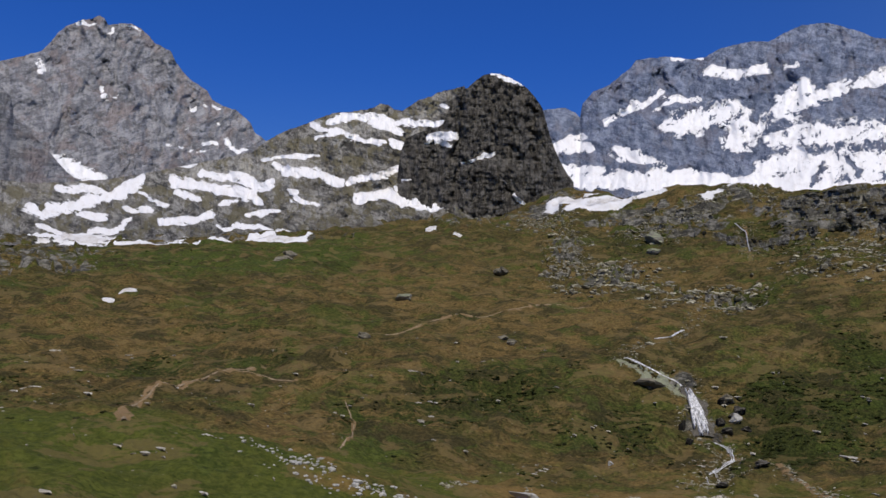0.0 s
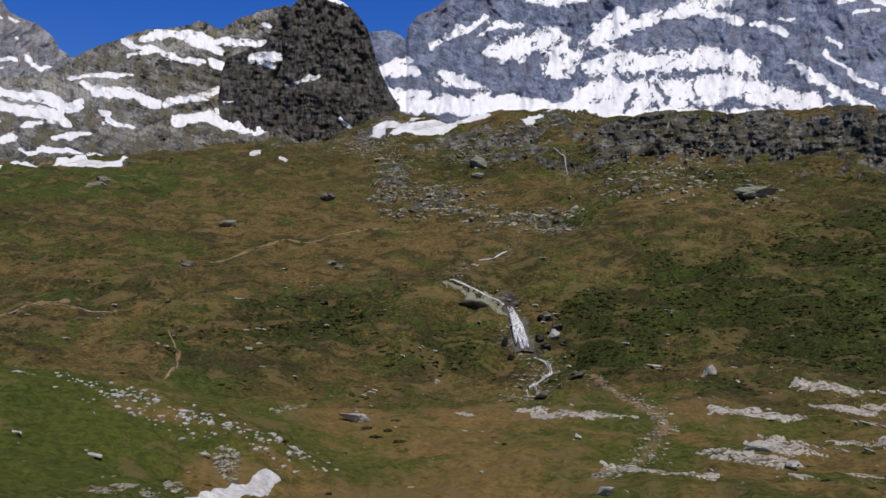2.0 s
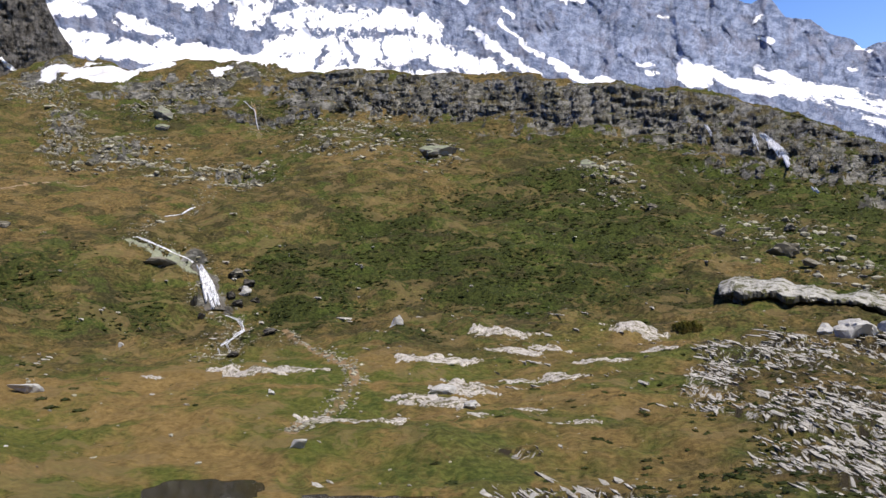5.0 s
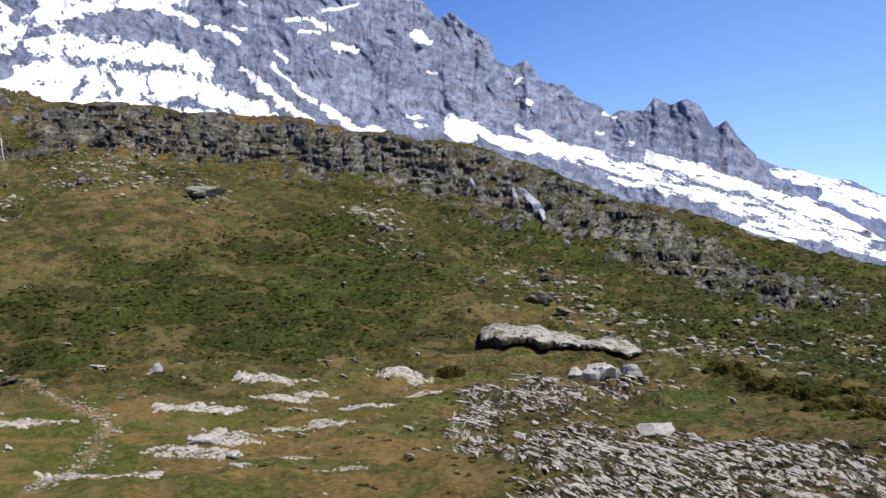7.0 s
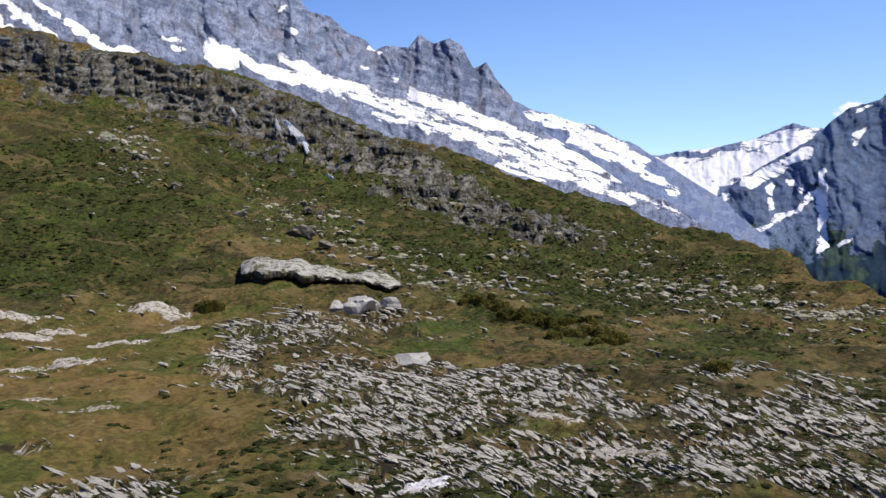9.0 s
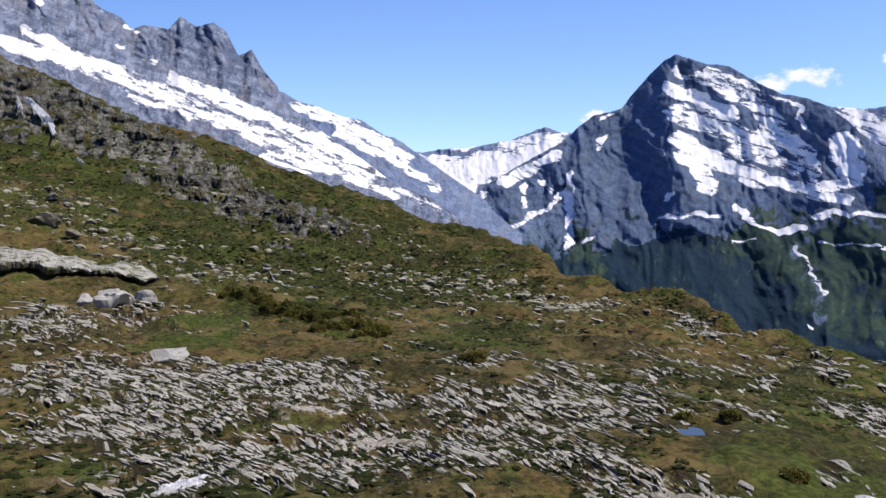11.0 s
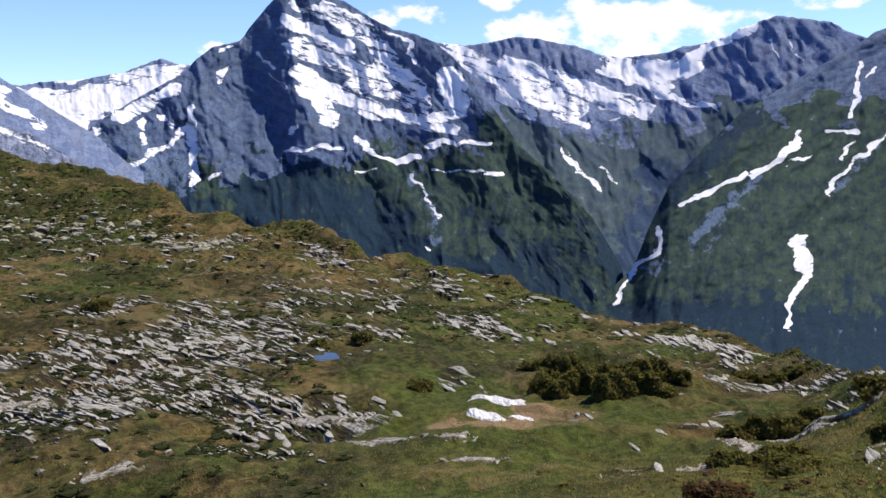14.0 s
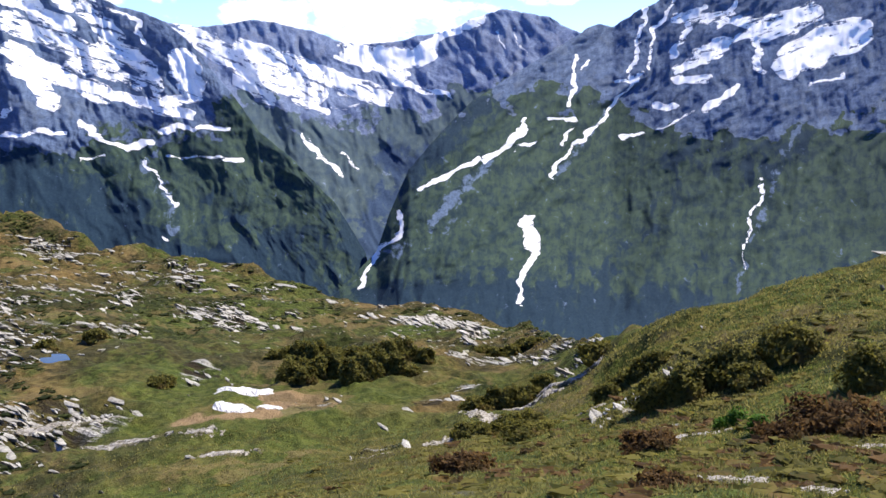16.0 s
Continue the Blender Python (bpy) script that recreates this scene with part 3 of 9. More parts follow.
RIDGE_GREY_PEAK = [  # bearing, distance, height
    (-33, 2600, 700), (-27.5, 2600, 790), (-25.11, 2600, 841.9), (-24.71, 2600, 869), (-24.32, 2600, 899.9), (-23.9, 2600, 923.3), (-23.4, 2600, 937.1),
    (-23.02, 2600, 949), (-22.5, 2600, 955.1), (-22.11, 2600, 968.5), (-21.78, 2600, 963.4), (-21.52, 2600, 944.3), (-21.15, 2600, 950.5), (-20.65, 2600, 958.2),
    (-20.16, 2600, 958.7), (-19.66, 2600, 949.5), (-19.13, 2600, 932), (-18.77, 2600, 913.1), (-18.36, 2600, 904.5), (-17.75, 2600, 895.3), (-17.43, 2600, 866),
    (-16.95, 2600, 838.9), (-16.27, 2600, 809.9), (-15.96, 2600, 806.4), (-15.39, 2600, 790.1), (-15.08, 2600, 766.3), (-14.31, 2600, 748.6), (-13.54, 2600, 740.8),
    (-13.03, 2600, 723.1), (-12.63, 2600, 708.5), (-12.31, 2600, 679.3), (-11.58, 2600, 657.6), (-9.5, 2600, 560), (-6, 2600, 480),
]
RIDGE_BUTTRESS = [  # bearing, distance, height
    (-33, 1300, 449.2), (-27.17, 1291, 363.8), (-26.52, 1290, 349), (-26.28, 1290, 324.3), (-25.14, 1288, 300.7), (-24.14, 1287, 278.6),
    (-23.12, 1285, 253.2), (-20, 1280, 215.8),
]
RIDGE_WALL_WEST = [  # bearing, distance, height
    (3, 1650, 443.7), (5, 1679, 500), (7.69, 1742, 528.9), (8.43, 1751, 519.6), (8.69, 1754, 508.9), (8.83, 1756, 539.8), (9.52, 1764, 566.6),
    (10.51, 1776, 583.1), (11.35, 1786, 607.2), (11.82, 1792, 620.7), (12.26, 1797, 640.1), (13.16, 1808, 647.9), (14.35, 1822, 653.6), (15.5, 1836, 650.7),
    (16.49, 1848, 655.3), (17.45, 1859, 676.8), (18.5, 1872, 687.4), (19.43, 1883, 695.2), (20.39, 1895, 695.4), (20.91, 1901, 705.9), (21.49, 1908, 718),
    (22.27, 1917, 730.9), (23.17, 1928, 735.5), (23.76, 1935, 737), (24.41, 1943, 731.2), (25.11, 1951, 722.5), (25.74, 1959, 715), (26.36, 1966, 703.6),
    (27.23, 1977, 700.1), (27.84, 1984, 697.2), (28.4, 1991, 701.6), (28.84, 1996, 718.2), (29.27, 2001, 725.2), (28.92, 1964, 691.7), (30.63, 1976, 685.4),
    (31.08, 1979, 678.2), (31.41, 1981, 698.1),
]
RIDGE_WALL_EAST = [  # bearing, distance, height
    (31.8, 1984, 712), (33.8, 2000, 722), (34.6, 2006, 752), (35.22, 2011, 757), (38.13, 2038, 714.2), (39.96, 2054, 703.3), (41.41, 2067, 685.2), (42.88, 2081, 696.2),
    (43.97, 2091, 687.2), (44.86, 2099, 647.7), (45.78, 2107, 669.2), (47.02, 2118, 629.2), (48.26, 2129, 602.5), (48.58, 2132, 554.8),
    (49.64, 2141, 541.3), (50.54, 2149, 561.8), (51.56, 2158, 506.9), (52.95, 2170, 499.4), (53.95, 2179, 464.7), (55.14, 2189, 450.1),
    (55.63, 2194, 426.5), (56.48, 2201, 439.2), (57.81, 2213, 437.5), (58.5, 2219, 470.4), (59.46, 2228, 451.3), (60.44, 2236, 465.8),
    (61.22, 2243, 448.1), (61.96, 2250, 393), (62.76, 2241, 408.6), (63.48, 2231, 360.9), (64.36, 2221, 321.2),
]
RIDGE_WALL_END = [  # bearing, distance, height
    (64.7, 2216, 286.6), (66.83, 2154, 218.4), (70.05, 1972, 128.1), (71.87, 1870, 76.6), (74.04, 1748, 51.5), (76.6, 1604, -3.2), (82, 1300, -89.3),
]
RIDGE_BLUE_SHOULDER = [  # bearing, distance, height
    (62, 3320, 503.7), (64.69, 3347, 462.7), (65.74, 3357, 432.1), (66.8, 3368, 419.6), (68.22, 3382, 389.2), (69.64, 3396, 377),
    (71.09, 3411, 324.2), (71.8, 3418, 315.5), (73.26, 3433, 261.4), (76, 3460, 152.7), (80, 3500, 1.6),
]
RIDGE_PASS = [  # bearing, distance, height
    (70, 4500, 119.4), (72.54, 4500, 352), (73.61, 4500, 348.6), (75.04, 4500, 371.1), (76.47, 4500, 376.5), (77.9, 4500, 401.2), (78.97, 4500, 414),
    (80.02, 4500, 448.9), (81.25, 4500, 489.4), (82.14, 4500, 462.3), (82.85, 4500, 457.4), (85, 4500, 395.3), (88, 4500, 237.4),
]
RIDGE_SNOWY_PEAK = [  # bearing, distance, height
    (75, 3400, -266), (76.55, 3472, 95.6), (77.96, 3537, 165.7), (79.72, 3618, 239.4), (81.12, 3682, 295.6), (82.51, 3747, 348.4),
    (83.19, 3778, 403.1), (84.22, 3825, 462.8), (85.43, 3881, 488.8), (85.94, 3905, 503.8), (86.44, 3928, 554.6), (87.59, 3981, 658.3),
    (88.41, 3995, 717.6), (89.08, 3987, 744), (89.75, 3978, 727.1), (90.76, 3965, 699.4), (92.24, 3947, 681.6), (93.89, 3926, 607.7),
    (95.18, 3910, 559.3), (96.66, 3851, 529.8), (97.98, 3752, 477.9), (99.36, 3648, 387.1), (100.4, 3570, 291.5), (101.8, 3465, 176),
    (103.2, 3360, 49.5), (104.97, 3227, -37.7), (107.82, 3014, -196.4), (109.6, 2866, -340.1), (110, 2833, -447.2), (114, 2500, -529.8),
]
RIDGE_FAR_SNOW = [  # bearing, distance, height
    (93, 4600, 485.1), (97.63, 4600, 593.9), (99.73, 4600, 571.3), (101.14, 4600, 584.5), (102.91, 4600, 610.9), (104.32, 4600, 601),
    (105.38, 4600, 577.4), (106.79, 4600, 558.6), (108.19, 4600, 511.7), (109.59, 4600, 498), (110.98, 4600, 506.2), (112.01, 4600, 512.1),
    (113.04, 4600, 539.8), (114.06, 4600, 547.9), (115.41, 4600, 576.6), (116.4, 4600, 616.5), (117.39, 4600, 639.8), (118.37, 4600, 665.2),
    (119.67, 4600, 646.4), (121.27, 4600, 623.3), (122.23, 4600, 571.7), (123.17, 4600, 541.3), (125, 4600, 444.5), (130, 4600, 323.3),
]
RIDGE_GREEN_MOUNTAIN = [  # bearing, distance, height
    (107, 2500, -439.2), (110.31, 2721, -322.7), (111.19, 2779, -207.5), (112.41, 2860, -80.8), (114.46, 2997, 36.9), (116.47, 3116, 145),
    (118.77, 3192, 230.2), (120.37, 3246, 285.7), (122.25, 3308, 354.9), (122.93, 3331, 378.7), (123.62, 3354, 412.6), (124.29, 3376, 427.8),
    (125.15, 3400, 417.1), (126.65, 3395, 473.3), (127.65, 3392, 494.3), (129, 3389, 556.5), (132, 3380, 597.6), (135, 3371, 626.5),
    (138, 3363, 594.6), (142, 3351, 653.1), (148, 3334, 619.6), (160, 3300, 524.3),
]
RIDGE_TOWER = [  # bearing, distance, height
    (-3.07, 602, 134), (-2.95, 602, 149.8), (-2.62, 602, 159.9), (-2.01, 602, 164.1), (-1.35, 602, 166.5), (-0.54, 602, 168.4), (-0.18, 602, 171.8),
    (0.23, 602, 185.3), (0.72, 602, 194.8), (1.35, 602, 197.8), (2.26, 602, 206.3), (2.93, 602, 208.4), (3.57, 602, 207.8), (4.21, 602, 204.7),
    (4.81, 602, 201.4), (5.34, 602, 196.6), (5.83, 602, 190.9), (6.25, 602, 183.7), (6.52, 602, 174.1), (6.79, 602, 163.7), (7.09, 602, 154.6),
    (7.47, 602, 145.5), (7.92, 602, 136.8), (8.36, 602, 131),
]

ROCKY_A = [  # bearing, distance, half width, half depth, strength
    (5.9, 526, 49.5, 22.7, 1.1), (11.3, 473, 35.6, 17.3, 1), (-1.3, 534, 33.5, 21.7, 0.9), (15.3, 441, 22.1, 15.6, 1), (2.3, 476, 35.8, 17.9, 0.8),
    (16.7, 461, 43.4, 7.7, 1.2), (-11.4, 462, 43.5, 25.2, 0.9), (-7.5, 450, 28.3, 19.6, 0.8), (-23.5, 476, 38.8, 98.7, 1.2),
    (-24.6, 374, 25.8, 44.3, 1.5), (-17.2, 576, 39.8, 94.3, 1.1), (-9.8, 681, 64.1, 86.7, 1.3), (-5.4, 617, 58.1, 45.7, 1.3),
    (-8.2, 558, 38.5, 31.3, 0.6), (-3.3, 688, 64.7, 51, 1.3), (-13.9, 674, 50.8, 85.4, 1.2), (-6.9, 690, 77.9, 53, 1.3), (4.2, 516, 29.2, 34.8, 0.6),
    (7.8, 396, 11.2, 81.8, 0.95),
]
ROCKY_B = [  # bearing, distance, half width, half depth, strength
    (11.1, 337, 21.2, 41.7, 0.85), (16.4, 292, 20.2, 27.6, 0.8), (12.9, 443, 16.7, 32.9, 0.7), (6.4, 484, 18.2, 33.2, 0.6),
    (17.1, 461, 34.7, 7.6, 0.6), (25.2, 428, 29.5, 15.8, 1.15), (29.3, 415, 33.9, 18.4, 1.15), (24.5, 333, 27.2, 41.9, 0.42),
    (-14.6, 185, 8.1, 5.9, 0.4), (2, 521, 19.6, 23.4, 0.6), (17.8, 474, 35.7, 10.8, 0.7), (23.3, 439, 33.1, 21.1, 1.15),
    (28.4, 420, 34.2, 22.4, 1.15), (33.7, 406, 35.7, 19.7, 1.15), (39.4, 385, 33.8, 24.2, 1.1), (44.1, 366, 29.9, 24.8, 1.05),
    (49.8, 356, 24.6, 31.5, 1.05), (54.6, 342, 25.7, 42.1, 1), (58.2, 338, 25.4, 57, 1),
]
ROCKY_C = [  # bearing, distance, half width, half depth, strength
    (61.9, 330, 24.8, 50.3, 1), (64.6, 302, 18.9, 53.4, 1), (36.5, 370, 37.2, 29, 0.6), (48, 311, 31.3, 32.2, 0.55), (50.9, 198, 13.7, 9.1, 0.8),
    (54.6, 173, 9.8, 9.4, 0.5), (49.8, 134, 10.1, 14.3, 0.5), (32.1, 132, 9.1, 7.8, 0.45), (66.9, 329, 33, 29.1, 0.4), (74.2, 244, 30.6, 45.6, 0.3),
    (79.3, 118, 14.8, 36.9, 0.3), (58.2, 87, 16.4, 11.6, 0.55), (70.4, 69, 13, 9.8, 0.6), (79.4, 80, 11, 10.5, 0.55), (96.3, 149, 15, 26.7, 0.35),
    (91.4, 194, 8.5, 20, 0.5), (53.4, 66, 6.2, 6.4, 0.5), (82.8, 205, 15.4, 27.5, 0.5), (90.6, 193, 7.3, 21.4, 0.5),
]
ROCKY_D = [  # bearing, distance, half width, half depth, strength
    (100.2, 101, 5.7, 11.3, 0.4), (91.4, 56, 5.6, 6.1, 0.5), (82, 73, 8.2, 12.9, 0.55), (119, 95, 7.2, 1366.6, 0.4), (115.6, 75, 6.6, 7.2, 0.4),
    (110.3, 53, 5.3, 2.9, 0.3), (12.6, 58, 7.3, 2.7, 0.2), (37, 63, 7.8, 5.7, 0.5), (32.2, 128, 12, 10.6, 0.3), (-6.1, 65, 4.9, 2.7, 0.35),
    (11, 119, 11.9, 5.1, 0.3),
]
ROCKY = ROCKY_A + ROCKY_B + ROCKY_C + ROCKY_D
GRASSY_A = [  # bearing, distance, half width, half depth, strength
    (102.5, 107, 13.5, 22.4, 0.7), (114.8, 94, 9.5, 10.1, 0.9), (118.5, 76, 5.7, 7.9, 0.6), (131.1, 37.4, 7, 1632.3, 0.8),
    (137.5, 33.1, 3.1, 5.1, 0.8), (124.2, 39.7, 3, 6.6, 0.7), (122.4, 2712, 102.1, 1359.5, 0.8), (-12.4, 85, 8, 38.6, 1.3), (-9.6, 77, 8.2, 5.3, 1.3),
    (-13.2, 73, 5.5, 5.8, 1.2), (-4.8, 139, 5.2, 31.3, 0.9), (-17, 375, 44.7, 52.3, 0.95), (-8.1, 391, 27, 58.2, 0.9), (-21, 82, 11.4, 45.2, 0.8),
    (-10.8, 359, 33.8, 40.4, 0.7), (39.5, 227, 21.3, 36, 0.5), (-6.6, 76, 6.6, 3.6, 0.7), (-3.7, 148, 7.4, 8, 0.6), (-0.2, 109, 5.5, 21.2, 0.7),
]
GRASSY_B = [  # bearing, distance, half width, half depth, strength
    (12.8, 190, 11.9, 17.7, 0.4), (35.4, 89, 5.6, 3.9, 0.6), (21.8, 121, 4.6, 10.4, 0.5), (60.5, 131, 9.1, 22.4, 0.95), (39.9, 229, 24.5, 31.1, 1),
    (63.9, 244, 24.5, 41.6, 0.7), (51, 239, 18, 24.7, 0.6), (28.2, 204, 25.6, 13.7, 0.6), (49.1, 138, 6.1, 15.1, 0.6), (60.8, 135, 7.6, 27, 0.9),
    (69.1, 234, 17.6, 41.3, 0.6), (69.3, 86, 4.3, 5.9, 0.6), (77.5, 165, 14.5, 18.5, 0.7), (97.8, 4854, 548.4, 2360.8, 0.8),
    (64.2, 262, 21.4, 35.9, 0.4), (98.8, 150, 13.2, 2391.4, 0.54), (105.6, 123, 9.3, 1801.4, 0.54), (121.7, 77, 4.3, 1335.2, 0.6),
    (95.7, 58, 2.2, 4, 0.48),
]
GRASSY_C = [  # bearing, distance, half width, half depth, strength
    (112.1, 109, 5.5, 3.6, 0.48), (123.3, 58, 4.4, 4.7, 0.48), (127.1, 43, 2.4, 2.9, 0.54), (29.8, 222, 58.6, 61.6, 0.3), (42.1, 274, 43, 57.7, 0.24),
    (64.9, 249, 65.6, 116.6, 0.3), (75.7, 115, 28.9, 40.9, 0.24), (99.4, 80, 30.1, 54, 0.3), (117.4, 53, 13.3, 20.3, 0.3),
    (95.9, 164, 16.5, 24.4, 0.48), (134.4, 36.2, 5.7, 1725.2, 0.48), (131.1, 32.8, 2.5, 5.3, 0.36), (118.8, 30.4, 5.7, 9.1, 0.3),
    (139.1, 32.3, 3, 5.9, 0.42),
]
GRASSY = GRASSY_A + GRASSY_B + GRASSY_C + [(-20, 92, 14, 16, 1.3), (-13, 84, 9, 11, 1.3), (-14, 420, 28, 30, 1.0), (-6, 440, 20, 26, 0.8)]
HEATHY_A = [  # bearing, distance, half width, half depth, strength
    (56.2, 331, 62.3, 73.4, 0.75), (66.7, 273, 51.4, 92.8, 0.75), (42, 340, 64, 47.8, 0.6), (33.6, 202, 25.4, 27.2, 0.7),
    (65.2, 326, 81.9, 91.7, 0.75), (75.8, 256, 32.1, 65.1, 0.7), (58, 265, 55, 68.1, 0.5), (68.4, 278, 45.4, 49, 0.5), (63.8, 332, 62.5, 73.7, 0.5),
    (53.1, 321, 50.4, 44.2, 0.45), (59.7, 269, 42.2, 65.3, 0.5), (0.2, 178, 16.8, 12.6, 0.62), (4.4, 183, 13.8, 10.2, 0.55),
    (-17.8, 204, 11.5, 17.5, 0.62), (-12.2, 213, 13.3, 12.7, 0.5), (-12.9, 247, 13.9, 10.1, 0.5), (21.6, 194, 14.6, 27.2, 0.9),
    (26.2, 228, 18.6, 12.1, 0.85), (28.5, 204, 15.4, 18.7, 0.95),
]
HEATHY_B = [  # bearing, distance, half width, half depth, strength
    (11.5, 187, 8.2, 12.1, 0.55), (12.9, 430, 29.7, 45.6, 0.5), (19.9, 424, 21.3, 16.5, 0.55), (28.9, 354, 20, 28.2, 0.6), (2.2, 258, 11.3, 7, 0.5),
    (-7.2, 362, 11.4, 28.5, 0.5), (23.1, 247, 9.3, 7, 0.5), (3.4, 195, 20.8, 14.7, 0.62), (9.3, 179, 10.1, 8.7, 0.6), (33.8, 203, 33.2, 25.4, 0.95),
    (21.8, 192, 10.8, 11.5, 0.6), (37, 250, 34.5, 17.6, 0.85), (28.8, 152, 11.5, 11.2, 0.5), (38.6, 287, 21.6, 14.4, 0.55),
    (21.9, 380, 19.1, 31.7, 0.5), (-5.8, 171, 6.4, 21.7, 0.5), (19.4, 284, 8.9, 12.3, 0.7), (25, 230, 6.5, 7.2, 0.6), (7.6, 53, 2.7, 0.9, 0.6),
]
HEATHY_C = [  # bearing, distance, half width, half depth, strength
    (18.4, 55, 5.6, 1.2, 0.6), (29.8, 210, 35.6, 22.1, 0.8), (39.9, 257, 30.7, 39.8, 0.9), (48.5, 301, 28.4, 42.1, 0.8), (56.3, 283, 30.2, 35.3, 0.8),
    (66, 161, 17.1, 20.8, 0.75), (45.6, 192, 18.1, 12.7, 0.5), (67.1, 155, 13.7, 17.2, 0.8), (75, 115, 6.5, 7.8, 0.6), (56.5, 201, 25.2, 10.1, 0.6),
    (93.2, 103, 12.9, 11, 0.55), (89, 219, 11, 17.5, 0.5), (61.4, 270, 34, 60.3, 0.8), (59.2, 69, 6, 3.6, 0.4), (97.9, 110, 9.7, 17.6, 0.55),
    (107.8, 77, 5.8, 13, 0.85), (97.6, 86, 6.5, 7.1, 0.6), (79.1, 142, 12.5, 29, 0.6), (86.4, 99, 11.2, 12.3, 0.5),
]
HEATHY_D = [  # bearing, distance, half width, half depth, strength
    (60, 235, 32, 40, 1.0), (66, 235, 30, 50, 1.0), (72, 230, 30, 60, 0.9), (35, 185, 20, 18, 0.8), (40, 215, 22, 24, 0.8), (44, 250, 22, 28, 0.7),
    (115.6, 83, 4.7, 9, 0.5), (120.8, 54, 4.7, 5.2, 0.6), (108.5, 73, 5.5, 11.7, 0.8), (118.8, 87, 4.9, 9.6, 0.55), (117.7, 56, 2.8, 5.4, 0.75),
    (130.8, 32.3, 2.4, 4.3, 0.75), (119.9, 37.7, 2.1, 3, 0.7), (138.7, 21.3, 1.3, 1.5, 0.7), (135.4, 31.5, 2.4, 3.2, 0.6),
    (140.1, 27.3, 1.4, 3.4, 0.7),
]
HEATHY = HEATHY_A + HEATHY_B + HEATHY_C + HEATHY_D
STRAWY_A = [  # bearing, distance, half width, half depth, strength
    (6.2, 100, 25.2, 28.3, 1.2), (15.1, 120, 15.1, 15.3, 1.1), (-5.8, 172, 32.4, 22.3, 0.9), (8, 259, 48.8, 58.6, 0.9), (1, 72, 13.6, 5.6, 1.1),
    (101.6, 53, 4.3, 4.4, 1.2), (116.9, 27.7, 6.1, 11.4, 1), (131.3, 16.5, 3.1, 3.7, 1), (97.3, 82, 10.3, 12.7, 0.8), (5.6, 73, 13.8, 14.2, 1.1),
    (19.9, 65, 12.3, 8.2, 1), (-1.4, 54, 6.8, 4.5, 1), (12.7, 89, 11.1, 8.4, 0.9), (-18.3, 238, 59.8, 58.1, 0.75), (0.8, 204, 38.5, 40.1, 0.6),
    (-3, 327, 61.6, 78, 0.7), (14.8, 338, 53, 74.1, 0.6), (2.5, 304, 66.8, 67.4, 0.7), (-0.9, 236, 44.3, 41.3, 0.6),
]
STRAWY_B = [  # bearing, distance, half width, half depth, strength
    (-16.8, 269, 42.1, 23.6, 0.55), (2.9, 248, 38.9, 32.5, 0.6), (-8.2, 153, 11.5, 40.3, 0.6), (-18.7, 180, 9.1, 6.1, 0.6),
    (4.9, 83, 13.6, 15.9, 0.85), (0.3, 58, 7.3, 6.2, 0.9), (23.5, 67, 12.7, 6.8, 0.6), (9.4, 248, 43.7, 34.2, 0.6), (30.6, 270, 25.4, 13.4, 0.5),
    (14.6, 109, 8.2, 17, 0.7), (38.6, 187, 14.1, 14.1, 0.4), (23.4, 185, 23.2, 16.5, 0.7), (36.7, 101, 12.7, 21, 0.7), (28.1, 288, 27.1, 25.3, 0.6),
    (44.9, 228, 11.5, 15.3, 0.4), (72.1, 125, 8.6, 13, 0.95), (67.1, 95, 7.2, 5.4, 0.5), (90, 66, 3.8, 11.8, 0.75), (95, 62, 3.5, 5.5, 0.7),
]
STRAWY_C = [  # bearing, distance, half width, half depth, strength
    (100.1, 52, 3.3, 3.7, 1), (94.3, 62, 4.3, 7.9, 0.7), (102.3, 85, 3.2, 4.7, 0.8), (114.6, 59, 4.5, 3.2, 0.7), (112.2, 29.7, 5.6, 7.9, 0.6),
    (101.6, 51, 3.6, 3, 0.9), (93.9, 62, 5.4, 5.5, 0.6), (120.6, 22.1, 4.9, 9.5, 0.8), (115.1, 59, 2.9, 2.4, 0.7), (133, 13.7, 2.2, 2.6, 0.7),
    (124.2, 49, 1.9, 3.3, 0.5),
]
STRAWY = STRAWY_A + STRAWY_B + STRAWY_C
PATHS = {
    'trail': (1.3, [(-18.92, 100.5), (-19.12, 162.9), (-17.28, 178.3), (-15.52, 187.6), (-13.23, 200.7), (-11.54, 200.3), (-9.1, 193.4)]),
    'trail_up': (1, [(-13.23, 200.7), (-10.88, 209.6)]),
    'traverse': (1.2, [(-4.3, 243.5), (-0.74, 253.1), (2.48, 260.7), (6.41, 268.5), (9.23, 276.9)]),
    'scar': (0.4, [(-5.92, 181.0), (-5.23, 167.1), (-5.38, 150.8), (-6.12, 143.6)]),
    'stream_bed': (0.9, [(17.51, 185.7), (20.01, 176.3), (22.15, 150.1), (23.91, 129.6), (24.78, 112.2), (23.53, 97.4), (21.02, 88.4), (20.65, 83.3)]),
    'gravel_gully': (1.3, [(18.76, 432.4), (19.02, 371.3)]),
    'mud': (2.6, [(99.33, 51.2), (102.28, 50.7), (105.23, 52.9), (103.76, 57.3)]),
}
STREAM = [  # bearing, distance
    (15.91, 267), (15.46, 249.9), (15.06, 238.5), (14.55, 233.8), (13.54, 230.7), (12, 221.5), (11.25, 216.6), (11.73, 214.1), (13.02, 210.6),
    (14.36, 208.5), (15.09, 206.3),
]
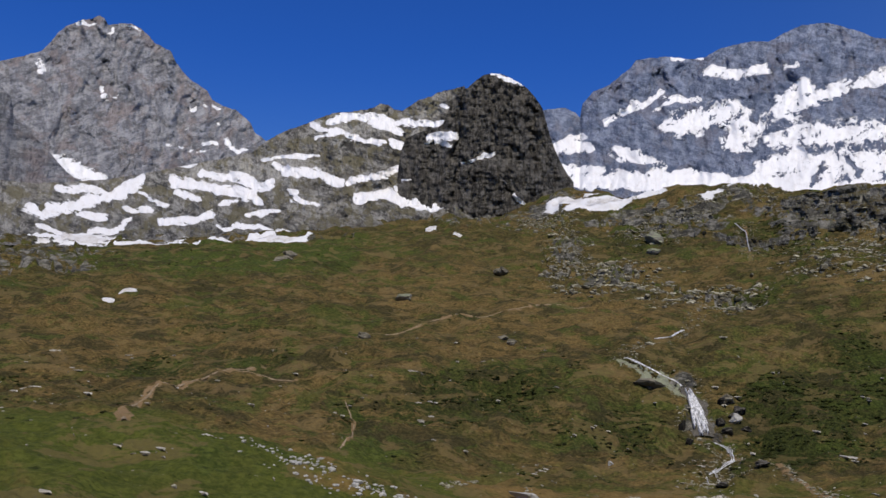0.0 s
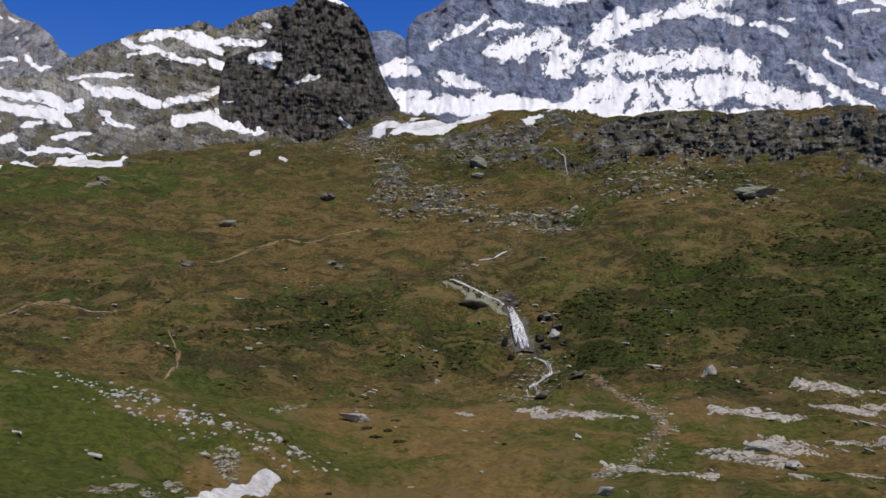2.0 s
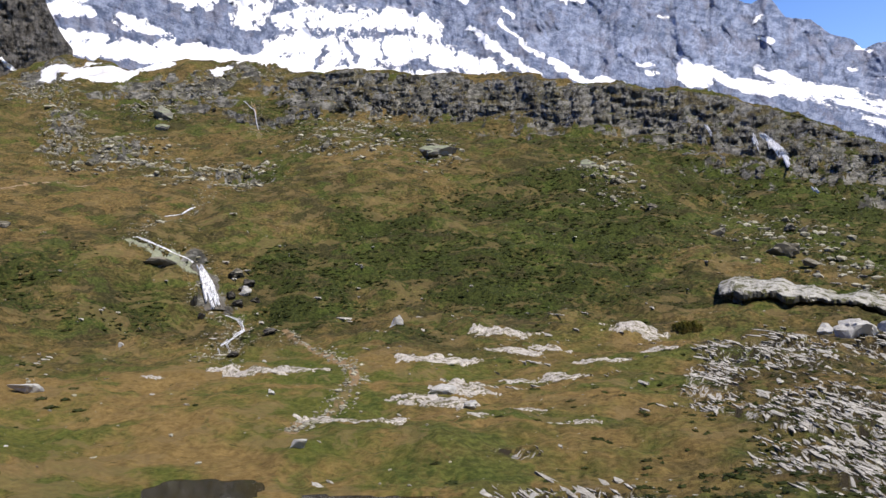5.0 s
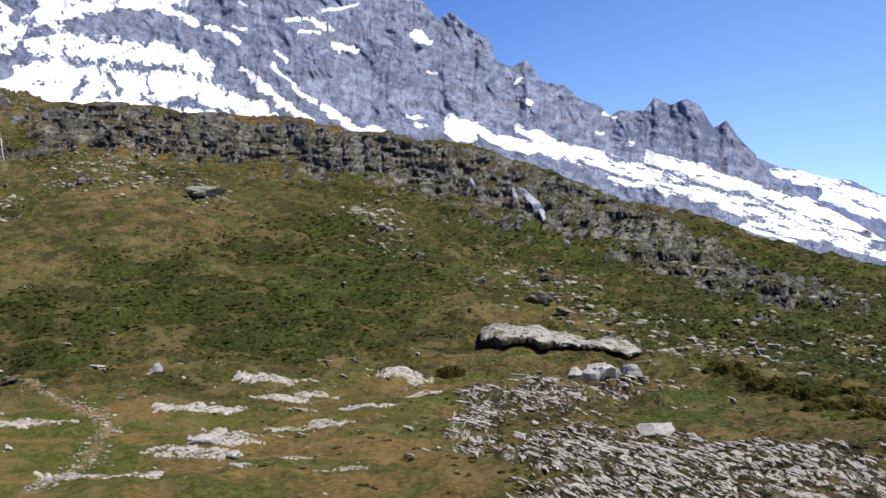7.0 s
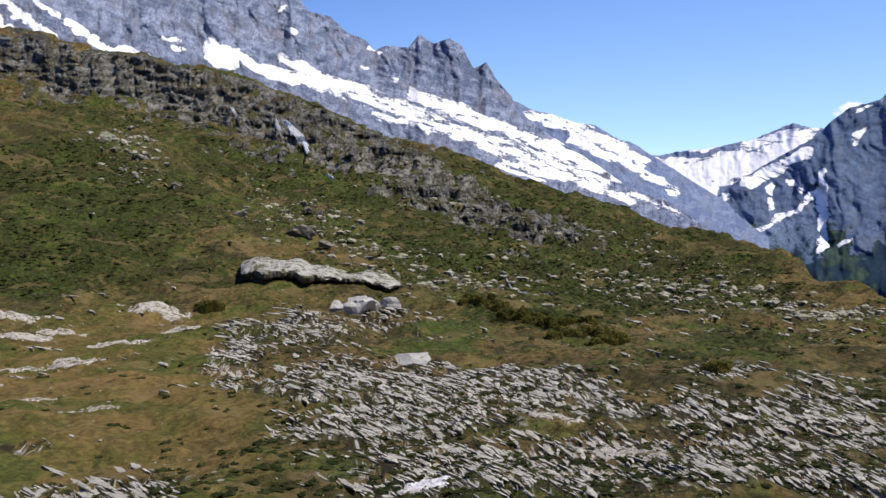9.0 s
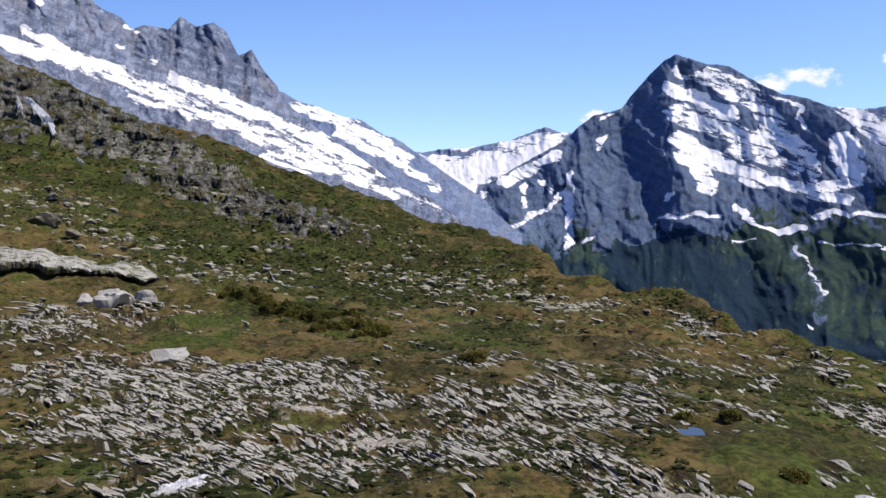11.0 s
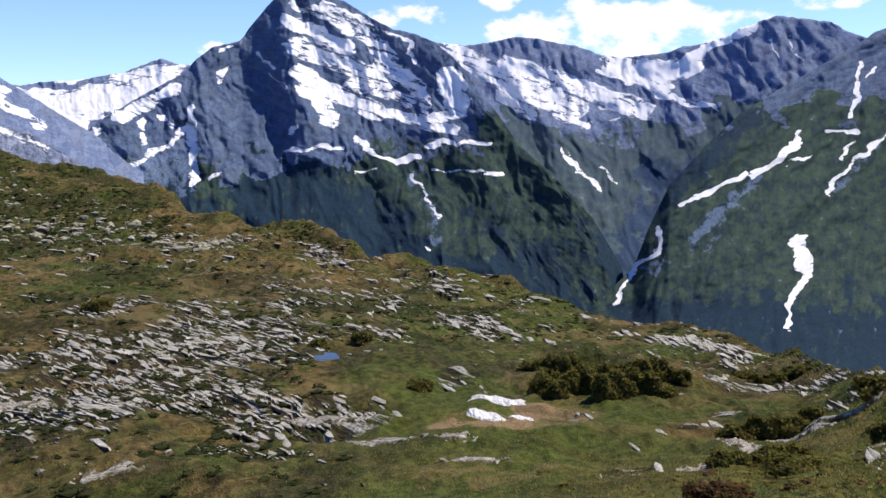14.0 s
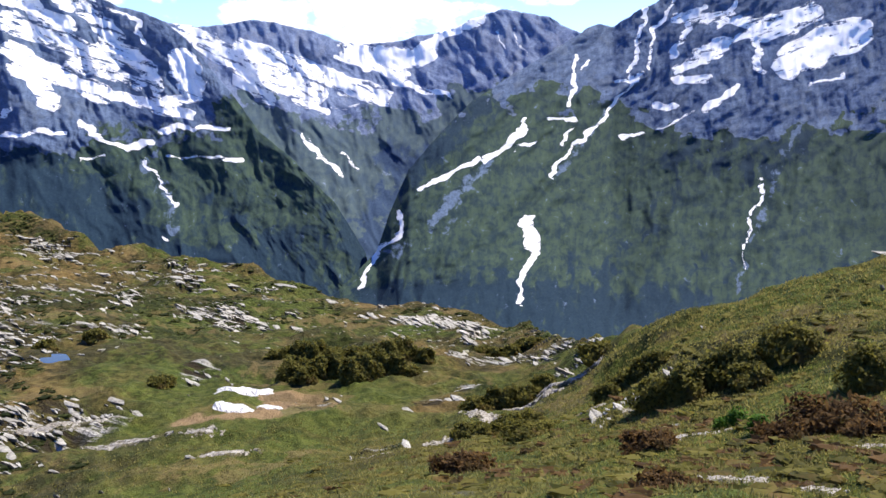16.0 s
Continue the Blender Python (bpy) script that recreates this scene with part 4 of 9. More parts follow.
LOWER_STREAM = [  # bearing, distance
    (16.43, 189.9), (17.33, 185.8), (18.04, 180.3), (16.95, 160.7), (16.47, 146.8), (16.83, 139.2), (16.39, 136.6),
]
BAND = [  # bearing, top and bottom in degrees
    (19.92, 10.38, 10.06), (21.42, 10.97, 9.93), (23.9, 11.27, 9.49), (26.79, 11.25, 8.89), (29.79, 10.95, 8.22), (32.52, 10.68, 7.77), (35.66, 10.56, 7.29), (39.22, 10.47, 6.79), (42.82, 9.82, 6.25), (45.72, 9.44, 5.52), (47.88, 8.95, 4.24), (50.39, 8.13, 3.13), (52.88, 7.18, 3.27), (55.68, 6.4, 4.11), (58.43, 5.37, 3.87)
]
STEPS = [  # bearing, top and bottom in degrees
    (56.31, 2.68, 2.15), (59.05, 2.56, 0.71), (61.39, 2.3, -0.18), (63.99, 1.5, -0.54), (66.2, 0.95, -1.55), (68.34, 0.43, -1.55), (70.39, -0.9, -2.03)
]
HEAD = [  # bearing, top and bottom in degrees
    (15.77, 9.16, 8.95), (17.56, 8.85, 8.22), (19.7, 8.39, 7.69), (22.18, 9.01, 8.32), (24.28, 9.63, 8.77), (27.04, 9.51, 8.76), (30.06, 9.01, 8.27), (32.03, 8.74, 8.24)
]
SNOW_PYRAMID_1 = [  # bearing, height in degrees, to bearing, height, half width, strength
    (88.77, 8.61, 90.37, 7.82, 0.43, 0.85), (90.37, 7.82, 92.5, 6.99, 0.43, 0.85), (89.14, 6.99, 92.16, 6.02, 0.78, 0.55),
    (92.16, 6.02, 94.98, 4.97, 0.78, 0.55), (94.61, 6.18, 96.72, 4.62, 0.64, 0.62), (96.72, 4.62, 97.09, 3.4, 0.64, 0.62),
    (98.77, 4.94, 99.2, 3.74, 0.78, 0.95), (89.34, 5.5, 90.59, 4.63, 0.5, 0.85), (90.59, 4.63, 92.55, 3.76, 0.5, 0.85),
    (92.55, 3.76, 94.32, 2.95, 0.5, 0.85), (89.64, 4.56, 90.78, 3.76, 0.5, 0.85), (90.78, 3.76, 91.33, 2.52, 0.5, 0.85),
    (94.67, 2.88, 97.11, 2.54, 0.32, 0.8), (97.11, 2.54, 99.5, 2.88, 0.32, 0.8), (97.29, 2.12, 99.18, 1.91, 0.35, 0.8),
    (89, 9.86, 89.82, 9.19, 0.18, 0.8),
]
SNOW_PYRAMID_2 = [  # bearing, height in degrees, to bearing, height, half width, strength
    (90.88, 9.52, 92.46, 9.04, 0.28, 0.5), (92.46, 9.04, 93.87, 8.34, 0.28, 0.5), (94.05, 8.14, 96.15, 7.3, 0.25, 0.4),
    (87.35, 9.05, 86.3, 7.57, 0.18, 0.35), (86.3, 7.57, 85.77, 6.87, 0.18, 0.35), (96.32, 7.36, 96.52, 5.99, 0.14, 0.95),
    (88.5, 0.73, 90.47, 0.82, 0.14, 0.95), (90.47, 0.82, 92.25, 0.76, 0.14, 0.95), (92.87, 1.37, 94.01, 0.59, 0.21, 1),
    (94.01, 0.59, 95.43, -0.1, 0.18, 0.95), (95.43, -0.1, 96.64, 0.15, 0.18, 0.95), (97.32, 0.86, 99.54, 1.15, 0.18, 0.9),
    (99.54, 1.15, 101.06, 1.02, 0.18, 0.9), (96.21, -0.8, 96.93, -1.75, 0.11, 0.55), (96.93, -1.75, 97.65, -2.79, 0.11, 0.55),
    (97.65, -2.79, 97.81, -3.78, 0.11, 0.55),
]
SNOW_PYRAMID_3 = [  # bearing, height in degrees, to bearing, height, half width, strength
    (97.22, -5.63, 97.47, -5.83, 0.11, 0.6), (83.02, 3.24, 82.81, 1.75, 0.28, 0.95), (82.81, 1.75, 82.96, 0.33, 0.28, 0.95),
    (82.96, 0.33, 82.93, -1.1, 0.28, 0.95), (82.95, 2.46, 81.53, 1.03, 0.18, 0.7), (81.53, 1.03, 79.76, -0.05, 0.18, 0.7),
    (79.76, -0.05, 78.17, -0.42, 0.18, 0.7), (83.75, -1.02, 84.32, -0.66, 0.18, 0.8), (82.06, 4.39, 80.46, 3.56, 0.43, 0.65),
    (80.46, 3.56, 78.88, 2.69, 0.43, 0.65), (79.93, 2.43, 80.18, 1.02, 0.21, 0.6), (77.65, 1.98, 75.91, 0.9, 0.32, 0.55),
    (85.14, 5.65, 84.54, 5.01, 0.21, 0.7), (84.35, 6.75, 85.42, 6.97, 0.14, 0.5), (86.84, 6.43, 87.92, 5.67, 0.18, 0.5),
    (87.85, 5.39, 88.64, 4.45, 0.14, 0.4),
]
SNOW_PYRAMID_4 = [  # bearing, height in degrees, to bearing, height, half width, strength
    (80.82, 2.79, 81.88, 2.1, 0.18, 0.6), (88.49, 1.8, 89.38, 2.23, 0.11, 0.6), (97.87, -0.61, 100.27, -0.76, 0.14, 0.5),
    (100.27, -0.76, 102.28, -0.91, 0.14, 0.5), (92.63, -0.84, 94.04, -0.65, 0.11, 0.5), (92.53, 4.81, 96.05, 3.76, 0.64, 0.45),
    (90.35, 9.12, 93.18, 7.91, 0.57, 0.5), (93.18, 7.91, 95.3, 6.35, 0.57, 0.5),
]
SNOW_PYRAMID = SNOW_PYRAMID_1 + SNOW_PYRAMID_2 + SNOW_PYRAMID_3 + SNOW_PYRAMID_4
PALE_PYRAMID = [  # bearing, height in degrees, to bearing, height, half width, strength
    (80.11, -0.58, 82.25, -0.57, 1.2, 0.9), (82.07, -1.82, 81.71, 0.68, 0.5, 0.7), (96.22, -0.98, 97.58, -3.08, 0.35, 0.5),
    (97.58, -3.08, 97.8, -5.19, 0.35, 0.5),
]
RIBS_PYRAMID_1 = [  # bearing, height in degrees, to bearing, height, half width, strength
    (89.21, 10.6, 88.18, 7.75, 1.42, 1), (88.18, 7.75, 89.07, 4.63, 1.42, 1), (89.07, 4.63, 90.64, 1.1, 1.42, 1),
    (89.21, 10.6, 86.47, 8.08, 0.92, 0.6), (86.47, 8.08, 84.53, 6.34, 0.92, 0.6), (84.53, 6.34, 82.94, 4.23, 0.92, 0.6),
    (82.94, 4.23, 84.03, 0.7, 1.06, 0.7), (84.03, 0.7, 85.48, -2.87, 1.06, 0.7), (97.01, 7.08, 100.48, 4.07, 1.28, 0.8),
    (100.48, 4.07, 102.89, 0.82, 1.28, 0.8), (102.89, 0.82, 105.92, -2.55, 1.28, 0.8), (105.92, -2.55, 108.91, -7.13, 1.28, 0.8),
    (94.22, 8.24, 96.69, 5.99, 0.78, 0.5), (96.69, 5.99, 97.46, 2.19, 0.78, 0.5), (94.01, 0.77, 96.18, -2.75, 0.92, 0.5),
    (96.18, -2.75, 97.31, -6.26, 0.92, 0.5),
]
RIBS_PYRAMID_2 = [  # bearing, height in degrees, to bearing, height, half width, strength
    (82.95, 2.82, 82.96, -0.38, 0.85, -0.6), (99.2, 1.15, 101.98, -1.95, 1.06, 0.5), (101.98, -1.95, 103.4, -5.02, 1.06, 0.5),
    (92.62, -0.3, 94.09, -3.49, 0.71, -0.5), (94.09, -3.49, 94.49, -6.33, 0.71, -0.5),
]
RIBS_PYRAMID = RIBS_PYRAMID_1 + RIBS_PYRAMID_2
GREEN_PYRAMID = [  # bearing, height in degrees, to bearing, height, half width, strength
    (94.04, -0.82, 96.87, -2.21, 1.06, 0.8), (97.43, -4.14, 99.36, -5.14, 0.85, 0.9), (99.36, -5.14, 101.07, -5.44, 0.85, 0.9),
    (101.87, 1.84, 105.2, -0.19, 1.42, 0.9), (105.2, -0.19, 107.49, -2.17, 1.42, 0.9), (98.21, -0.25, 101.65, -2.3, 1.28, 0.7),
    (101.65, -2.3, 104.35, -3.95, 1.28, 0.7), (94.01, 0.77, 100.24, 0.46, 1.06, 0.5), (102.66, -2.62, 106, -4.92, 1.42, 0.6),
    (106, -4.92, 107.69, -7.87, 1.42, 0.6), (81.18, -2.9, 85.49, -3.95, 0.85, 0.5),
]
WOOD_PYRAMID = [  # bearing, height in degrees, to bearing, height, half width, strength
    (88.35, -1.41, 91.59, -2.81, 2.13, 1), (91.59, -2.81, 94.81, -4.19, 2.13, 1), (90.55, -5.34, 95.93, -7.36, 2.13, 1),
    (95.93, -7.36, 101.14, -8.22, 2.13, 1), (102.47, -7.46, 107.1, -9.24, 1.77, 1), (107.1, -9.24, 109.34, -10.4, 1.77, 1),
    (85.83, -1.08, 86.92, -2.86, 1.42, 0.8), (107.22, -3.52, 109.17, -5.78, 1.06, 0.7), (100.33, -3.02, 102.37, -4.01, 0.92, 0.6),
]
SNOW_GLACIER_1 = [  # bearing, height in degrees, to bearing, height, half width, strength
    (98.72, 7.05, 101.44, 5.42, 0.78, 0.68), (101.44, 5.42, 104.1, 3.93, 0.78, 0.68), (104.1, 3.93, 106.68, 3.1, 0.78, 0.68),
    (102.42, 5.9, 106.32, 4.56, 0.71, 0.68), (106.32, 4.56, 108.83, 3.53, 0.71, 0.68), (108.83, 3.53, 110.94, 3.04, 0.71, 0.68),
    (108.14, 5.69, 110.28, 4.98, 0.53, 0.9), (110.28, 4.98, 112.06, 4.42, 0.53, 0.9), (109.35, 5.77, 112.24, 5.54, 0.39, 1.1),
    (101.81, 4.06, 102.99, 3.2, 0.32, 0.7), (102.99, 3.2, 103.98, 2.58, 0.32, 0.7), (105.59, 2.67, 107.34, 1.96, 0.25, 0.65),
    (105.82, 0.56, 106.75, -0.68, 0.14, 1), (106.75, -0.68, 108.26, -1.92, 0.14, 1), (108.11, -0.49, 109.02, -1.64, 0.11, 0.8),
    (107.34, 2.1, 109.47, 2.47, 0.14, 0.4),
]
SNOW_GLACIER_2 = [  # bearing, height in degrees, to bearing, height, half width, strength
    (109.79, 4.96, 112.09, 5.05, 0.46, 1.2), (112.09, 5.05, 113.86, 5.61, 0.46, 1.2), (113.15, 5.79, 115.27, 6.86, 0.25, 1.1),
    (115.27, 6.86, 117.19, 7.7, 0.25, 1.1), (99.58, 6.79, 101.57, 5.13, 0.32, 0.7), (101.57, 5.13, 103.77, 3.07, 0.32, 0.7),
    (111.72, 3.9, 113.49, 3.36, 0.18, 0.8), (113.49, 3.36, 114.91, 3, 0.18, 0.8), (117.72, 7.42, 118.59, 5.71, 0.14, 0.4),
    (119.11, 7.05, 119.81, 5.34, 0.14, 0.4), (116.67, 6.43, 117.2, 5.05, 0.14, 0.35), (106.35, 0.43, 106.69, -0.81, 0.11, 0.5),
    (106.69, -0.81, 108.1, -1.72, 0.11, 0.5),
]
SNOW_GLACIER = SNOW_GLACIER_1 + SNOW_GLACIER_2
BARE_GLACIER = [  # bearing, height in degrees, to bearing, height, half width, strength
    (100.89, 7.21, 104, 7.12, 0.28, -1.2), (104, 7.12, 106.56, 6.51, 0.28, -1.2), (106.56, 6.51, 108.14, 5.75, 0.28, -1.2),
]
RIBS_GLACIER = [  # bearing, height in degrees, to bearing, height, half width, strength
    (106.49, 8.21, 103.66, 5.82, 0.85, 0.7), (103.66, 5.82, 102.22, 3.76, 0.85, 0.7), (117.71, 8.1, 116.67, 5.06, 1.06, 0.8),
    (116.67, 5.06, 114.91, 2.3, 1.06, 0.8), (114.91, 2.3, 112.05, 0.21, 1.06, 0.8), (102.25, 4.79, 105.66, 1.32, 0.92, 0.6),
    (105.66, 1.32, 108.09, -2.25, 0.92, 0.6), (108.09, -2.25, 109.12, -5.49, 0.92, 0.6), (110.62, -0.49, 111.66, -4.08, 0.85, -0.7),
    (114.21, 6.47, 112.79, 4.07, 0.71, 0.5), (112.79, 4.07, 110.64, 1.63, 0.71, 0.5),
]
GREEN_GLACIER = [  # bearing, height in degrees, to bearing, height, half width, strength
    (100.77, 0.99, 104.91, -0.8, 2.13, 0.9), (104.91, -0.8, 108.44, -2.61, 2.13, 0.9), (106.36, 0.61, 109.16, -2.26, 1.42, 0.8),
    (110.64, 1.63, 112.77, 0.91, 1.42, 0.6),
]
WOOD_GLACIER = [  # bearing, height in degrees, to bearing, height, half width, strength
    (111.33, -1.21, 114.19, -1.59, 1.42, 0.9), (101.3, -4.64, 105.51, -6.51, 1.77, 1), (105.51, -6.51, 109.08, -8.36, 1.77, 1),
]
SNOW_GREEN_A_1 = [  # bearing, height in degrees, to bearing, height, half width, strength
    (127.17, 8.25, 126.63, 5.98, 0.13, 0.85), (126.63, 5.98, 126.12, 3.83, 0.13, 0.85), (123, 5.43, 122.75, 3.91, 0.13, 0.9),
    (122.75, 3.91, 122.6, 2.37, 0.13, 0.9), (123.32, 4.41, 123.75, 4.84, 0.08, 0.7), (126.67, 4.15, 125.64, 2.82, 0.13, 0.85),
    (125.64, 2.82, 124.65, 1.41, 0.13, 0.85), (124.65, 1.41, 123.31, 0.18, 0.13, 0.85), (123.31, 0.18, 122.12, -0.93, 0.13, 0.85),
    (122.12, -0.93, 121.34, -2.33, 0.13, 0.85), (119.91, 1.26, 118.63, -0.13, 0.15, 1), (118.63, -0.13, 117.04, -1.18, 0.15, 1),
    (116.86, -0.9, 114.9, -1.88, 0.15, 1), (114.9, -1.88, 113.18, -3.01, 0.15, 1), (119.82, -4.89, 120.07, -5.7, 0.3, 1.3),
    (120.07, -5.7, 120.37, -6.77, 0.3, 1.3),
]
SNOW_GREEN_A_2 = [  # bearing, height in degrees, to bearing, height, half width, strength
    (120.44, -6.94, 119.84, -8.02, 0.23, 1.2), (119.84, -8.02, 119.35, -8.8, 0.23, 1.2), (119.35, -8.8, 119.58, -10.15, 0.13, 1.2),
    (119.61, -4.74, 120.24, -4.67, 0.15, 1.3), (111.59, -4.26, 112.01, -4.98, 0.13, 1.2), (112.01, -4.98, 111.83, -5.7, 0.13, 1.2),
    (111.83, -5.7, 110.92, -6.41, 0.13, 1.2), (110.92, -6.41, 110, -7.3, 0.13, 1.2), (110, -7.3, 109.45, -8.37, 0.13, 1.2),
    (109.45, -8.37, 109.22, -9.15, 0.13, 1.2), (134.27, -2.29, 133.9, -3.29, 0.13, 0.8), (133.9, -3.29, 133.43, -4.96, 0.13, 0.8),
    (133.43, -4.96, 133.09, -6.98, 0.08, 0.6), (133.09, -6.98, 132.99, -7.72, 0.08, 0.6),
]
SNOW_GREEN_A = SNOW_GREEN_A_1 + SNOW_GREEN_A_2
SNOW_GREEN_B_1 = [  # bearing, height in degrees, to bearing, height, half width, strength
    (135.37, 4.49, 137.08, 5.5, 0.92, 1), (137.08, 5.5, 138.76, 5.87, 0.92, 1), (133.81, 6.46, 136.43, 7.24, 0.71, 0.7),
    (133.52, 6.01, 133.77, 4.24, 0.28, 0.8), (134.8, 3.88, 135.06, 4.82, 0.21, 0.8), (128.9, 3.68, 130.66, 3.7, 0.32, 0.75),
    (129.05, 4.34, 131.7, 5.61, 0.32, 0.7), (130.14, 5.35, 133.06, 6.25, 0.28, 0.7), (132.55, 3.15, 130.71, 1.98, 0.21, 0.9),
    (127.8, 2.27, 128.94, 2.18, 0.21, 0.95), (125.69, 0.22, 127.18, 0.41, 0.11, 0.9), (121.06, 1.45, 122.78, 1.43, 0.11, 0.9),
    (130.54, 7.98, 129.47, 6.62, 0.18, 0.7), (129.47, 6.62, 128.8, 5.08, 0.18, 0.7), (132.39, 8.19, 131.36, 6.66, 0.18, 0.7),
    (128.62, 8.4, 127.6, 6.77, 0.18, 0.65),
]
SNOW_GREEN_B_2 = [  # bearing, height in degrees, to bearing, height, half width, strength
    (127.6, 6.77, 127.26, 4.53, 0.18, 0.65), (128.81, 7.36, 132.27, 7.18, 0.5, 0.5), (132.27, 7.18, 135.3, 6.38, 0.5, 0.5),
    (122.79, 0.81, 121.94, -0.05, 0.14, 0.7), (125.28, 3.85, 126.45, 3.65, 0.11, 0.8), (129.92, 1.73, 128, 0.75, 0.14, 0.5),
    (119.15, -0.38, 120.55, 0.06, 0.11, 0.6), (136.6, 3.18, 138.29, 3.74, 0.14, 0.6),
]
SNOW_GREEN_B = SNOW_GREEN_B_1 + SNOW_GREEN_B_2
PALE_GREEN = [  # bearing, height in degrees, to bearing, height, half width, strength
    (117.39, -1.26, 115.62, -3.03, 0.43, 0.8), (115.62, -3.03, 113.82, -4.99, 0.43, 0.8), (115.8, -3.03, 114.9, -5.53, 0.25, 0.5),
    (136.48, 2.39, 135.87, 0.64, 0.21, 0.8), (135.87, 0.64, 135.27, -0.65, 0.21, 0.8), (125.96, 3.49, 123.99, 0.79, 0.18, 0.6),
    (123.99, 0.79, 121.28, -2.69, 0.18, 0.6), (112.37, -6.24, 110.91, -7.31, 0.35, 0.5), (135, -1.63, 133.1, -7.31, 0.18, 0.6),
    (133.1, -7.31, 132.78, -9, 0.18, 0.6),
]
RIBS_GREEN_1 = [  # bearing, height in degrees, to bearing, height, half width, strength
    (123.22, 6.93, 117.73, 2.61, 0.85, 0.6), (117.73, 2.61, 113.47, -2.3, 0.85, 0.6), (113.47, -2.3, 110.92, -5.87, 0.85, 0.6),
    (123.22, 6.93, 121.22, 2.22, 1.06, 0.6), (121.22, 2.22, 119.52, -2.33, 1.06, 0.6), (126.85, 8.11, 125.61, 4.18, 1.2, 0.8),
    (125.61, 4.18, 120.57, -1.98, 1.2, 0.8), (120.57, -1.98, 115.61, -7.33, 1.2, 0.8), (132.4, 2.99, 127.39, -1.64, 1.06, 0.8),
    (127.39, -1.64, 123.4, -5.85, 1.06, 0.8), (123.4, -5.85, 121.36, -10.47, 1.06, 0.8), (135.38, 4.17, 133.11, 0.02, 1.2, 0.8),
    (133.11, 0.02, 129.44, -4.71, 1.2, 0.8), (129.44, -4.71, 126.89, -9.6, 1.2, 0.8), (137.53, -0.02, 135.11, -4.59, 0.99, 0.7),
    (135.11, -4.59, 133.42, -9.3, 0.99, 0.7),
]
RIBS_GREEN_2 = [  # bearing, height in degrees, to bearing, height, half width, strength
    (117.75, -2.32, 114.17, -6.25, 0.71, 0.5), (114.17, -6.25, 111.98, -9.11, 0.71, 0.5),
]
RIBS_GREEN = RIBS_GREEN_1 + RIBS_GREEN_2
WOOD_GREEN = [  # bearing, height in degrees, to bearing, height, half width, strength
    (114.91, 0.89, 111.32, -1.57, 1.77, 0.9), (119.12, 4.67, 115.62, 1.24, 1.42, 0.7), (131.88, -0.3, 129.35, -1.3, 1.42, 0.6),
    (135.54, -0, 133.77, -1.3, 1.77, 0.6), (111.24, -10.54, 117.42, -10.18, 2.13, 1), (117.42, -10.18, 122.77, -10.78, 2.13, 1),
    (122.77, -10.78, 129.6, -10.85, 2.13, 1), (122.73, -7.62, 122.05, -9.75, 0.92, 0.6), (125.81, -6.16, 124.82, -8.28, 0.85, 0.55),
    (129.07, -3.01, 127.48, -5.43, 0.92, 0.5), (130.8, -7.06, 129.87, -8.8, 0.71, 0.5),
]
SNOW_GREY_PEAK_1 = [  # bearing, height in degrees, to bearing, height, half width, strength
    (-21.4, 19.73, -21.31, 19.43, 0.14, 1), (-20.49, 20.08, -19.7, 19.89, 0.09, 1), (-23.25, 19.65, -22.45, 19.95, 0.09, 0.9),
    (-21.46, 16.32, -21.29, 15.83, 0.14, 0.9), (-20.99, 15.87, -20.68, 15.95, 0.07, 0.8), (-16.21, 15.91, -16.16, 15.72, 0.11, 0.9),
    (-15.53, 16.16, -15.38, 15.94, 0.11, 0.8), (-14.91, 15.96, -14.34, 15.96, 0.11, 0.9), (-14.02, 13.85, -13.65, 13.47, 0.21, 1.1),
    (-13.65, 13.47, -13.03, 13.33, 0.21, 1.1), (-15.41, 13.71, -14.8, 13.63, 0.14, 0.9), (-17.02, 13.37, -16.7, 13.34, 0.11, 0.8),
    (-17.68, 13.43, -17.48, 13.38, 0.11, 0.7), (-16.03, 13.17, -15.43, 13.16, 0.11, 0.8), (-24.2, 11.68, -23.01, 11.44, 0.46, 1.2),
    (-23.01, 11.44, -22.24, 11.21, 0.46, 1.2),
]
SNOW_GREY_PEAK_2 = [  # bearing, height in degrees, to bearing, height, half width, strength
    (-22.24, 11.21, -21.21, 10.81, 0.46, 1.2), (-16.45, 14.44, -16.32, 14.35, 0.14, 0.6), (-14.5, 14.99, -14.39, 14.9, 0.11, 0.6),
    (-25.32, 17.2, -24.99, 16.79, 0.18, 0.7),
]
SNOW_GREY_PEAK = SNOW_GREY_PEAK_1 + SNOW_GREY_PEAK_2
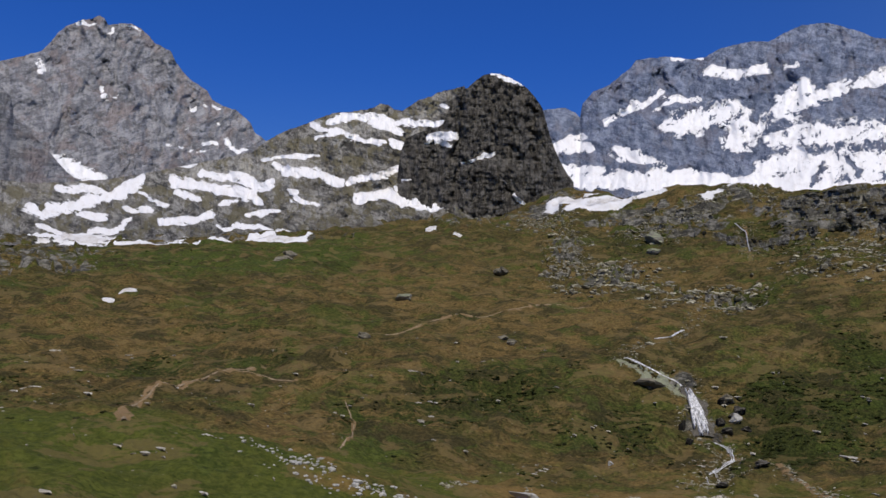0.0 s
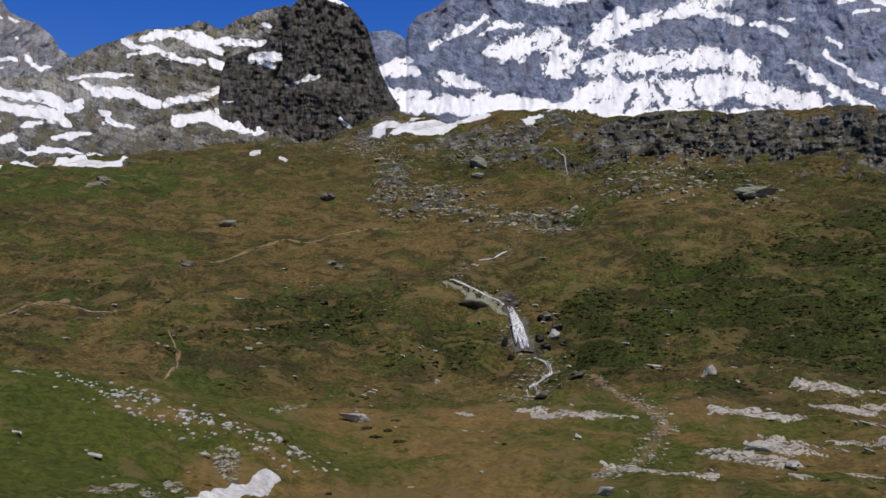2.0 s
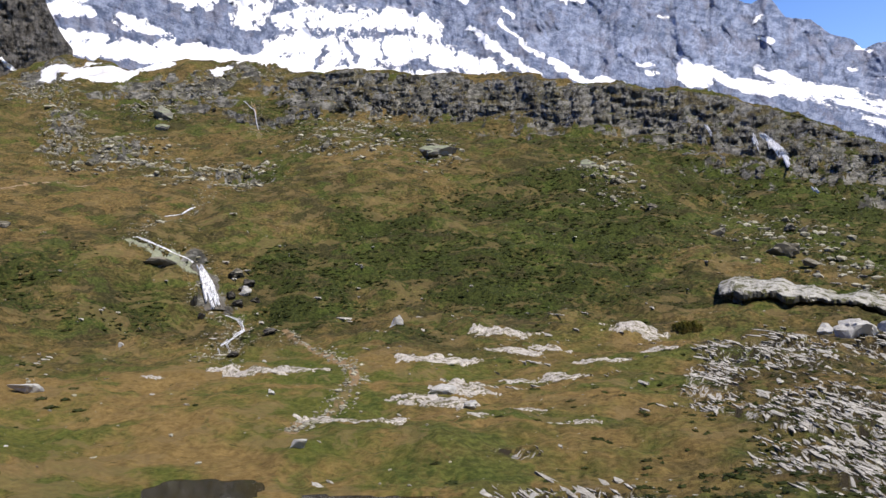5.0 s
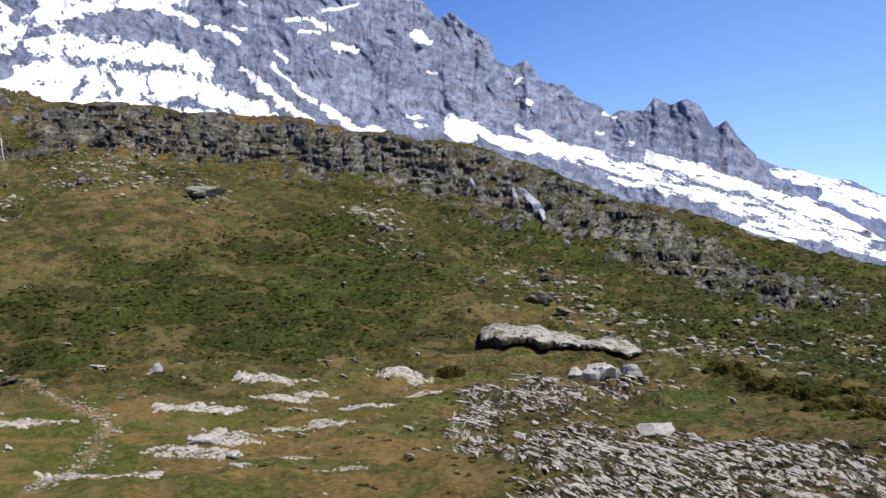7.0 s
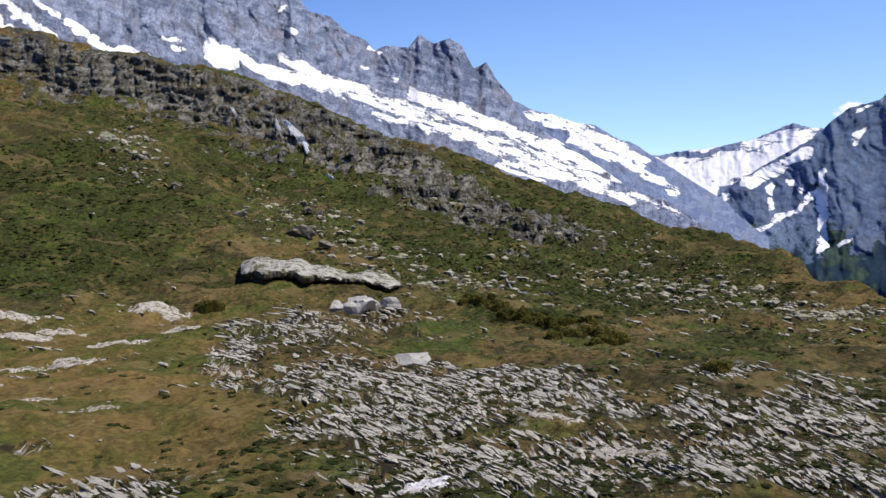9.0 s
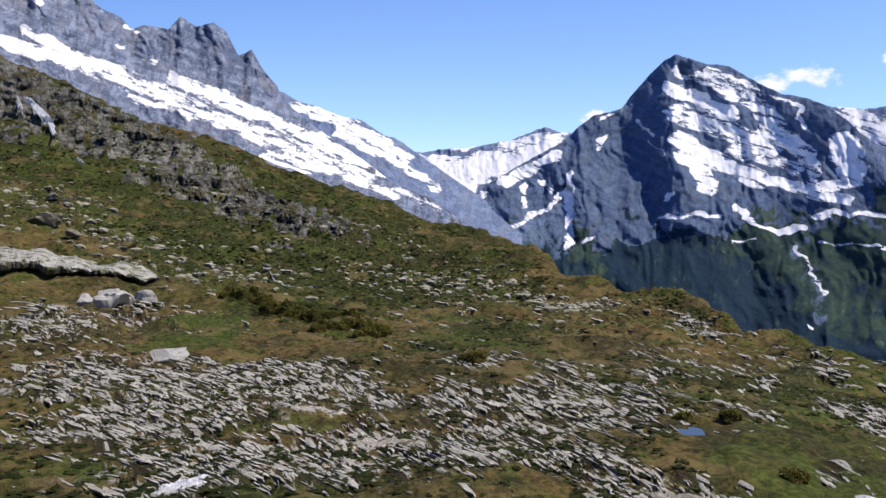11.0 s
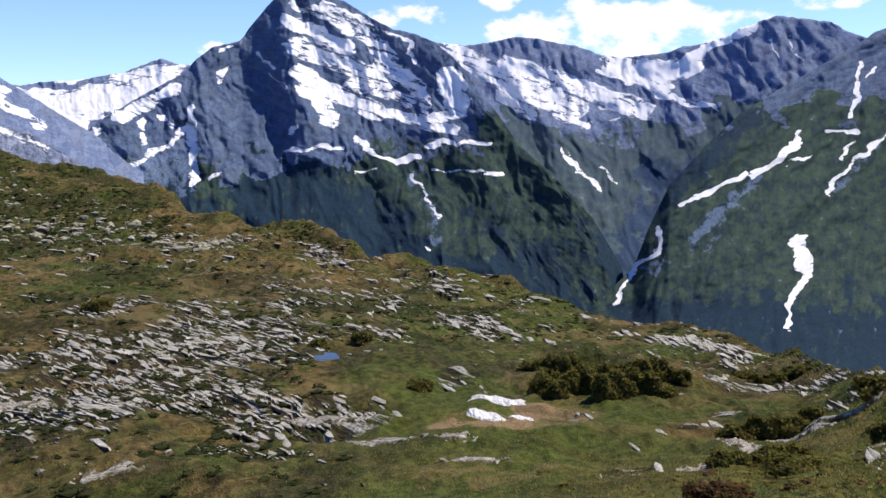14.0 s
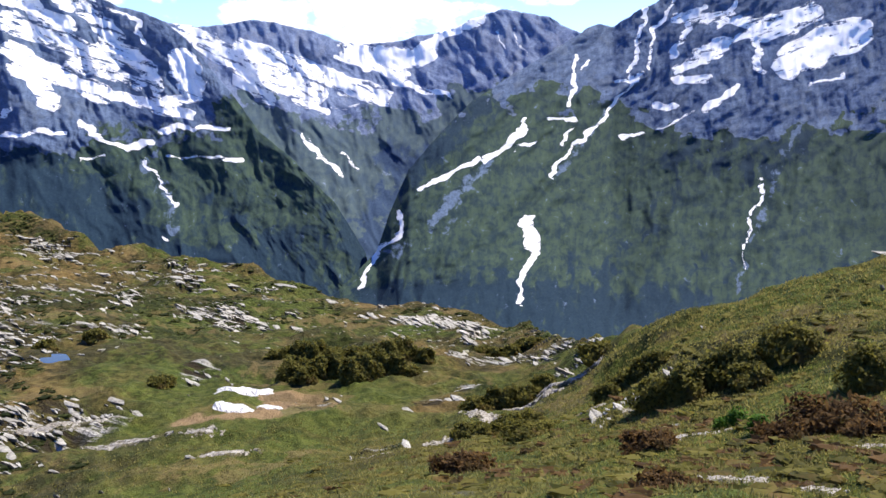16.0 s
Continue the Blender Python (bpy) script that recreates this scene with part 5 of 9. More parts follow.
RIBS_GREY_PEAK_1 = [  # bearing, height in degrees, to bearing, height, half width, strength
    (-20.43, 20.12, -21.81, 18.13, 0.57, 0.8), (-21.81, 18.13, -23.37, 15.32, 0.57, 0.8), (-23.37, 15.32, -24.89, 12.86, 0.57, 0.8),
    (-20.43, 20.12, -18.05, 18.72, 0.57, 0.7), (-18.05, 18.72, -15.19, 16.1, 0.57, 0.7), (-15.19, 16.1, -12.17, 14.2, 0.57, 0.7),
    (-21.35, 19.8, -20.78, 17.01, 0.5, 0.6), (-20.78, 17.01, -19.93, 14.51, 0.5, 0.6), (-19.93, 14.51, -19.06, 11.64, 0.5, 0.6),
    (-19.41, 19.48, -18.2, 16.72, 0.43, 0.6), (-18.2, 16.72, -17, 13.87, 0.43, 0.6), (-21.6, 19.12, -21.33, 16.27, 0.43, -0.6),
    (-21.33, 16.27, -21.68, 13.3, 0.43, -0.6), (-16.23, 16.65, -17.05, 14.54, 0.35, -0.5), (-17.05, 14.54, -18.17, 12.4, 0.35, -0.5),
    (-22.48, 18.65, -23.17, 16.31, 0.43, 0.6),
]
RIBS_GREY_PEAK_2 = [  # bearing, height in degrees, to bearing, height, half width, strength
    (-23.17, 16.31, -24.16, 14.24, 0.43, 0.6), (-16.64, 17.59, -15.8, 15.36, 0.35, 0.5), (-15.8, 15.36, -14.03, 14.02, 0.35, 0.5),
]
RIBS_GREY_PEAK = RIBS_GREY_PEAK_1 + RIBS_GREY_PEAK_2
SNOW_ROCKY_A_1 = [  # bearing, height in degrees, to bearing, height, half width, strength
    (-7.44, 15.59, -6.1, 15.97, 0.21, 1.1), (-6.1, 15.97, -4.65, 15.99, 0.21, 1.1), (-4.65, 15.99, -3.36, 15.72, 0.21, 1.1),
    (-3.36, 15.72, -2.26, 15.77, 0.21, 1.1), (-6.82, 16.06, -4.84, 16.19, 0.14, 1.1), (-4.63, 15.71, -2.97, 15.17, 0.21, 1),
    (-2.37, 15.7, -0.23, 15.76, 0.21, 1), (-0.23, 15.76, 1.09, 16.06, 0.21, 1), (-8.5, 15.37, -7.12, 14.95, 0.18, 1),
    (-7.12, 14.95, -5.3, 14.48, 0.18, 1), (-5.3, 14.48, -4.28, 14.43, 0.18, 1), (-8.59, 14.43, -7.4, 14.83, 0.11, 0.9),
    (-3.55, 14.36, -2.31, 14.36, 0.25, 1), (-0.46, 16.91, 0.55, 16.67, 0.14, 1), (-5.96, 11.96, -4.12, 12.42, 0.25, 1),
    (-4.12, 12.42, -2.98, 12.9, 0.25, 1),
]
SNOW_ROCKY_A_2 = [  # bearing, height in degrees, to bearing, height, half width, strength
    (-10.16, 12.46, -8.93, 12.34, 0.28, 1.15), (-8.93, 12.34, -7.68, 12.07, 0.28, 1.15), (-7.68, 12.07, -6.6, 11.86, 0.28, 1.15),
    (-13.6, 11.83, -11.8, 11.29, 0.28, 1.1), (-11.8, 11.29, -11.07, 11.52, 0.28, 1.1), (-17.11, 11.17, -15.74, 11.09, 0.32, 1.1),
    (-15.74, 11.09, -14.08, 11.03, 0.32, 1.1), (-14.08, 11.03, -12.45, 10.68, 0.32, 1.1), (-12.48, 11.24, -11.81, 10.32, 0.25, 1),
    (-15.37, 11.84, -13.54, 11.84, 0.21, 1), (-18.96, 11.18, -19.53, 10.53, 0.32, 1), (-19.53, 10.53, -20.48, 10.03, 0.32, 1),
    (-20.48, 10.03, -21.66, 9.65, 0.32, 1), (-21.66, 9.65, -22.8, 9.14, 0.32, 1), (-22.8, 9.14, -23.94, 8.82, 0.32, 1),
    (-23.48, 10.16, -21.11, 10.36, 0.25, 1),
]
SNOW_ROCKY_A = SNOW_ROCKY_A_1 + SNOW_ROCKY_A_2
SNOW_ROCKY_B_1 = [  # bearing, height in degrees, to bearing, height, half width, strength
    (-17.62, 8.7, -15.66, 9.06, 0.25, 1), (-15.66, 9.06, -14.63, 9.41, 0.25, 1), (-14.08, 10.01, -13.26, 10.31, 0.14, 0.9),
    (-22.32, 8.73, -20.91, 8.74, 0.21, 1), (-21.63, 7.69, -19.85, 8.11, 0.18, 1), (-19.78, 8.38, -19.25, 8.69, 0.14, 0.9),
    (-13.98, 8.57, -12.32, 8.82, 0.14, 1), (-12.32, 8.82, -10.61, 8.59, 0.14, 1), (-10.61, 8.59, -8.8, 8.27, 0.14, 1),
    (-10.08, 11.14, -8.21, 10.28, 0.14, 0.9), (-5.48, 10.93, -3.7, 11.16, 0.32, 1.2), (-3.7, 11.16, -2.06, 10.8, 0.32, 1.2),
    (-2.06, 10.73, -0.6, 10.65, 0.32, 1.2), (-0.6, 10.65, 0.84, 11.13, 0.32, 1.2), (0.35, 11.54, 0.89, 10.7, 0.25, 1.1),
    (-3.28, 11.54, -2.56, 11.64, 0.18, 1),
]
SNOW_ROCKY_B_2 = [  # bearing, height in degrees, to bearing, height, half width, strength
    (-11.75, 13.03, -10.21, 13.29, 0.14, 0.9), (-10.21, 13.29, -8.46, 13.42, 0.14, 0.9), (-18.49, 12.37, -16.87, 12.27, 0.18, 0.9),
    (-16.87, 12.27, -15.91, 12.47, 0.18, 0.9), (-19.81, 9.4, -18.24, 9.38, 0.21, 0.8), (-9.7, 10.67, -8.64, 10.39, 0.18, 0.8),
    (-24.41, 7.82, -22.96, 7.7, 0.21, 0.8), (-16.74, 10.53, -15.42, 10.24, 0.18, 0.8), (-12.37, 9.51, -10.68, 9.77, 0.14, 0.8),
    (-18.95, 10.32, -17.64, 9.77, 0.18, 0.7), (-10.87, 12.75, -10.13, 12.11, 0.18, 0.8), (-25.09, 9.02, -24.19, 8.48, 0.28, 0.8),
]
SNOW_ROCKY_B = SNOW_ROCKY_B_1 + SNOW_ROCKY_B_2
RIBS_ROCKY = [  # bearing, height in degrees, to bearing, height, half width, strength
    (-4.67, 16.52, -7.47, 14.75, 0.64, 0.7), (-7.47, 14.75, -10.18, 12.8, 0.64, 0.7), (-1.76, 17.03, -3.13, 14.67, 0.57, 0.8),
    (-3.13, 14.67, -4.48, 12.47, 0.57, 0.8), (-16.38, 12.25, -17.75, 11.11, 0.64, 1), (-17.75, 11.11, -17.96, 9.74, 0.64, 1),
    (-12.62, 13.29, -13.51, 11.5, 0.5, 0.6), (-9.15, 13.23, -10.46, 11.74, 0.5, 0.7), (-5.91, 12.39, -6.57, 11.29, 0.43, 0.6),
    (-10.82, 12.06, -13.47, 10.81, 0.5, -0.6), (-1.63, 13.68, -4.42, 11.05, 0.5, -0.6), (0.09, 17.29, -0.95, 15.13, 0.35, 0.6),
    (-8.21, 15.22, -9.15, 13.23, 0.43, 0.6), (-19.26, 10.29, -17.62, 9.44, 0.35, 0.7),
]
PALE_ROCKY = [  # bearing, height in degrees, to bearing, height, half width, strength
    (-15.85, 11.63, -9.46, 12.51, 1.06, 0.8), (-7.49, 15.1, -4.63, 15.64, 0.92, 0.6), (-9.34, 10.42, -7.92, 10.15, 0.71, 0.6),
    (-3.14, 15.02, -3.81, 13.57, 0.71, -0.7), (-4.56, 14.06, -7.39, 13.36, 0.57, -0.6),
]
SNOW_TOWER = [  # bearing, height in degrees, to bearing, height, half width, strength
    (2.94, 18.85, 4.15, 18.67, 0.12, 1.2), (4.15, 18.67, 4.83, 18.3, 0.12, 1.2), (-1.12, 14.84, 0.53, 15.12, 0.21, 1.1),
    (-0.63, 14.64, 0.25, 14.54, 0.14, 1), (1.18, 13.36, 2.23, 13.71, 0.12, 1.1), (2.23, 13.71, 3.22, 13.99, 0.12, 1.1),
    (4.5, 11.44, 5.13, 10.73, 0.11, 0.9), (-2.66, 12.21, -2.23, 12.37, 0.09, 0.8),
]
RIBS_TOWER_1 = [  # bearing, height in degrees, to bearing, height, half width, strength
    (1.72, 18.4, 1.32, 15.92, 0.32, 1), (1.32, 15.92, 1.61, 13.44, 0.32, 1), (1.61, 13.44, 1.4, 10.93, 0.32, 1), (0.14, 15.7, 0.21, 13.75, 0.32, 0.9),
    (0.21, 13.75, -0.07, 11.24, 0.32, 0.9), (-1.68, 15.1, -1.61, 13.32, 0.28, 0.8), (-1.61, 13.32, -1.92, 11.88, 0.28, 0.8),
    (4.15, 18.46, 4.77, 16.01, 0.35, 0.9), (4.77, 16.01, 5, 13.88, 0.35, 0.9), (5, 13.88, 4.86, 11.38, 0.35, 0.9),
    (6.05, 16.91, 6.53, 14.62, 0.32, 0.8), (6.53, 14.62, 7.41, 12.49, 0.32, 0.8), (0.77, 16.79, 0.78, 14.13, 0.21, -1),
    (0.78, 14.13, 0.66, 11.27, 0.21, -1), (2.85, 18.08, 3.04, 15.27, 0.21, -1), (3.04, 15.27, 3.23, 13.85, 0.21, -1),
]
RIBS_TOWER_2 = [  # bearing, height in degrees, to bearing, height, half width, strength
    (5.6, 16.91, 5.79, 14.61, 0.21, -1), (5.79, 14.61, 5.69, 12.11, 0.21, -1), (-0.85, 14.42, -0.84, 12.28, 0.18, -0.8),
    (3.7, 13.86, 3.95, 11.36, 0.18, -0.6), (1.7, 12.91, 3.92, 12.61, 0.5, 0.7), (3.92, 12.61, 5.76, 12.29, 0.5, 0.7),
    (1.32, 13.43, 3.15, 13.84, 0.35, -0.6), (3.15, 13.84, 5.36, 14.25, 0.35, -0.6),
]
RIBS_TOWER = RIBS_TOWER_1 + RIBS_TOWER_2
SNOW_WALL_A_1 = [  # bearing, height in degrees, to bearing, height, half width, strength
    (16.58, 18.71, 18.41, 18.38, 0.28, 1.2), (18.41, 18.38, 20.33, 18.53, 0.28, 1.2), (14.43, 19.56, 16.37, 19.37, 0.11, 1),
    (13.84, 17.58, 12.02, 16.72, 0.21, 0.9), (12.02, 16.72, 10.2, 15.86, 0.21, 0.9), (15.63, 17.14, 13.47, 16.48, 0.11, 0.6),
    (14.12, 15.35, 15.91, 15.85, 0.46, 0.95), (15.91, 15.85, 18.02, 15.63, 0.46, 0.95), (18.02, 15.63, 18.7, 14.98, 0.46, 0.95),
    (18, 14.46, 18.85, 13.73, 0.35, 0.8), (20.85, 15.97, 21.83, 16.99, 0.53, 1.1), (21.83, 16.99, 22.51, 17.27, 0.53, 1.1),
    (19.48, 15.7, 21.86, 15.7, 0.43, 0.75), (6.5, 12.3, 9.78, 12.21, 0.53, 1.4), (9.78, 12.21, 13.39, 12.26, 0.53, 1.4),
    (13.39, 12.26, 16.92, 12.2, 0.53, 1.4),
]
SNOW_WALL_A_2 = [  # bearing, height in degrees, to bearing, height, half width, strength
    (16.92, 12.2, 20.35, 11.88, 0.53, 1.4), (20.35, 11.88, 23.33, 11.42, 0.53, 1.4), (11.05, 13.91, 13.03, 13.54, 0.46, 1.1),
    (13.03, 13.54, 13.75, 12.96, 0.46, 1.1), (6.91, 13.91, 8.12, 14.45, 0.28, 1), (8.12, 14.45, 9.48, 14.35, 0.28, 1),
    (19.96, 12.59, 21.73, 13.2, 0.64, 1.2), (6.83, 14.26, 8.85, 15.06, 0.25, 1), (7.22, 13.02, 10.14, 12.85, 0.35, 1),
]
SNOW_WALL_A = SNOW_WALL_A_1 + SNOW_WALL_A_2
BARE_WALL_1 = [  # bearing, height in degrees, to bearing, height, half width, strength
    (8.6, 13.56, 10.43, 13.42, 0.25, -1.4), (11.88, 13.13, 13.82, 13.1, 0.18, -1.2), (13.39, 14.06, 15.53, 13.56, 0.46, -1.6),
    (15.53, 13.56, 17.28, 13.16, 0.46, -1.6), (17.28, 13.16, 18.83, 12.7, 0.46, -1.6), (14.85, 17.69, 18.05, 17.55, 0.28, -1.2),
    (18.05, 17.55, 20.47, 17.07, 0.28, -1.2), (13.76, 14.44, 14.96, 13.99, 0.5, -1.2), (14.96, 13.99, 16.48, 13.58, 0.5, -1.2),
    (16.48, 13.58, 18.35, 13.08, 0.5, -1.2), (24.04, 16.05, 25.57, 16.54, 0.39, -1.1), (25.57, 16.54, 27.65, 15.9, 0.39, -1.1),
    (22.69, 11.64, 23.21, 12.7, 0.25, -1.6), (25.24, 12.08, 24.73, 13.01, 0.25, -1.6), (26.98, 12.14, 26.61, 13.53, 0.14, -1.5),
    (32.23, 13.68, 34.55, 11.36, 0.14, -1.1),
]
BARE_WALL_2 = [  # bearing, height in degrees, to bearing, height, half width, strength
    (30.81, 14.17, 32.94, 12.48, 0.14, -0.9), (50.16, 8.4, 52.59, 7.74, 0.32, -1.3), (58.26, 6.07, 61.42, 4.89, 0.21, -0.9),
    (19.27, 15.9, 21.22, 15.4, 0.18, -0.7), (29.4, 15.16, 30.81, 14.51, 0.18, -0.8),
]
BARE_WALL = BARE_WALL_1 + BARE_WALL_2
SNOW_WALL_B_1 = [  # bearing, height in degrees, to bearing, height, half width, strength
    (13.8, 11.86, 16.19, 11.72, 0.46, 1.4), (16.19, 11.72, 18.99, 11.44, 0.46, 1.4), (18.99, 11.44, 21.9, 11.2, 0.46, 1.4),
    (21.9, 11.2, 24.9, 11.15, 0.46, 1.4), (24.9, 11.15, 28.33, 10.9, 0.46, 1.4), (28.33, 10.9, 32.21, 10.65, 0.46, 1.4),
    (32.21, 10.65, 35.44, 10.31, 0.39, 1.3), (36.9, 12.07, 37.98, 11.25, 0.21, 1.1), (37.98, 11.25, 39.79, 10.52, 0.21, 1.1),
    (39.79, 10.52, 42.03, 10.02, 0.21, 1.1), (14.93, 15.56, 18, 16.05, 0.85, 0.85), (18, 16.05, 19.28, 15.26, 0.85, 0.85),
    (19.28, 15.26, 18.34, 14.21, 0.85, 0.85), (21.94, 16.37, 24.21, 16.98, 0.43, 1.05), (24.21, 16.98, 26.61, 17.45, 0.43, 1.05),
    (26.61, 17.45, 28.92, 17.83, 0.43, 1.05),
]
SNOW_WALL_B_2 = [  # bearing, height in degrees, to bearing, height, half width, strength
    (27.65, 17.11, 29.48, 16.45, 0.35, 0.9), (20.9, 14.4, 24.22, 14.53, 0.78, 0.8), (24.22, 14.53, 27.3, 14.4, 0.78, 0.8),
    (27.3, 14.4, 30.1, 13.81, 0.78, 0.8), (21.56, 12.45, 24.9, 12.61, 0.99, 1), (24.9, 12.61, 28.16, 12.66, 0.99, 1),
    (29.39, 12.76, 32.22, 11.7, 0.71, 0.95), (32.22, 11.7, 34.36, 11.01, 0.71, 0.95), (32.23, 13.85, 34.38, 12.42, 0.28, 0.85),
    (34.38, 12.42, 36.53, 10.87, 0.28, 0.85), (34.22, 14.29, 35.83, 12.84, 0.18, 0.9), (35.83, 12.84, 38.05, 11, 0.18, 0.9),
    (30.29, 16.37, 32.25, 15.57, 0.21, 1),
]
SNOW_WALL_B = SNOW_WALL_B_1 + SNOW_WALL_B_2
SNOW_WALL_C_1 = [  # bearing, height in degrees, to bearing, height, half width, strength
    (31.72, 16.38, 32.54, 16.33, 0.11, 1), (35.15, 16.91, 36.97, 16.99, 0.18, 0.9), (36.97, 16.99, 38.13, 16.44, 0.18, 0.9),
    (37.34, 17.5, 39.62, 17.85, 0.14, 0.9), (38.22, 15.34, 39.72, 15.18, 0.21, 1.1), (14.16, 17.15, 16.19, 17.13, 0.18, 0.8),
    (21.2, 18.63, 21.92, 18.63, 0.18, 1), (43.1, 16.14, 44.48, 15.83, 0.25, 1.1), (42.05, 18.55, 42.93, 18.26, 0.14, 0.9),
    (49.19, 17.97, 49.74, 18.1, 0.11, 0.8), (44.22, 13.93, 44.76, 13.74, 0.11, 0.8), (49.95, 13.16, 50.16, 13.32, 0.11, 0.7),
    (50.1, 12.29, 50.79, 11.91, 0.14, 0.9), (54.89, 9.94, 55.32, 9.81, 0.14, 0.8), (55.27, 11.05, 56.11, 10.92, 0.14, 0.9),
    (56.55, 9.32, 57.11, 9.15, 0.11, 0.7),
]
SNOW_WALL_C_2 = [  # bearing, height in degrees, to bearing, height, half width, strength
    (43.42, 10.62, 44.14, 10.42, 0.18, 0.8), (42.7, 11.17, 43.79, 11.11, 0.14, 0.7), (34.58, 14.92, 35.12, 14.58, 0.14, 0.7),
    (32.26, 17.77, 32.98, 17.62, 0.11, 0.6), (35.87, 16.13, 37.33, 16.24, 0.14, 0.6),
]
SNOW_WALL_C = SNOW_WALL_C_1 + SNOW_WALL_C_2
SNOW_WALL_D_1 = [  # bearing, height in degrees, to bearing, height, half width, strength
    (45.77, 10.55, 46.83, 9.88, 0.46, 1.3), (45.59, 10.91, 48.08, 9.93, 0.35, 1.2), (48.08, 9.93, 50.18, 9.14, 0.35, 1.2),
    (50.18, 9.14, 52.62, 8.78, 0.35, 1.2), (50.04, 10.31, 52.63, 9.03, 0.35, 1.1), (52.63, 9.03, 55.01, 8.52, 0.35, 1.1),
    (53.31, 8.75, 56.66, 7.53, 0.6, 0.72), (56.66, 7.53, 59.89, 6.39, 0.6, 0.72), (59.89, 6.39, 62.98, 5.21, 0.6, 0.72),
    (62.98, 5.21, 66.46, 3.97, 0.6, 0.66), (66.46, 3.97, 70.1, 2.58, 0.6, 0.66), (58.17, 8.19, 60.88, 7.34, 0.43, 0.95),
    (60.88, 7.34, 63.34, 6.35, 0.43, 0.95), (63.34, 6.35, 66.51, 5.13, 0.43, 0.9), (66.51, 5.13, 70.14, 3.52, 0.43, 0.9),
    (63.54, 3.85, 66.41, 2.87, 0.14, 0.9),
]
SNOW_WALL_D_2 = [  # bearing, height in degrees, to bearing, height, half width, strength
    (55.64, 7.13, 59.23, 6.02, 0.28, 0.7), (66.85, 4.74, 69.7, 3.77, 0.43, 0.75), (69.7, 3.77, 72.58, 2.61, 0.43, 0.75),
    (64.07, 3.93, 68.29, 3.02, 0.35, 0.7), (68.29, 3.02, 71.89, 1.69, 0.35, 0.7), (69.69, 4.3, 73.3, 2.44, 0.25, 0.7),
    (73.3, 2.44, 75.12, 1.59, 0.25, 0.7), (71.88, 2.05, 74.78, 0.87, 0.28, 0.5),
]
SNOW_WALL_D = SNOW_WALL_D_1 + SNOW_WALL_D_2
RIBS_WALL_1 = [  # bearing, height in degrees, to bearing, height, half width, strength
    (30.84, 18.9, 30.11, 16.53, 0.57, 0.8), (30.11, 16.53, 31.53, 14.87, 0.57, 0.8), (31.53, 14.87, 35.1, 12.14, 0.57, 0.8),
    (35.18, 19.33, 35.87, 16.64, 0.5, 0.9), (35.87, 16.64, 38.02, 13.53, 0.5, 0.9), (38.02, 13.53, 40.15, 10.69, 0.5, 0.9),
    (40.29, 18.65, 40.61, 15.93, 0.5, 0.9), (40.61, 15.93, 42.02, 13.47, 0.5, 0.9), (42.02, 13.47, 43.06, 10.63, 0.5, 0.9),
    (38.81, 18, 39.5, 15.26, 0.5, -0.9), (39.5, 15.26, 40.91, 12.44, 0.5, -0.9), (43.93, 17.21, 44.6, 14.79, 0.43, 1),
    (44.6, 14.79, 45.63, 12.31, 0.43, 1), (45.19, 16.82, 45.86, 14.39, 0.35, -1), (45.86, 14.39, 46.7, 11.92, 0.35, -1),
    (47.52, 16.04, 47.82, 13.62, 0.43, 1),
]
RIBS_WALL_2 = [  # bearing, height in degrees, to bearing, height, half width, strength
    (47.82, 13.62, 48.82, 11.13, 0.43, 1), (50.34, 14.52, 50.98, 12.41, 0.43, 1), (50.98, 12.41, 52.31, 9.91, 0.43, 1),
    (49.09, 14.24, 49.74, 12.13, 0.35, -0.8), (53.1, 12.97, 54.06, 10.85, 0.35, 1), (54.06, 10.85, 55.03, 9.07, 0.35, 1),
    (58.8, 11.86, 59.06, 10.16, 0.32, 1.1), (59.06, 10.16, 59.32, 8.29, 0.32, 1.1), (59.76, 11.45, 59.86, 9.76, 0.25, -1.1),
    (60.57, 11.54, 60.98, 9.68, 0.32, 1.1), (60.98, 9.68, 61.23, 7.99, 0.32, 1.1), (62.09, 9.92, 62.18, 8.25, 0.25, -1),
    (62.73, 10.19, 63.43, 8.48, 0.28, 1), (18.09, 20.26, 16.64, 17.62, 0.57, 0.9), (16.64, 17.62, 14.48, 15.27, 0.57, 0.9),
    (14.48, 15.27, 13.03, 13.19, 0.57, 0.9),
]
RIBS_WALL_3 = [  # bearing, height in degrees, to bearing, height, half width, strength
    (20.91, 21.05, 19.8, 17.79, 0.5, 0.8), (19.8, 17.79, 19.05, 15.1, 0.5, 0.8), (14.5, 19.76, 11.95, 17.76, 0.5, 0.8),
    (11.95, 17.76, 9.76, 15.69, 0.5, 0.8), (11.58, 18.47, 9.38, 17.45, 0.5, 0.8), (9.38, 17.45, 8.84, 15.52, 0.5, 0.8),
    (13.77, 17.72, 11.59, 16.02, 0.43, -0.7),
]
RIBS_WALL = RIBS_WALL_1 + RIBS_WALL_2 + RIBS_WALL_3
PALE_WALL = [  # bearing, height in degrees, to bearing, height, half width, strength
    (58.08, 10.24, 60.67, 10.03, 1.2, -0.8), (60.67, 10.03, 62.51, 8.56, 1.2, -0.8), (37.27, 12.49, 43.08, 11.69, 1.42, 0.5),
    (43.08, 11.69, 48.12, 11.51, 1.42, 0.5), (18.3, 17.41, 23.2, 17.5, 1.06, -0.5), (40.96, 14.89, 42.02, 13.47, 0.92, -0.5),
]
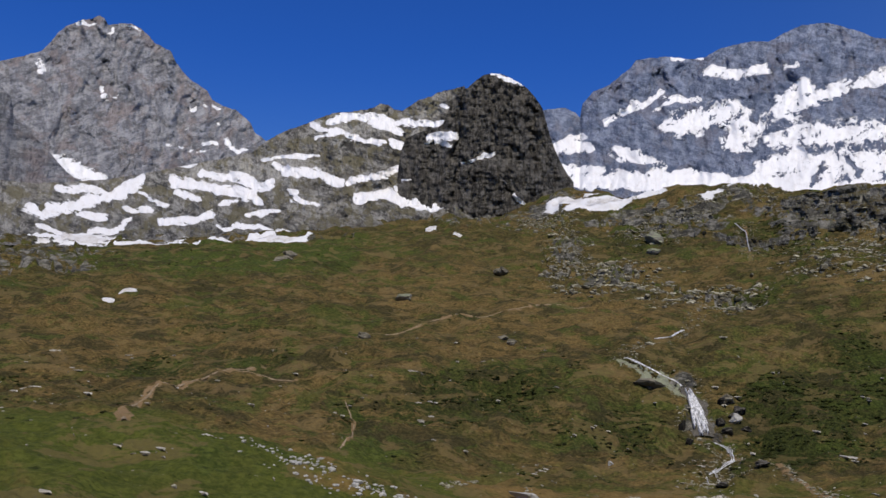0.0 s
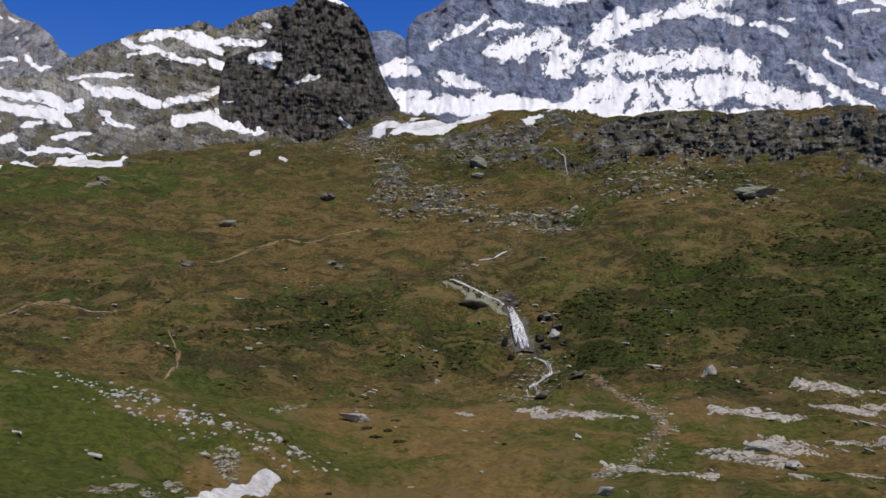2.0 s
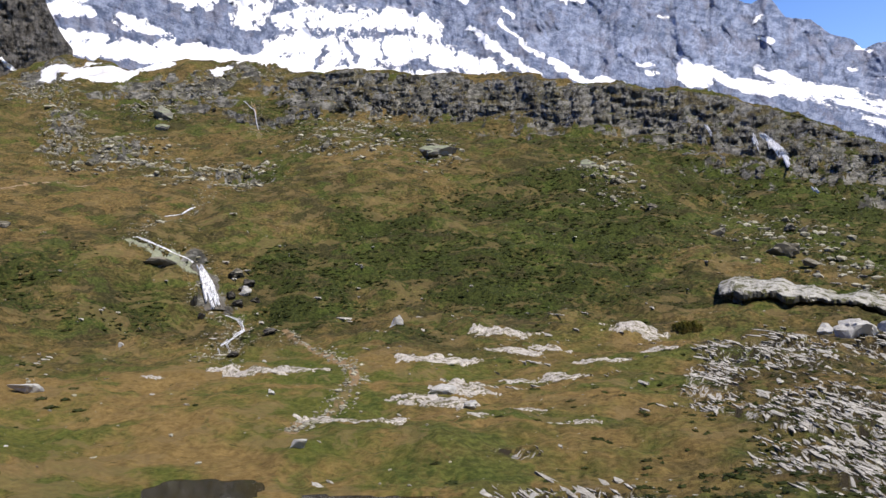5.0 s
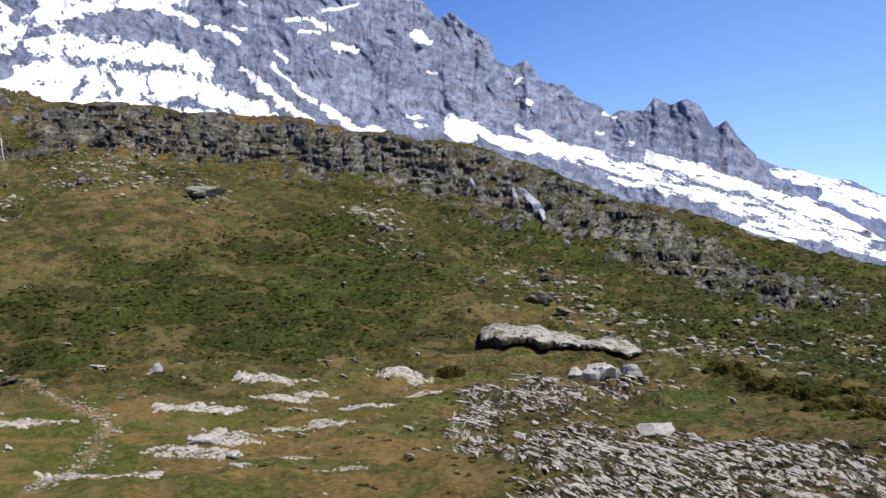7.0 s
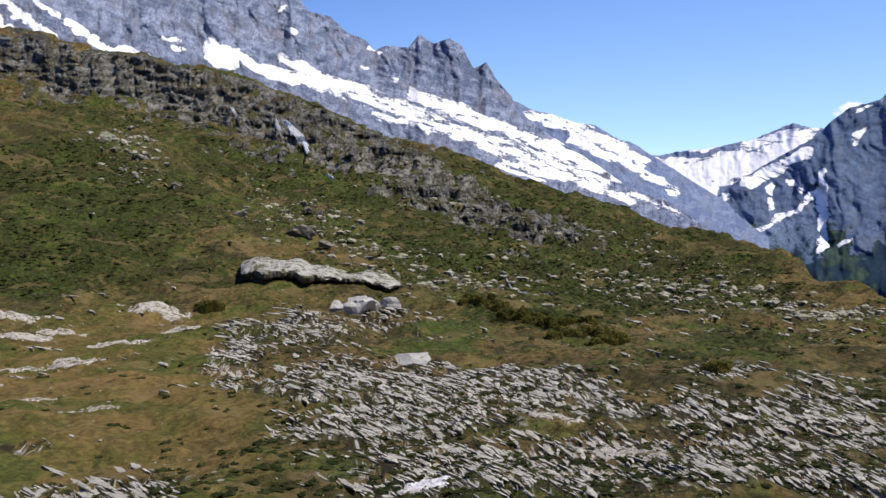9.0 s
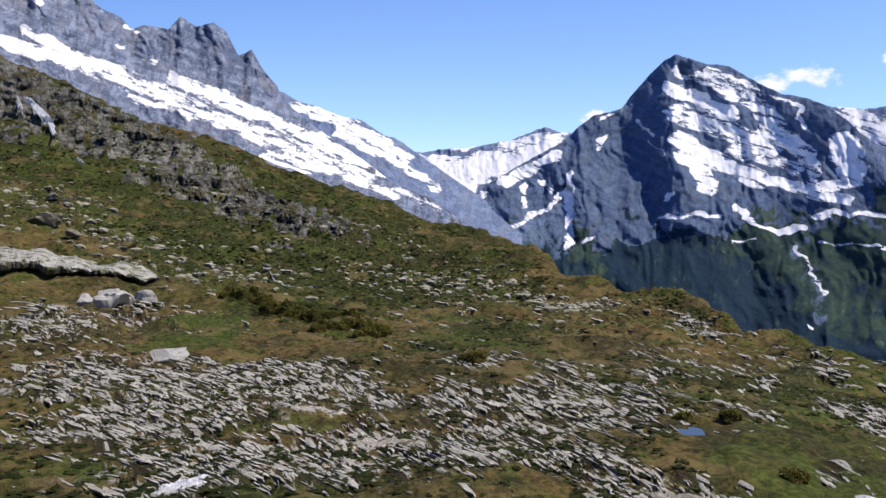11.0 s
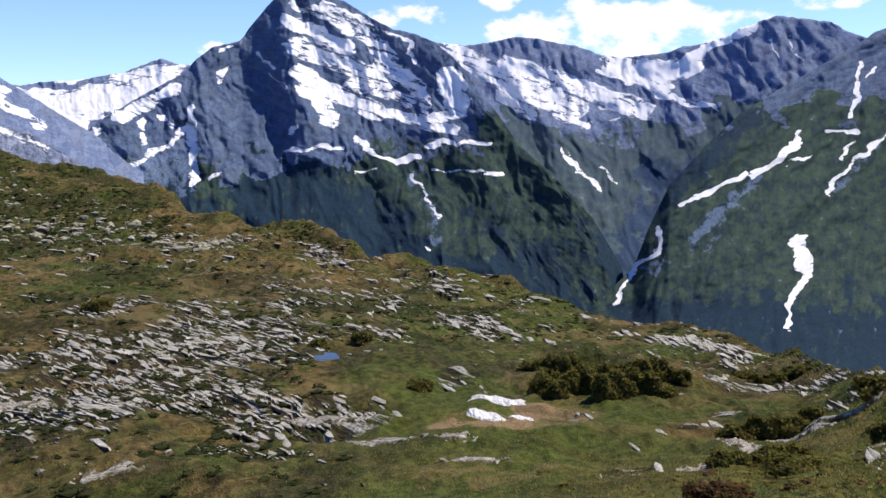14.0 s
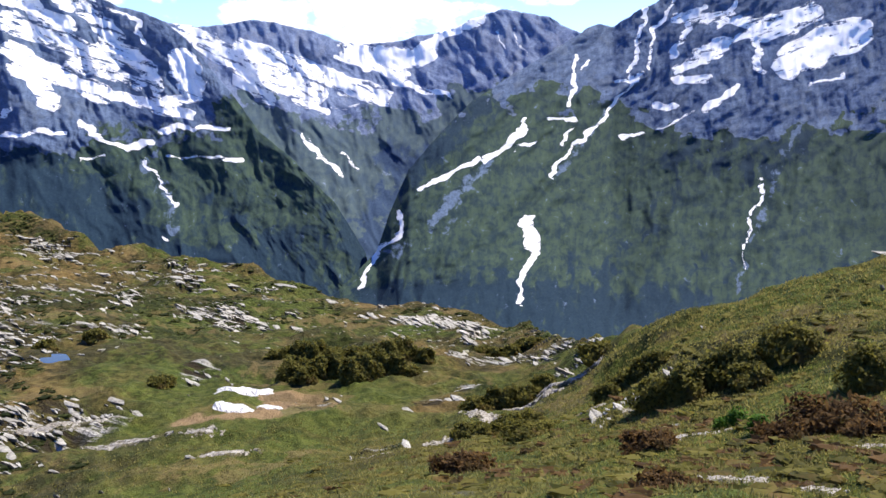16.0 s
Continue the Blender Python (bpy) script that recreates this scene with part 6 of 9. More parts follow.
SNOW_PASS = [  # bearing, height in degrees, to bearing, height, half width, strength
    (73.28, 3.34, 76.51, 3.42, 0.78, 1.2), (76.51, 3.42, 79, 3.89, 0.78, 1.2), (79, 3.89, 82.18, 4.66, 0.78, 1.2),
    (78.62, 4.95, 82.5, 5.71, 0.28, 0.7), (74.39, 2.11, 76.54, 2.34, 0.35, 1), (75.4, 4.74, 77.54, 5.04, 0.18, 0.6),
]
SNOW_SHOULDER = [  # bearing, height in degrees, to bearing, height, half width, strength
    (65.4, 7.12, 68.23, 6.19, 0.39, 0.75), (68.23, 6.19, 70.02, 5.37, 0.39, 0.75), (70.02, 5.37, 72.55, 4.03, 0.39, 0.75),
    (68.24, 5.49, 71.11, 4.28, 0.39, 0.7), (71.11, 4.28, 73.66, 2.7, 0.39, 0.7), (66.8, 7.01, 69.65, 6.07, 0.21, 0.6),
    (72.57, 3.32, 74.39, 2.11, 0.28, 0.7),
]
VEG_PYRAMID = [  # bearing, height of the meadow's edge, of the wood's edge
    (72.81, -0.45, -3.59), (83.32, -0.38, -2.89), (87.62, -0.35, -1.06), (92.26, -0.31, -1.02), (95.43, -0.1, -3.47), (98.18, 0.79, -5.17), (100.89, 1.15, -5.09), (104.14, 2.85, -5.32), (107.38, 0.83, -5.86), (108.99, -0.81, -4.46)
]
VEG_GLACIER = [  # bearing, height of the meadow's edge, of the wood's edge
    (96.06, 1.7, -3.8), (101.49, 2.21, -3.93), (104.97, 1.85, -5.42), (108.5, 1.3, -5.48), (112.06, 1.62, -2.29), (115.62, 2.99, -1.24), (122.58, 3.57, -1.28)
]
VEG_GREEN = [  # bearing, height of the meadow's edge, of the wood's edge
    (108.46, -1.19, -9.79), (113.84, 1.25, -9.84), (117.38, 3.32, -9.82), (120.52, 3.27, -9.95), (123.28, 2.53, -9.89), (125.98, 2.14, -9.97), (129.29, 1.07, -10.18), (132.48, 0.36, -10), (135.52, 0.64, -9.81), (137.49, 0.93, -9.67)
]
SNOW_SLOPE_A = [  # bearing, distance, half width, half depth, strength
    (-22, 465, 19, 38.9, 1), (-20.8, 506, 23.8, 33.2, 1), (-17.2, 486, 13, 18.6, 0.9), (-13.7, 450, 14.1, 9.3, 0.9), (-10.6, 453, 17.8, 12.7, 1),
]
SNOW_SLOPE_B = [  # bearing, distance, half width, half depth, strength
    (-18.7, 446, 17.5, 13.1, 0.8), (-22.9, 433, 6.8, 12.1, 0.9), (-24.8, 493, 23.2, 29.4, 0.9), (9.9, 502, 18.9, 12.9, 1.1), (8.3, 519, 13.9, 7.9, 1),
    (13.4, 498, 9.4, 5.3, 0.8), (16.8, 479, 15, 4.7, 0.7), (19.2, 463, 10.9, 3.5, 0.6),
]
SNOW_SLOPE = SNOW_SLOPE_A + SNOW_SLOPE_B
SNOW_FLECKS = [  # bearing, distance, half width, half depth, strength
    (-0.8, 467, 2.9, 6.2, 1.4), (-17.9, 380, 1.4, 3.9, 1.3), (-19.2, 287, 2.9, 1.7, 1.3), (0.9, 437, 2.2, 4, 1.2), (-20.3, 282, 1.8, 1.7, 1.2),
]
SNOW_STRIP_A = [  # bearing, distance, half width, half depth, strength
    (0.4, 72, 0.7, 0.4, 1.5), (0, 71, 0.7, 0.4, 1.5), (-0.4, 70, 0.8, 0.5, 1.5), (-0.8, 69, 0.8, 0.6, 1.5), (-1.3, 69, 0.8, 0.7, 1.5),
    (-1.7, 68, 0.9, 0.7, 1.5), (-2.2, 67, 0.9, 0.8, 1.5), (-2.6, 66, 1, 1, 1.5), (-3.1, 65, 1, 1.2, 1.5), (-3.5, 64, 1, 1.1, 1.5),
    (-4, 63, 0.9, 1.1, 1.5), (-4.4, 62, 0.8, 1, 1.5), (-1.6, 61, 0.6, 0.5, 1.5), (-2.4, 60, 0.7, 0.7, 1.5), (-3.1, 59, 0.7, 0.8, 1.5),
    (-3.8, 58, 0.8, 0.9, 1.5), (-4.6, 57, 0.9, 1.1, 1.5), (-5.2, 55, 0.9, 1.1, 1.5), (-5.8, 54, 0.9, 1.2, 1.5),
]
SNOW_STRIP_B = [  # bearing, distance, half width, half depth, strength
    (-6.5, 53, 0.9, 1.2, 1.5), (-7.1, 52, 0.9, 1.3, 1.5), (-7.8, 50, 0.9, 1.2, 1.5), (-8.5, 49, 0.9, 1.2, 1.5), (-9.2, 48, 0.9, 1.3, 1.5),
    (-9.8, 46, 0.9, 1.2, 1.5), (-10.2, 46, 0.9, 1.2, 1.5), (-10.6, 45, 0.9, 1.1, 1.5), (-10.9, 45, 0.8, 1.1, 1.5),
]
SNOW_STRIP = SNOW_STRIP_A + SNOW_STRIP_B
SNOW_HOLLOW = [  # bearing, distance, half width, half depth, strength
    (101.7, 60, 1.8, 1.3, 1.5), (101, 54, 1.2, 0.9, 1.5), (103.2, 55, 0.8, 0.6, 1.4),
]
SNOW_NEAR_SLABS = [  # bearing, distance, half width, half depth, strength
    (59, 55, 1.6, 1.6, 1.5),
]
POOLS = [  # bearing, distance, half width, half depth, strength
    (14.7, 66, 4.6, 4.9, 1), (12.5, 61, 2.3, 3.4, 1), (21.9, 61, 6.5, 2.5, 1), (28, 61, 1.9, 1.2, 1), (90.8, 73, 1.2, 1.6, 1),
]
SLABBY_A = [  # bearing, distance, half width, half depth, strength
    (59.7, 91, 14.9, 19.9, 1.1), (66.6, 81, 13.3, 18.5, 1), (51.2, 136, 9.4, 30.1, 0.8), (56.2, 151, 7.6, 21.1, 0.7), (73.1, 179, 18, 45.8, 0.25),
    (75.5, 79, 5.9, 11.6, 1), (56.2, 73, 7.4, 11.9, 1.3), (60.3, 61, 7.7, 7.4, 1.2), (79.5, 177, 17.8, 39.9, 0.3),
    (90.2, 126, 12.6, 24, 0.45), (83.2, 85, 13.3, 18.5, 1), (62, 79, 14.9, 14.9, 1.1), (72.4, 59, 11.1, 7.3, 1), (88.7, 57, 5, 4.4, 0.8),
    (52.6, 93, 8.8, 19.9, 1), (59.4, 81, 10.1, 12.2, 0.9), (47, 116, 4.4, 28.4, 1), (51.3, 145, 6.4, 16.2, 0.8),
]
SLABBY_B = [  # bearing, distance, half width, half depth, strength
    (67.4, 92, 8.6, 12.2, 0.9), (56.6, 85, 12.8, 9.5, 0.9), (53.4, 73, 7.8, 7.7, 0.9), (63.3, 78, 9.8, 9.8, 0.9), (70.4, 67, 8.4, 9.3, 1),
    (77.6, 74, 8.4, 11.6, 1), (83.1, 61, 5.7, 4.6, 0.9), (82.9, 90, 5.6, 16.9, 1), (77.5, 102, 7, 9.4, 0.9), (63.3, 96, 7.8, 7.2, 0.7),
    (51.8, 125, 7, 15.3, 0.8), (88.1, 106, 4, 6.8, 0.8), (94.2, 88, 7.8, 4, 0.6), (58.3, 58, 7.3, 4.1, 0.6), (72.3, 55, 8.3, 3.2, 0.5),
    (97.9, 146, 10.1, 12.8, 0.5), (91.1, 188, 7.1, 16.7, 0.8), (90.6, 193, 6.1, 19.6, 0.9), (89.9, 109, 5.5, 7.9, 0.7),
]
SLABBY_C = [  # bearing, distance, half width, half depth, strength
    (98.4, 137, 3.4, 7.4, 1), (100.5, 102, 3.8, 10.3, 1), (95.1, 113, 2.8, 5.4, 1), (94.4, 83, 4.2, 4.5, 0.7), (99, 66, 2.5, 3.6, 0.8),
    (81.3, 69, 6.1, 11.7, 0.9), (88.6, 55, 6.2, 3.5, 1), (85.1, 48, 4.2, 2.6, 0.7), (114.9, 95, 4.2, 6.5, 0.9), (117, 76, 3.8, 2.7, 0.6),
    (106, 55, 3.8, 2, 0.6), (113.6, 52, 2.3, 2, 0.6), (125.7, 29.8, 1.1, 1.5, 0.5), (99.1, 103, 3.9, 6.7, 1), (114.4, 97, 4.3, 6.4, 0.9),
    (117.3, 74, 5.1, 3.5, 0.75), (121.7, 69, 2.6, 3.4, 0.7), (122.1, 37.5, 1.4, 1.9, 0.6), (129.9, 23.9, 0.9, 1.4, 0.65),
]
SLABBY_D = [  # bearing, distance, half width, half depth, strength
    (115.8, 56, 1.8, 1.6, 0.6), (122.4, 52, 1.6, 1.7, 0.5), (136.3, 14.3, 1.2, 0.5, 0.6), (109.1, 37.8, 2.8, 1.7, 0.7), (126, 30.7, 1.2, 1.1, 0.8),
    (136.6, 35.3, 2, 1.4, 0.3), (-15.2, 85, 6.4, 3.9, 0.36), (-9.2, 78, 5.9, 1.8, 0.36), (-12.9, 72, 4.5, 1.9, 0.34), (-1.6, 81, 2.5, 2.9, 0.55),
    (-4.3, 81, 2.5, 1.6, 0.5), (38.6, 60, 5.7, 4, 0.9), (34.8, 73, 2.8, 1.5, 0.7), (27, 55, 5.5, 1.2, 0.5),
]
SLABBY = SLABBY_A + SLABBY_B + SLABBY_C + SLABBY_D
BOULDERS_A = [  # bearing, distance, width, height
    (-2.43, 285.7, 5.38, 2.69), (13.41, 418.8, 9.99, 6.31), (13.23, 397.3, 6.98, 3.24), (-5, 237.7, 3.28, 1.79), (4.47, 230, 2.89, 1.73),
    (-9.63, 374.9, 7.06, 3.29), (-9.98, 371.8, 10.27, 2.8), (58.32, 108.3, 4.49, 2.45), (47.43, 247, 4.03, 2.48), (51.43, 259.3, 3.91, 2.28),
    (52.28, 253.2, 3.18, 1.75), (39.77, 292, 6.23, 3.3), (41.34, 274.1, 5.85, 2.06), (51.16, 222.9, 8.39, 3.64), (30.48, 304.7, 15.3, 3.44),
    (27.33, 170.5, 3, 2.57), (43.67, 258.7, 3.9, 1.95), (54.78, 158.2, 5.96, 3.97), (56.85, 169.4, 4.68, 2.76), (53.21, 165.7, 3.54, 2.7),
    (55.64, 161.2, 3.04, 2.02), (60.93, 205, 3.35, 2.32), (52.74, 216.7, 4.9, 1.9), (20.99, 75.5, 1.7, 1.23),
]
BOULDERS_B = [  # bearing, distance, width, height
    (5.37, 111, 3.9, 1.53), (30.31, 101.3, 3.81, 0.95), (31.82, 92.9, 2.1, 0.93), (3.87, 355.1, 7.58, 3.12), (-4.79, 237.7, 3.88, 1.79),
    (3.98, 231.8, 3.2, 1.75), (30.23, 310.9, 11.71, 2.73), (19.42, 103, 0.91, 0.65), (10.65, 160, 1.2, 1), (13.06, 203, 7.64, 2.04),
    (17.47, 202.3, 3.81, 2.29), (17.96, 196.6, 2.96, 1.97),
]
BOULDERS = BOULDERS_A + BOULDERS_B
FALL_ROCKS = [  # bearing, distance, width, height
    (17.38, 202.1, 4.31, 2.79), (18.19, 199.9, 3.76, 2.26), (17.12, 195.8, 2.7, 2.95), (17.57, 191.9, 3.61, 2.17), (19.38, 171.2, 3.87, 1.5),
    (17.26, 145.3, 3.28, 1.28), (14.91, 192.4, 1.93, 3.38), (15.33, 186.8, 2.11, 2.11), (18.53, 194.9, 3.18, 1.71), (17.83, 198, 2.49, 1.99),
]
PAVEMENTS_A = [  # bearing, distance, width, depth seen
    (13.4, 208.2, 9.15, 1.83), (14.65, 205.2, 5.15, 1.8), (11.79, 212, 5.32, 1.33), (29.7, 127.9, 11.24, 1.93), (31.55, 103.2, 7.12, 1.94),
    (29.72, 96.7, 10.31, 0.97), (37.75, 115.4, 6.52, 0.58), (42.37, 156.9, 10.83, 1.58), (43.79, 140.9, 6.19, 2.3), (34.27, 156.6, 10.81, 1.38),
    (40.22, 129.5, 7.31, 1.14), (34.96, 115.1, 4.33, 0.72), (35.48, 93.3, 3.75, 0.59), (20.74, 117.5, 8.11, 0.88), (23.95, 90.1, 9.61, 0.9),
    (37.05, 140.3, 6.16, 0.88), (32.23, 87.1, 3.28, 0.44), (18.18, 118.7, 11.17, 0.89), (12.41, 120.8, 3.03, 0.76), (25.99, 86.7, 5.99, 0.87),
    (22.09, 89.8, 3.38, 0.79), (31.83, 112.3, 5.64, 0.7), (34.95, 135.9, 7.68, 1.19), (39.19, 86.7, 3.27, 0.44),
]
PAVEMENTS_B = [  # bearing, distance, width, depth seen
    (77.27, 45.8, 2.88, 0.81), (98.95, 46.6, 2.05, 0.35), (122.4, 46.9, 3.54, 0.41), (119.86, 46.4, 3.49, 0.41), (116.91, 44.9, 2.26, 0.28),
    (122.78, 33.9, 2.34, 0.51), (126.37, 29, 1.45, 0.29), (130.58, 21.7, 1.49, 0.35), (114.31, 37.2, 1.63, 0.33), (110.22, 36.3, 0.91, 0.23),
    (132.7, 14, 1.14, 0.12), (137.61, 13.6, 0.86, 0.14), (140.01, 16.6, 0.83, 0.25), (136.56, 18.4, 0.81, 0.12), (100.46, 41.9, 3.16, 0.37),
    (94.41, 48.6, 4.27, 0.37), (90.64, 54.8, 5.51, 0.41), (71.88, 64.4, 4.85, 0.89), (70.11, 59.3, 3.72, 0.6), (67.19, 72.7, 4.11, 0.64),
]
PAVEMENTS = PAVEMENTS_A + PAVEMENTS_B
SHRUBS_A = [  # bearing, distance, width, height
    (130.69, 27.9, 3.32, 1.92), (126.69, 35.6, 2.68, 1.34), (118.94, 48.5, 4.56, 1.64), (118.02, 36.5, 3.43, 0.92), (120.23, 32.5, 2.45, 0.69),
    (138.59, 18.9, 2.26, 0.76), (136.06, 28.4, 2.14, 1.25), (140.15, 23.3, 1.32, 1.32), (124.54, 47.2, 2.37, 1.01), (133.85, 27.2, 1.53, 0.68),
    (108.47, 62.2, 9.37, 2.5), (111.41, 68.6, 5.59, 2.15), (105.61, 70.9, 5.34, 1.78), (118.75, 80.6, 5.57, 1.21), (127.82, 19.8, 1.37, 0.42),
    (136.24, 18.4, 1.39, 0.28), (93.09, 83.1, 2.09, 1.04), (90.28, 81, 2.03, 1.12), (96.88, 62.9, 1.58, 0.71), (140.28, 18, 0.9, 0.38),
    (115.78, 24.5, 2, 0.61), (128.92, 12.6, 1.19, 0.27), (106.7, 65.8, 5.37, 2.48), (76.91, 102.3, 2.57, 1.16),
]
SHRUBS_B = [  # bearing, distance, width, height
    (96.45, 62.1, 1.56, 0.78), (69.21, 136.4, 11.13, 2.23), (66.01, 148.4, 8.38, 2.05), (70.65, 130.7, 4.92, 1.8), (77.18, 101.3, 2.54, 1.4),
    (66.01, 147.4, 12.03, 2.78), (62.85, 168.4, 9.51, 2.11), (68.45, 146.8, 7.37, 2.03), (45.58, 158.9, 3.99, 2.19),
]
SHRUBS = SHRUBS_A + SHRUBS_B
LEAFY = [  # bearing, distance, width, height
    (133, 22, 0.61, 0.55), (134.27, 20.4, 0.46, 0.44), (132.1, 22.6, 0.34, 0.28),
]
FALL = [  # bearing, distance
    (14.86, 207.4), (15.41, 204.3), (15.73, 200.3), (15.92, 195.8), (16.3, 189.1),
]
FALL_LINE = [(15.2, -0.54), (15.5, -1.1), (15.71, -1.67), (16.0, -2.57), (16.29, -3.48)]  # bearing, height in degrees, as in the next lines
SLIDE = [(10.61, 1.24), (11.2, 1.18), (11.72, 1.23), (12.46, 0.92), (13.65, 0.28), (14.54, -0.08), (15.2, -0.54)]
UPPER_RUN = [(12.93, 2.38), (14.28, 2.57), (15.03, 2.97), (15.57, 3.59)]
LOWER_RUN = [(16.4, -3.56), (17.63, -4.09), (17.77, -4.69), (17.01, -5.21), (16.4, -5.65), (16.17, -6.31)]
SIDE_RUN = [(16.78, -5.43), (17.15, -6.25)]
CLIFF_RUN = [(49.94, 6.64), (50.54, 6.09), (51.0, 5.62), (51.35, 5.08), (51.7, 4.18)]
CLIFF_SIDE = [(49.48, 6.65), (49.72, 6.07), (49.93, 5.43)]
CLIFF_MID = [(50.23, 6.53), (50.45, 6.0), (50.64, 5.3)]
CLIFF_LEFT = [(46.75, 7.47), (47.07, 6.93), (47.35, 6.32)]
CLIFF_LOW = [(52.82, 3.27), (53.16, 2.8)]
STONE_STRING = [(-10.42, -4.78), (-8.23, -5.62), (-6.35, -6.66), (-4.79, -7.07), (-3.0, -7.5), (-0.78, -8.58), (1.73, -9.37)]
STONE_LUMPS = [(-9.5, -11.16), (-8.38, -10.98), (-6.87, -11.53), (-5.49, -11.05), (-2.45, -9.53), (-2.47, -10.4), (1.15, -6.75), (0.52, -6.94), (2.21, -6.69), (5.44, -7.37)]
RIVULET = [  # bearing, distance
    (63.72, 223.3), (64.5, 210.1), (65.44, 201.1),
]
HIGH_RILL = [  # bearing, distance
    (18.14, 436.9), (18.79, 421.6), (19.03, 390.6),
]
SCREE = [  # bearing, distance, half width, half depth, strength
    (7.8, 396, 11.2, 81.8, 1), (11.1, 337, 21.2, 41.7, 0.9), (16.4, 292, 20.2, 27.6, 0.9), (12.9, 443, 16.7, 32.9, 0.7), (6.4, 484, 18.2, 33.2, 0.9),
    (17.1, 461, 34.7, 7.6, 0.8), (24.5, 333, 27.2, 41.9, 0.5), (2, 521, 19.6, 23.4, 0.7), (17.8, 474, 32.7, 10.8, 0.6), (30.1, 306, 11.5, 26.6, 0.6),
    (40.8, 288, 12.6, 32.6, 0.5), (50.7, 254, 19.1, 25.6, 0.28), (56.4, 215, 21.6, 23.5, 0.24), (61.1, 205, 15.4, 26.3, 0.24),
    (24.9, 378, 28.4, 45.5, 0.5), (74.2, 244, 30.6, 45.6, 0.2), (82.8, 205, 15.4, 27.5, 0.2), (69.8, 306, 26.9, 39.6, 0.12),
    (63.2, 216, 27.1, 31.2, 0.12),
]
# ---- the lie of the land ----
def grid_noise(x, y, seed=0):
    """Smooth lattice noise, about -1 to 1, for arrays of any shape."""
    xi, yi = np.floor(x), np.floor(y)
    fx, fy = x - xi, y - yi
    xi, yi = xi.astype(np.int64), yi.astype(np.int64)

    def corner(i, j):
        h = (i * 374761393 + j * 668265263 + seed * 974634777) & 0x7FFFFFFF
        h = ((h ^ (h >> 13)) * 1274126177) & 0x7FFFFFFF
        a = (h ^ (h >> 16)) / 2147483647.0 * 6.2831853 * 8
        return np.cos(a), np.sin(a)

    ux, uy = fx * fx * fx * (fx * (fx * 6 - 15) + 10), fy * fy * fy * (fy * (fy * 6 - 15) + 10)
    tot = 0
    for i, wx in ((0, 1 - ux), (1, ux)):
        for j, wy in ((0, 1 - uy), (1, uy)):
            gx, gy = corner(xi + i, yi + j)
            tot = tot + wx * wy * (gx * (fx - i) + gy * (fy - j))
    return tot * 1.5


def fbm(x, y, octaves=4, seed=0, gain=0.5):
    tot, amp = 0, 1.0
    for k in range(octaves):
        tot = tot + amp * grid_noise(x * 2.03 ** k + 17.3 * k, y * 2.03 ** k - 9.1 * k, seed + k)
        amp *= gain
    return tot


def ridged(x, y, octaves=4, seed=0, gain=0.55):
    """Sharp crests between rounded hollows, 0 to about 1.8."""
    tot, amp = 0, 1.0
    for k in range(octaves):
        tot = tot + amp * (1 - np.abs(grid_noise(x * 2.07 ** k + 5.7 * k, y * 2.07 ** k + 3.3 * k, seed + k)) * 1.6)
        amp *= gain
    return tot


def step(v, lo, hi):
    t = np.clip((v - lo) / (hi - lo), 0, 1)
    return t * t * (3 - 2 * t)


FINE = np.arange(-34, 326, 0.05)


def line_at(rows, blur, bearing):
    """Distance and height of a break line at any bearing, gently rounded."""
    a = np.array(rows, float)
    a = np.vstack([a[-1] - (360, 0, 0), a, a[0] + (360, 0, 0)])
    k = np.exp(-0.5 * (np.arange(-60, 61) * 0.05 / max(blur, 0.02)) ** 2)
    k /= k.sum()
    got = []
    for c in (1, 2):
        v = np.interp(FINE, a[:, 0], a[:, c])
        v = np.convolve(np.r_[v[-60:], v, v[:60]], k, "valid")
        got.append(np.interp(bearing, FINE, v, period=360))
    return got


CREST = CREST_WEST + CREST_EAST + CREST_SOUTH
BLURS = [1.2, 1.2, 1.2, 1.2, 1.2, 1.2, 1.0, 0.8, 0.2]


def ground_knots(bearing):
    """Break lines from the viewer's feet out to the horizon, at these bearings: distances, heights."""
    one = np.ones_like(bearing)
    d, z = [0.0 * one, 4.0 * one], [0.0 * one, -0.9 * one]
    for rows, blur in zip((RIM, SLOPE_BELOW, NEAR_FLAT, MID_FLAT, FOOT, LOWER_SLOPE, MID_SLOPE, UPPER_SLOPE, CREST), BLURS):
        dd, zz = line_at(rows, blur, bearing)
        d.append(dd), z.append(zz)
    valley = step(bearing, 72, 92) * (1 - step(bearing, 150, 175))
    cd, cz = d[-1], z[-1]
    d.append(cd * 1.10), z.append(cz - cd * (0.03 + 0.05 * valley))
    d.append(cd * 1.25 + 20), z.append(cz - cd * (0.06 + 0.16 * valley) - 22 * valley)
    d.append(np.maximum(cd * 2.2, 700)), z.append(cz * (1 - valley) - 60 - 280 * valley)
    d.append(2300 * one), z.append(-120 - 430 * valley)
    d.append(4930 * one), z.append(-560 * one)
    return np.array(d), np.array(z)


ROWS = [3, 8, 18, 34, 36, 36, 36, 44, 44, 44, 6, 5, 6, 6, 5]


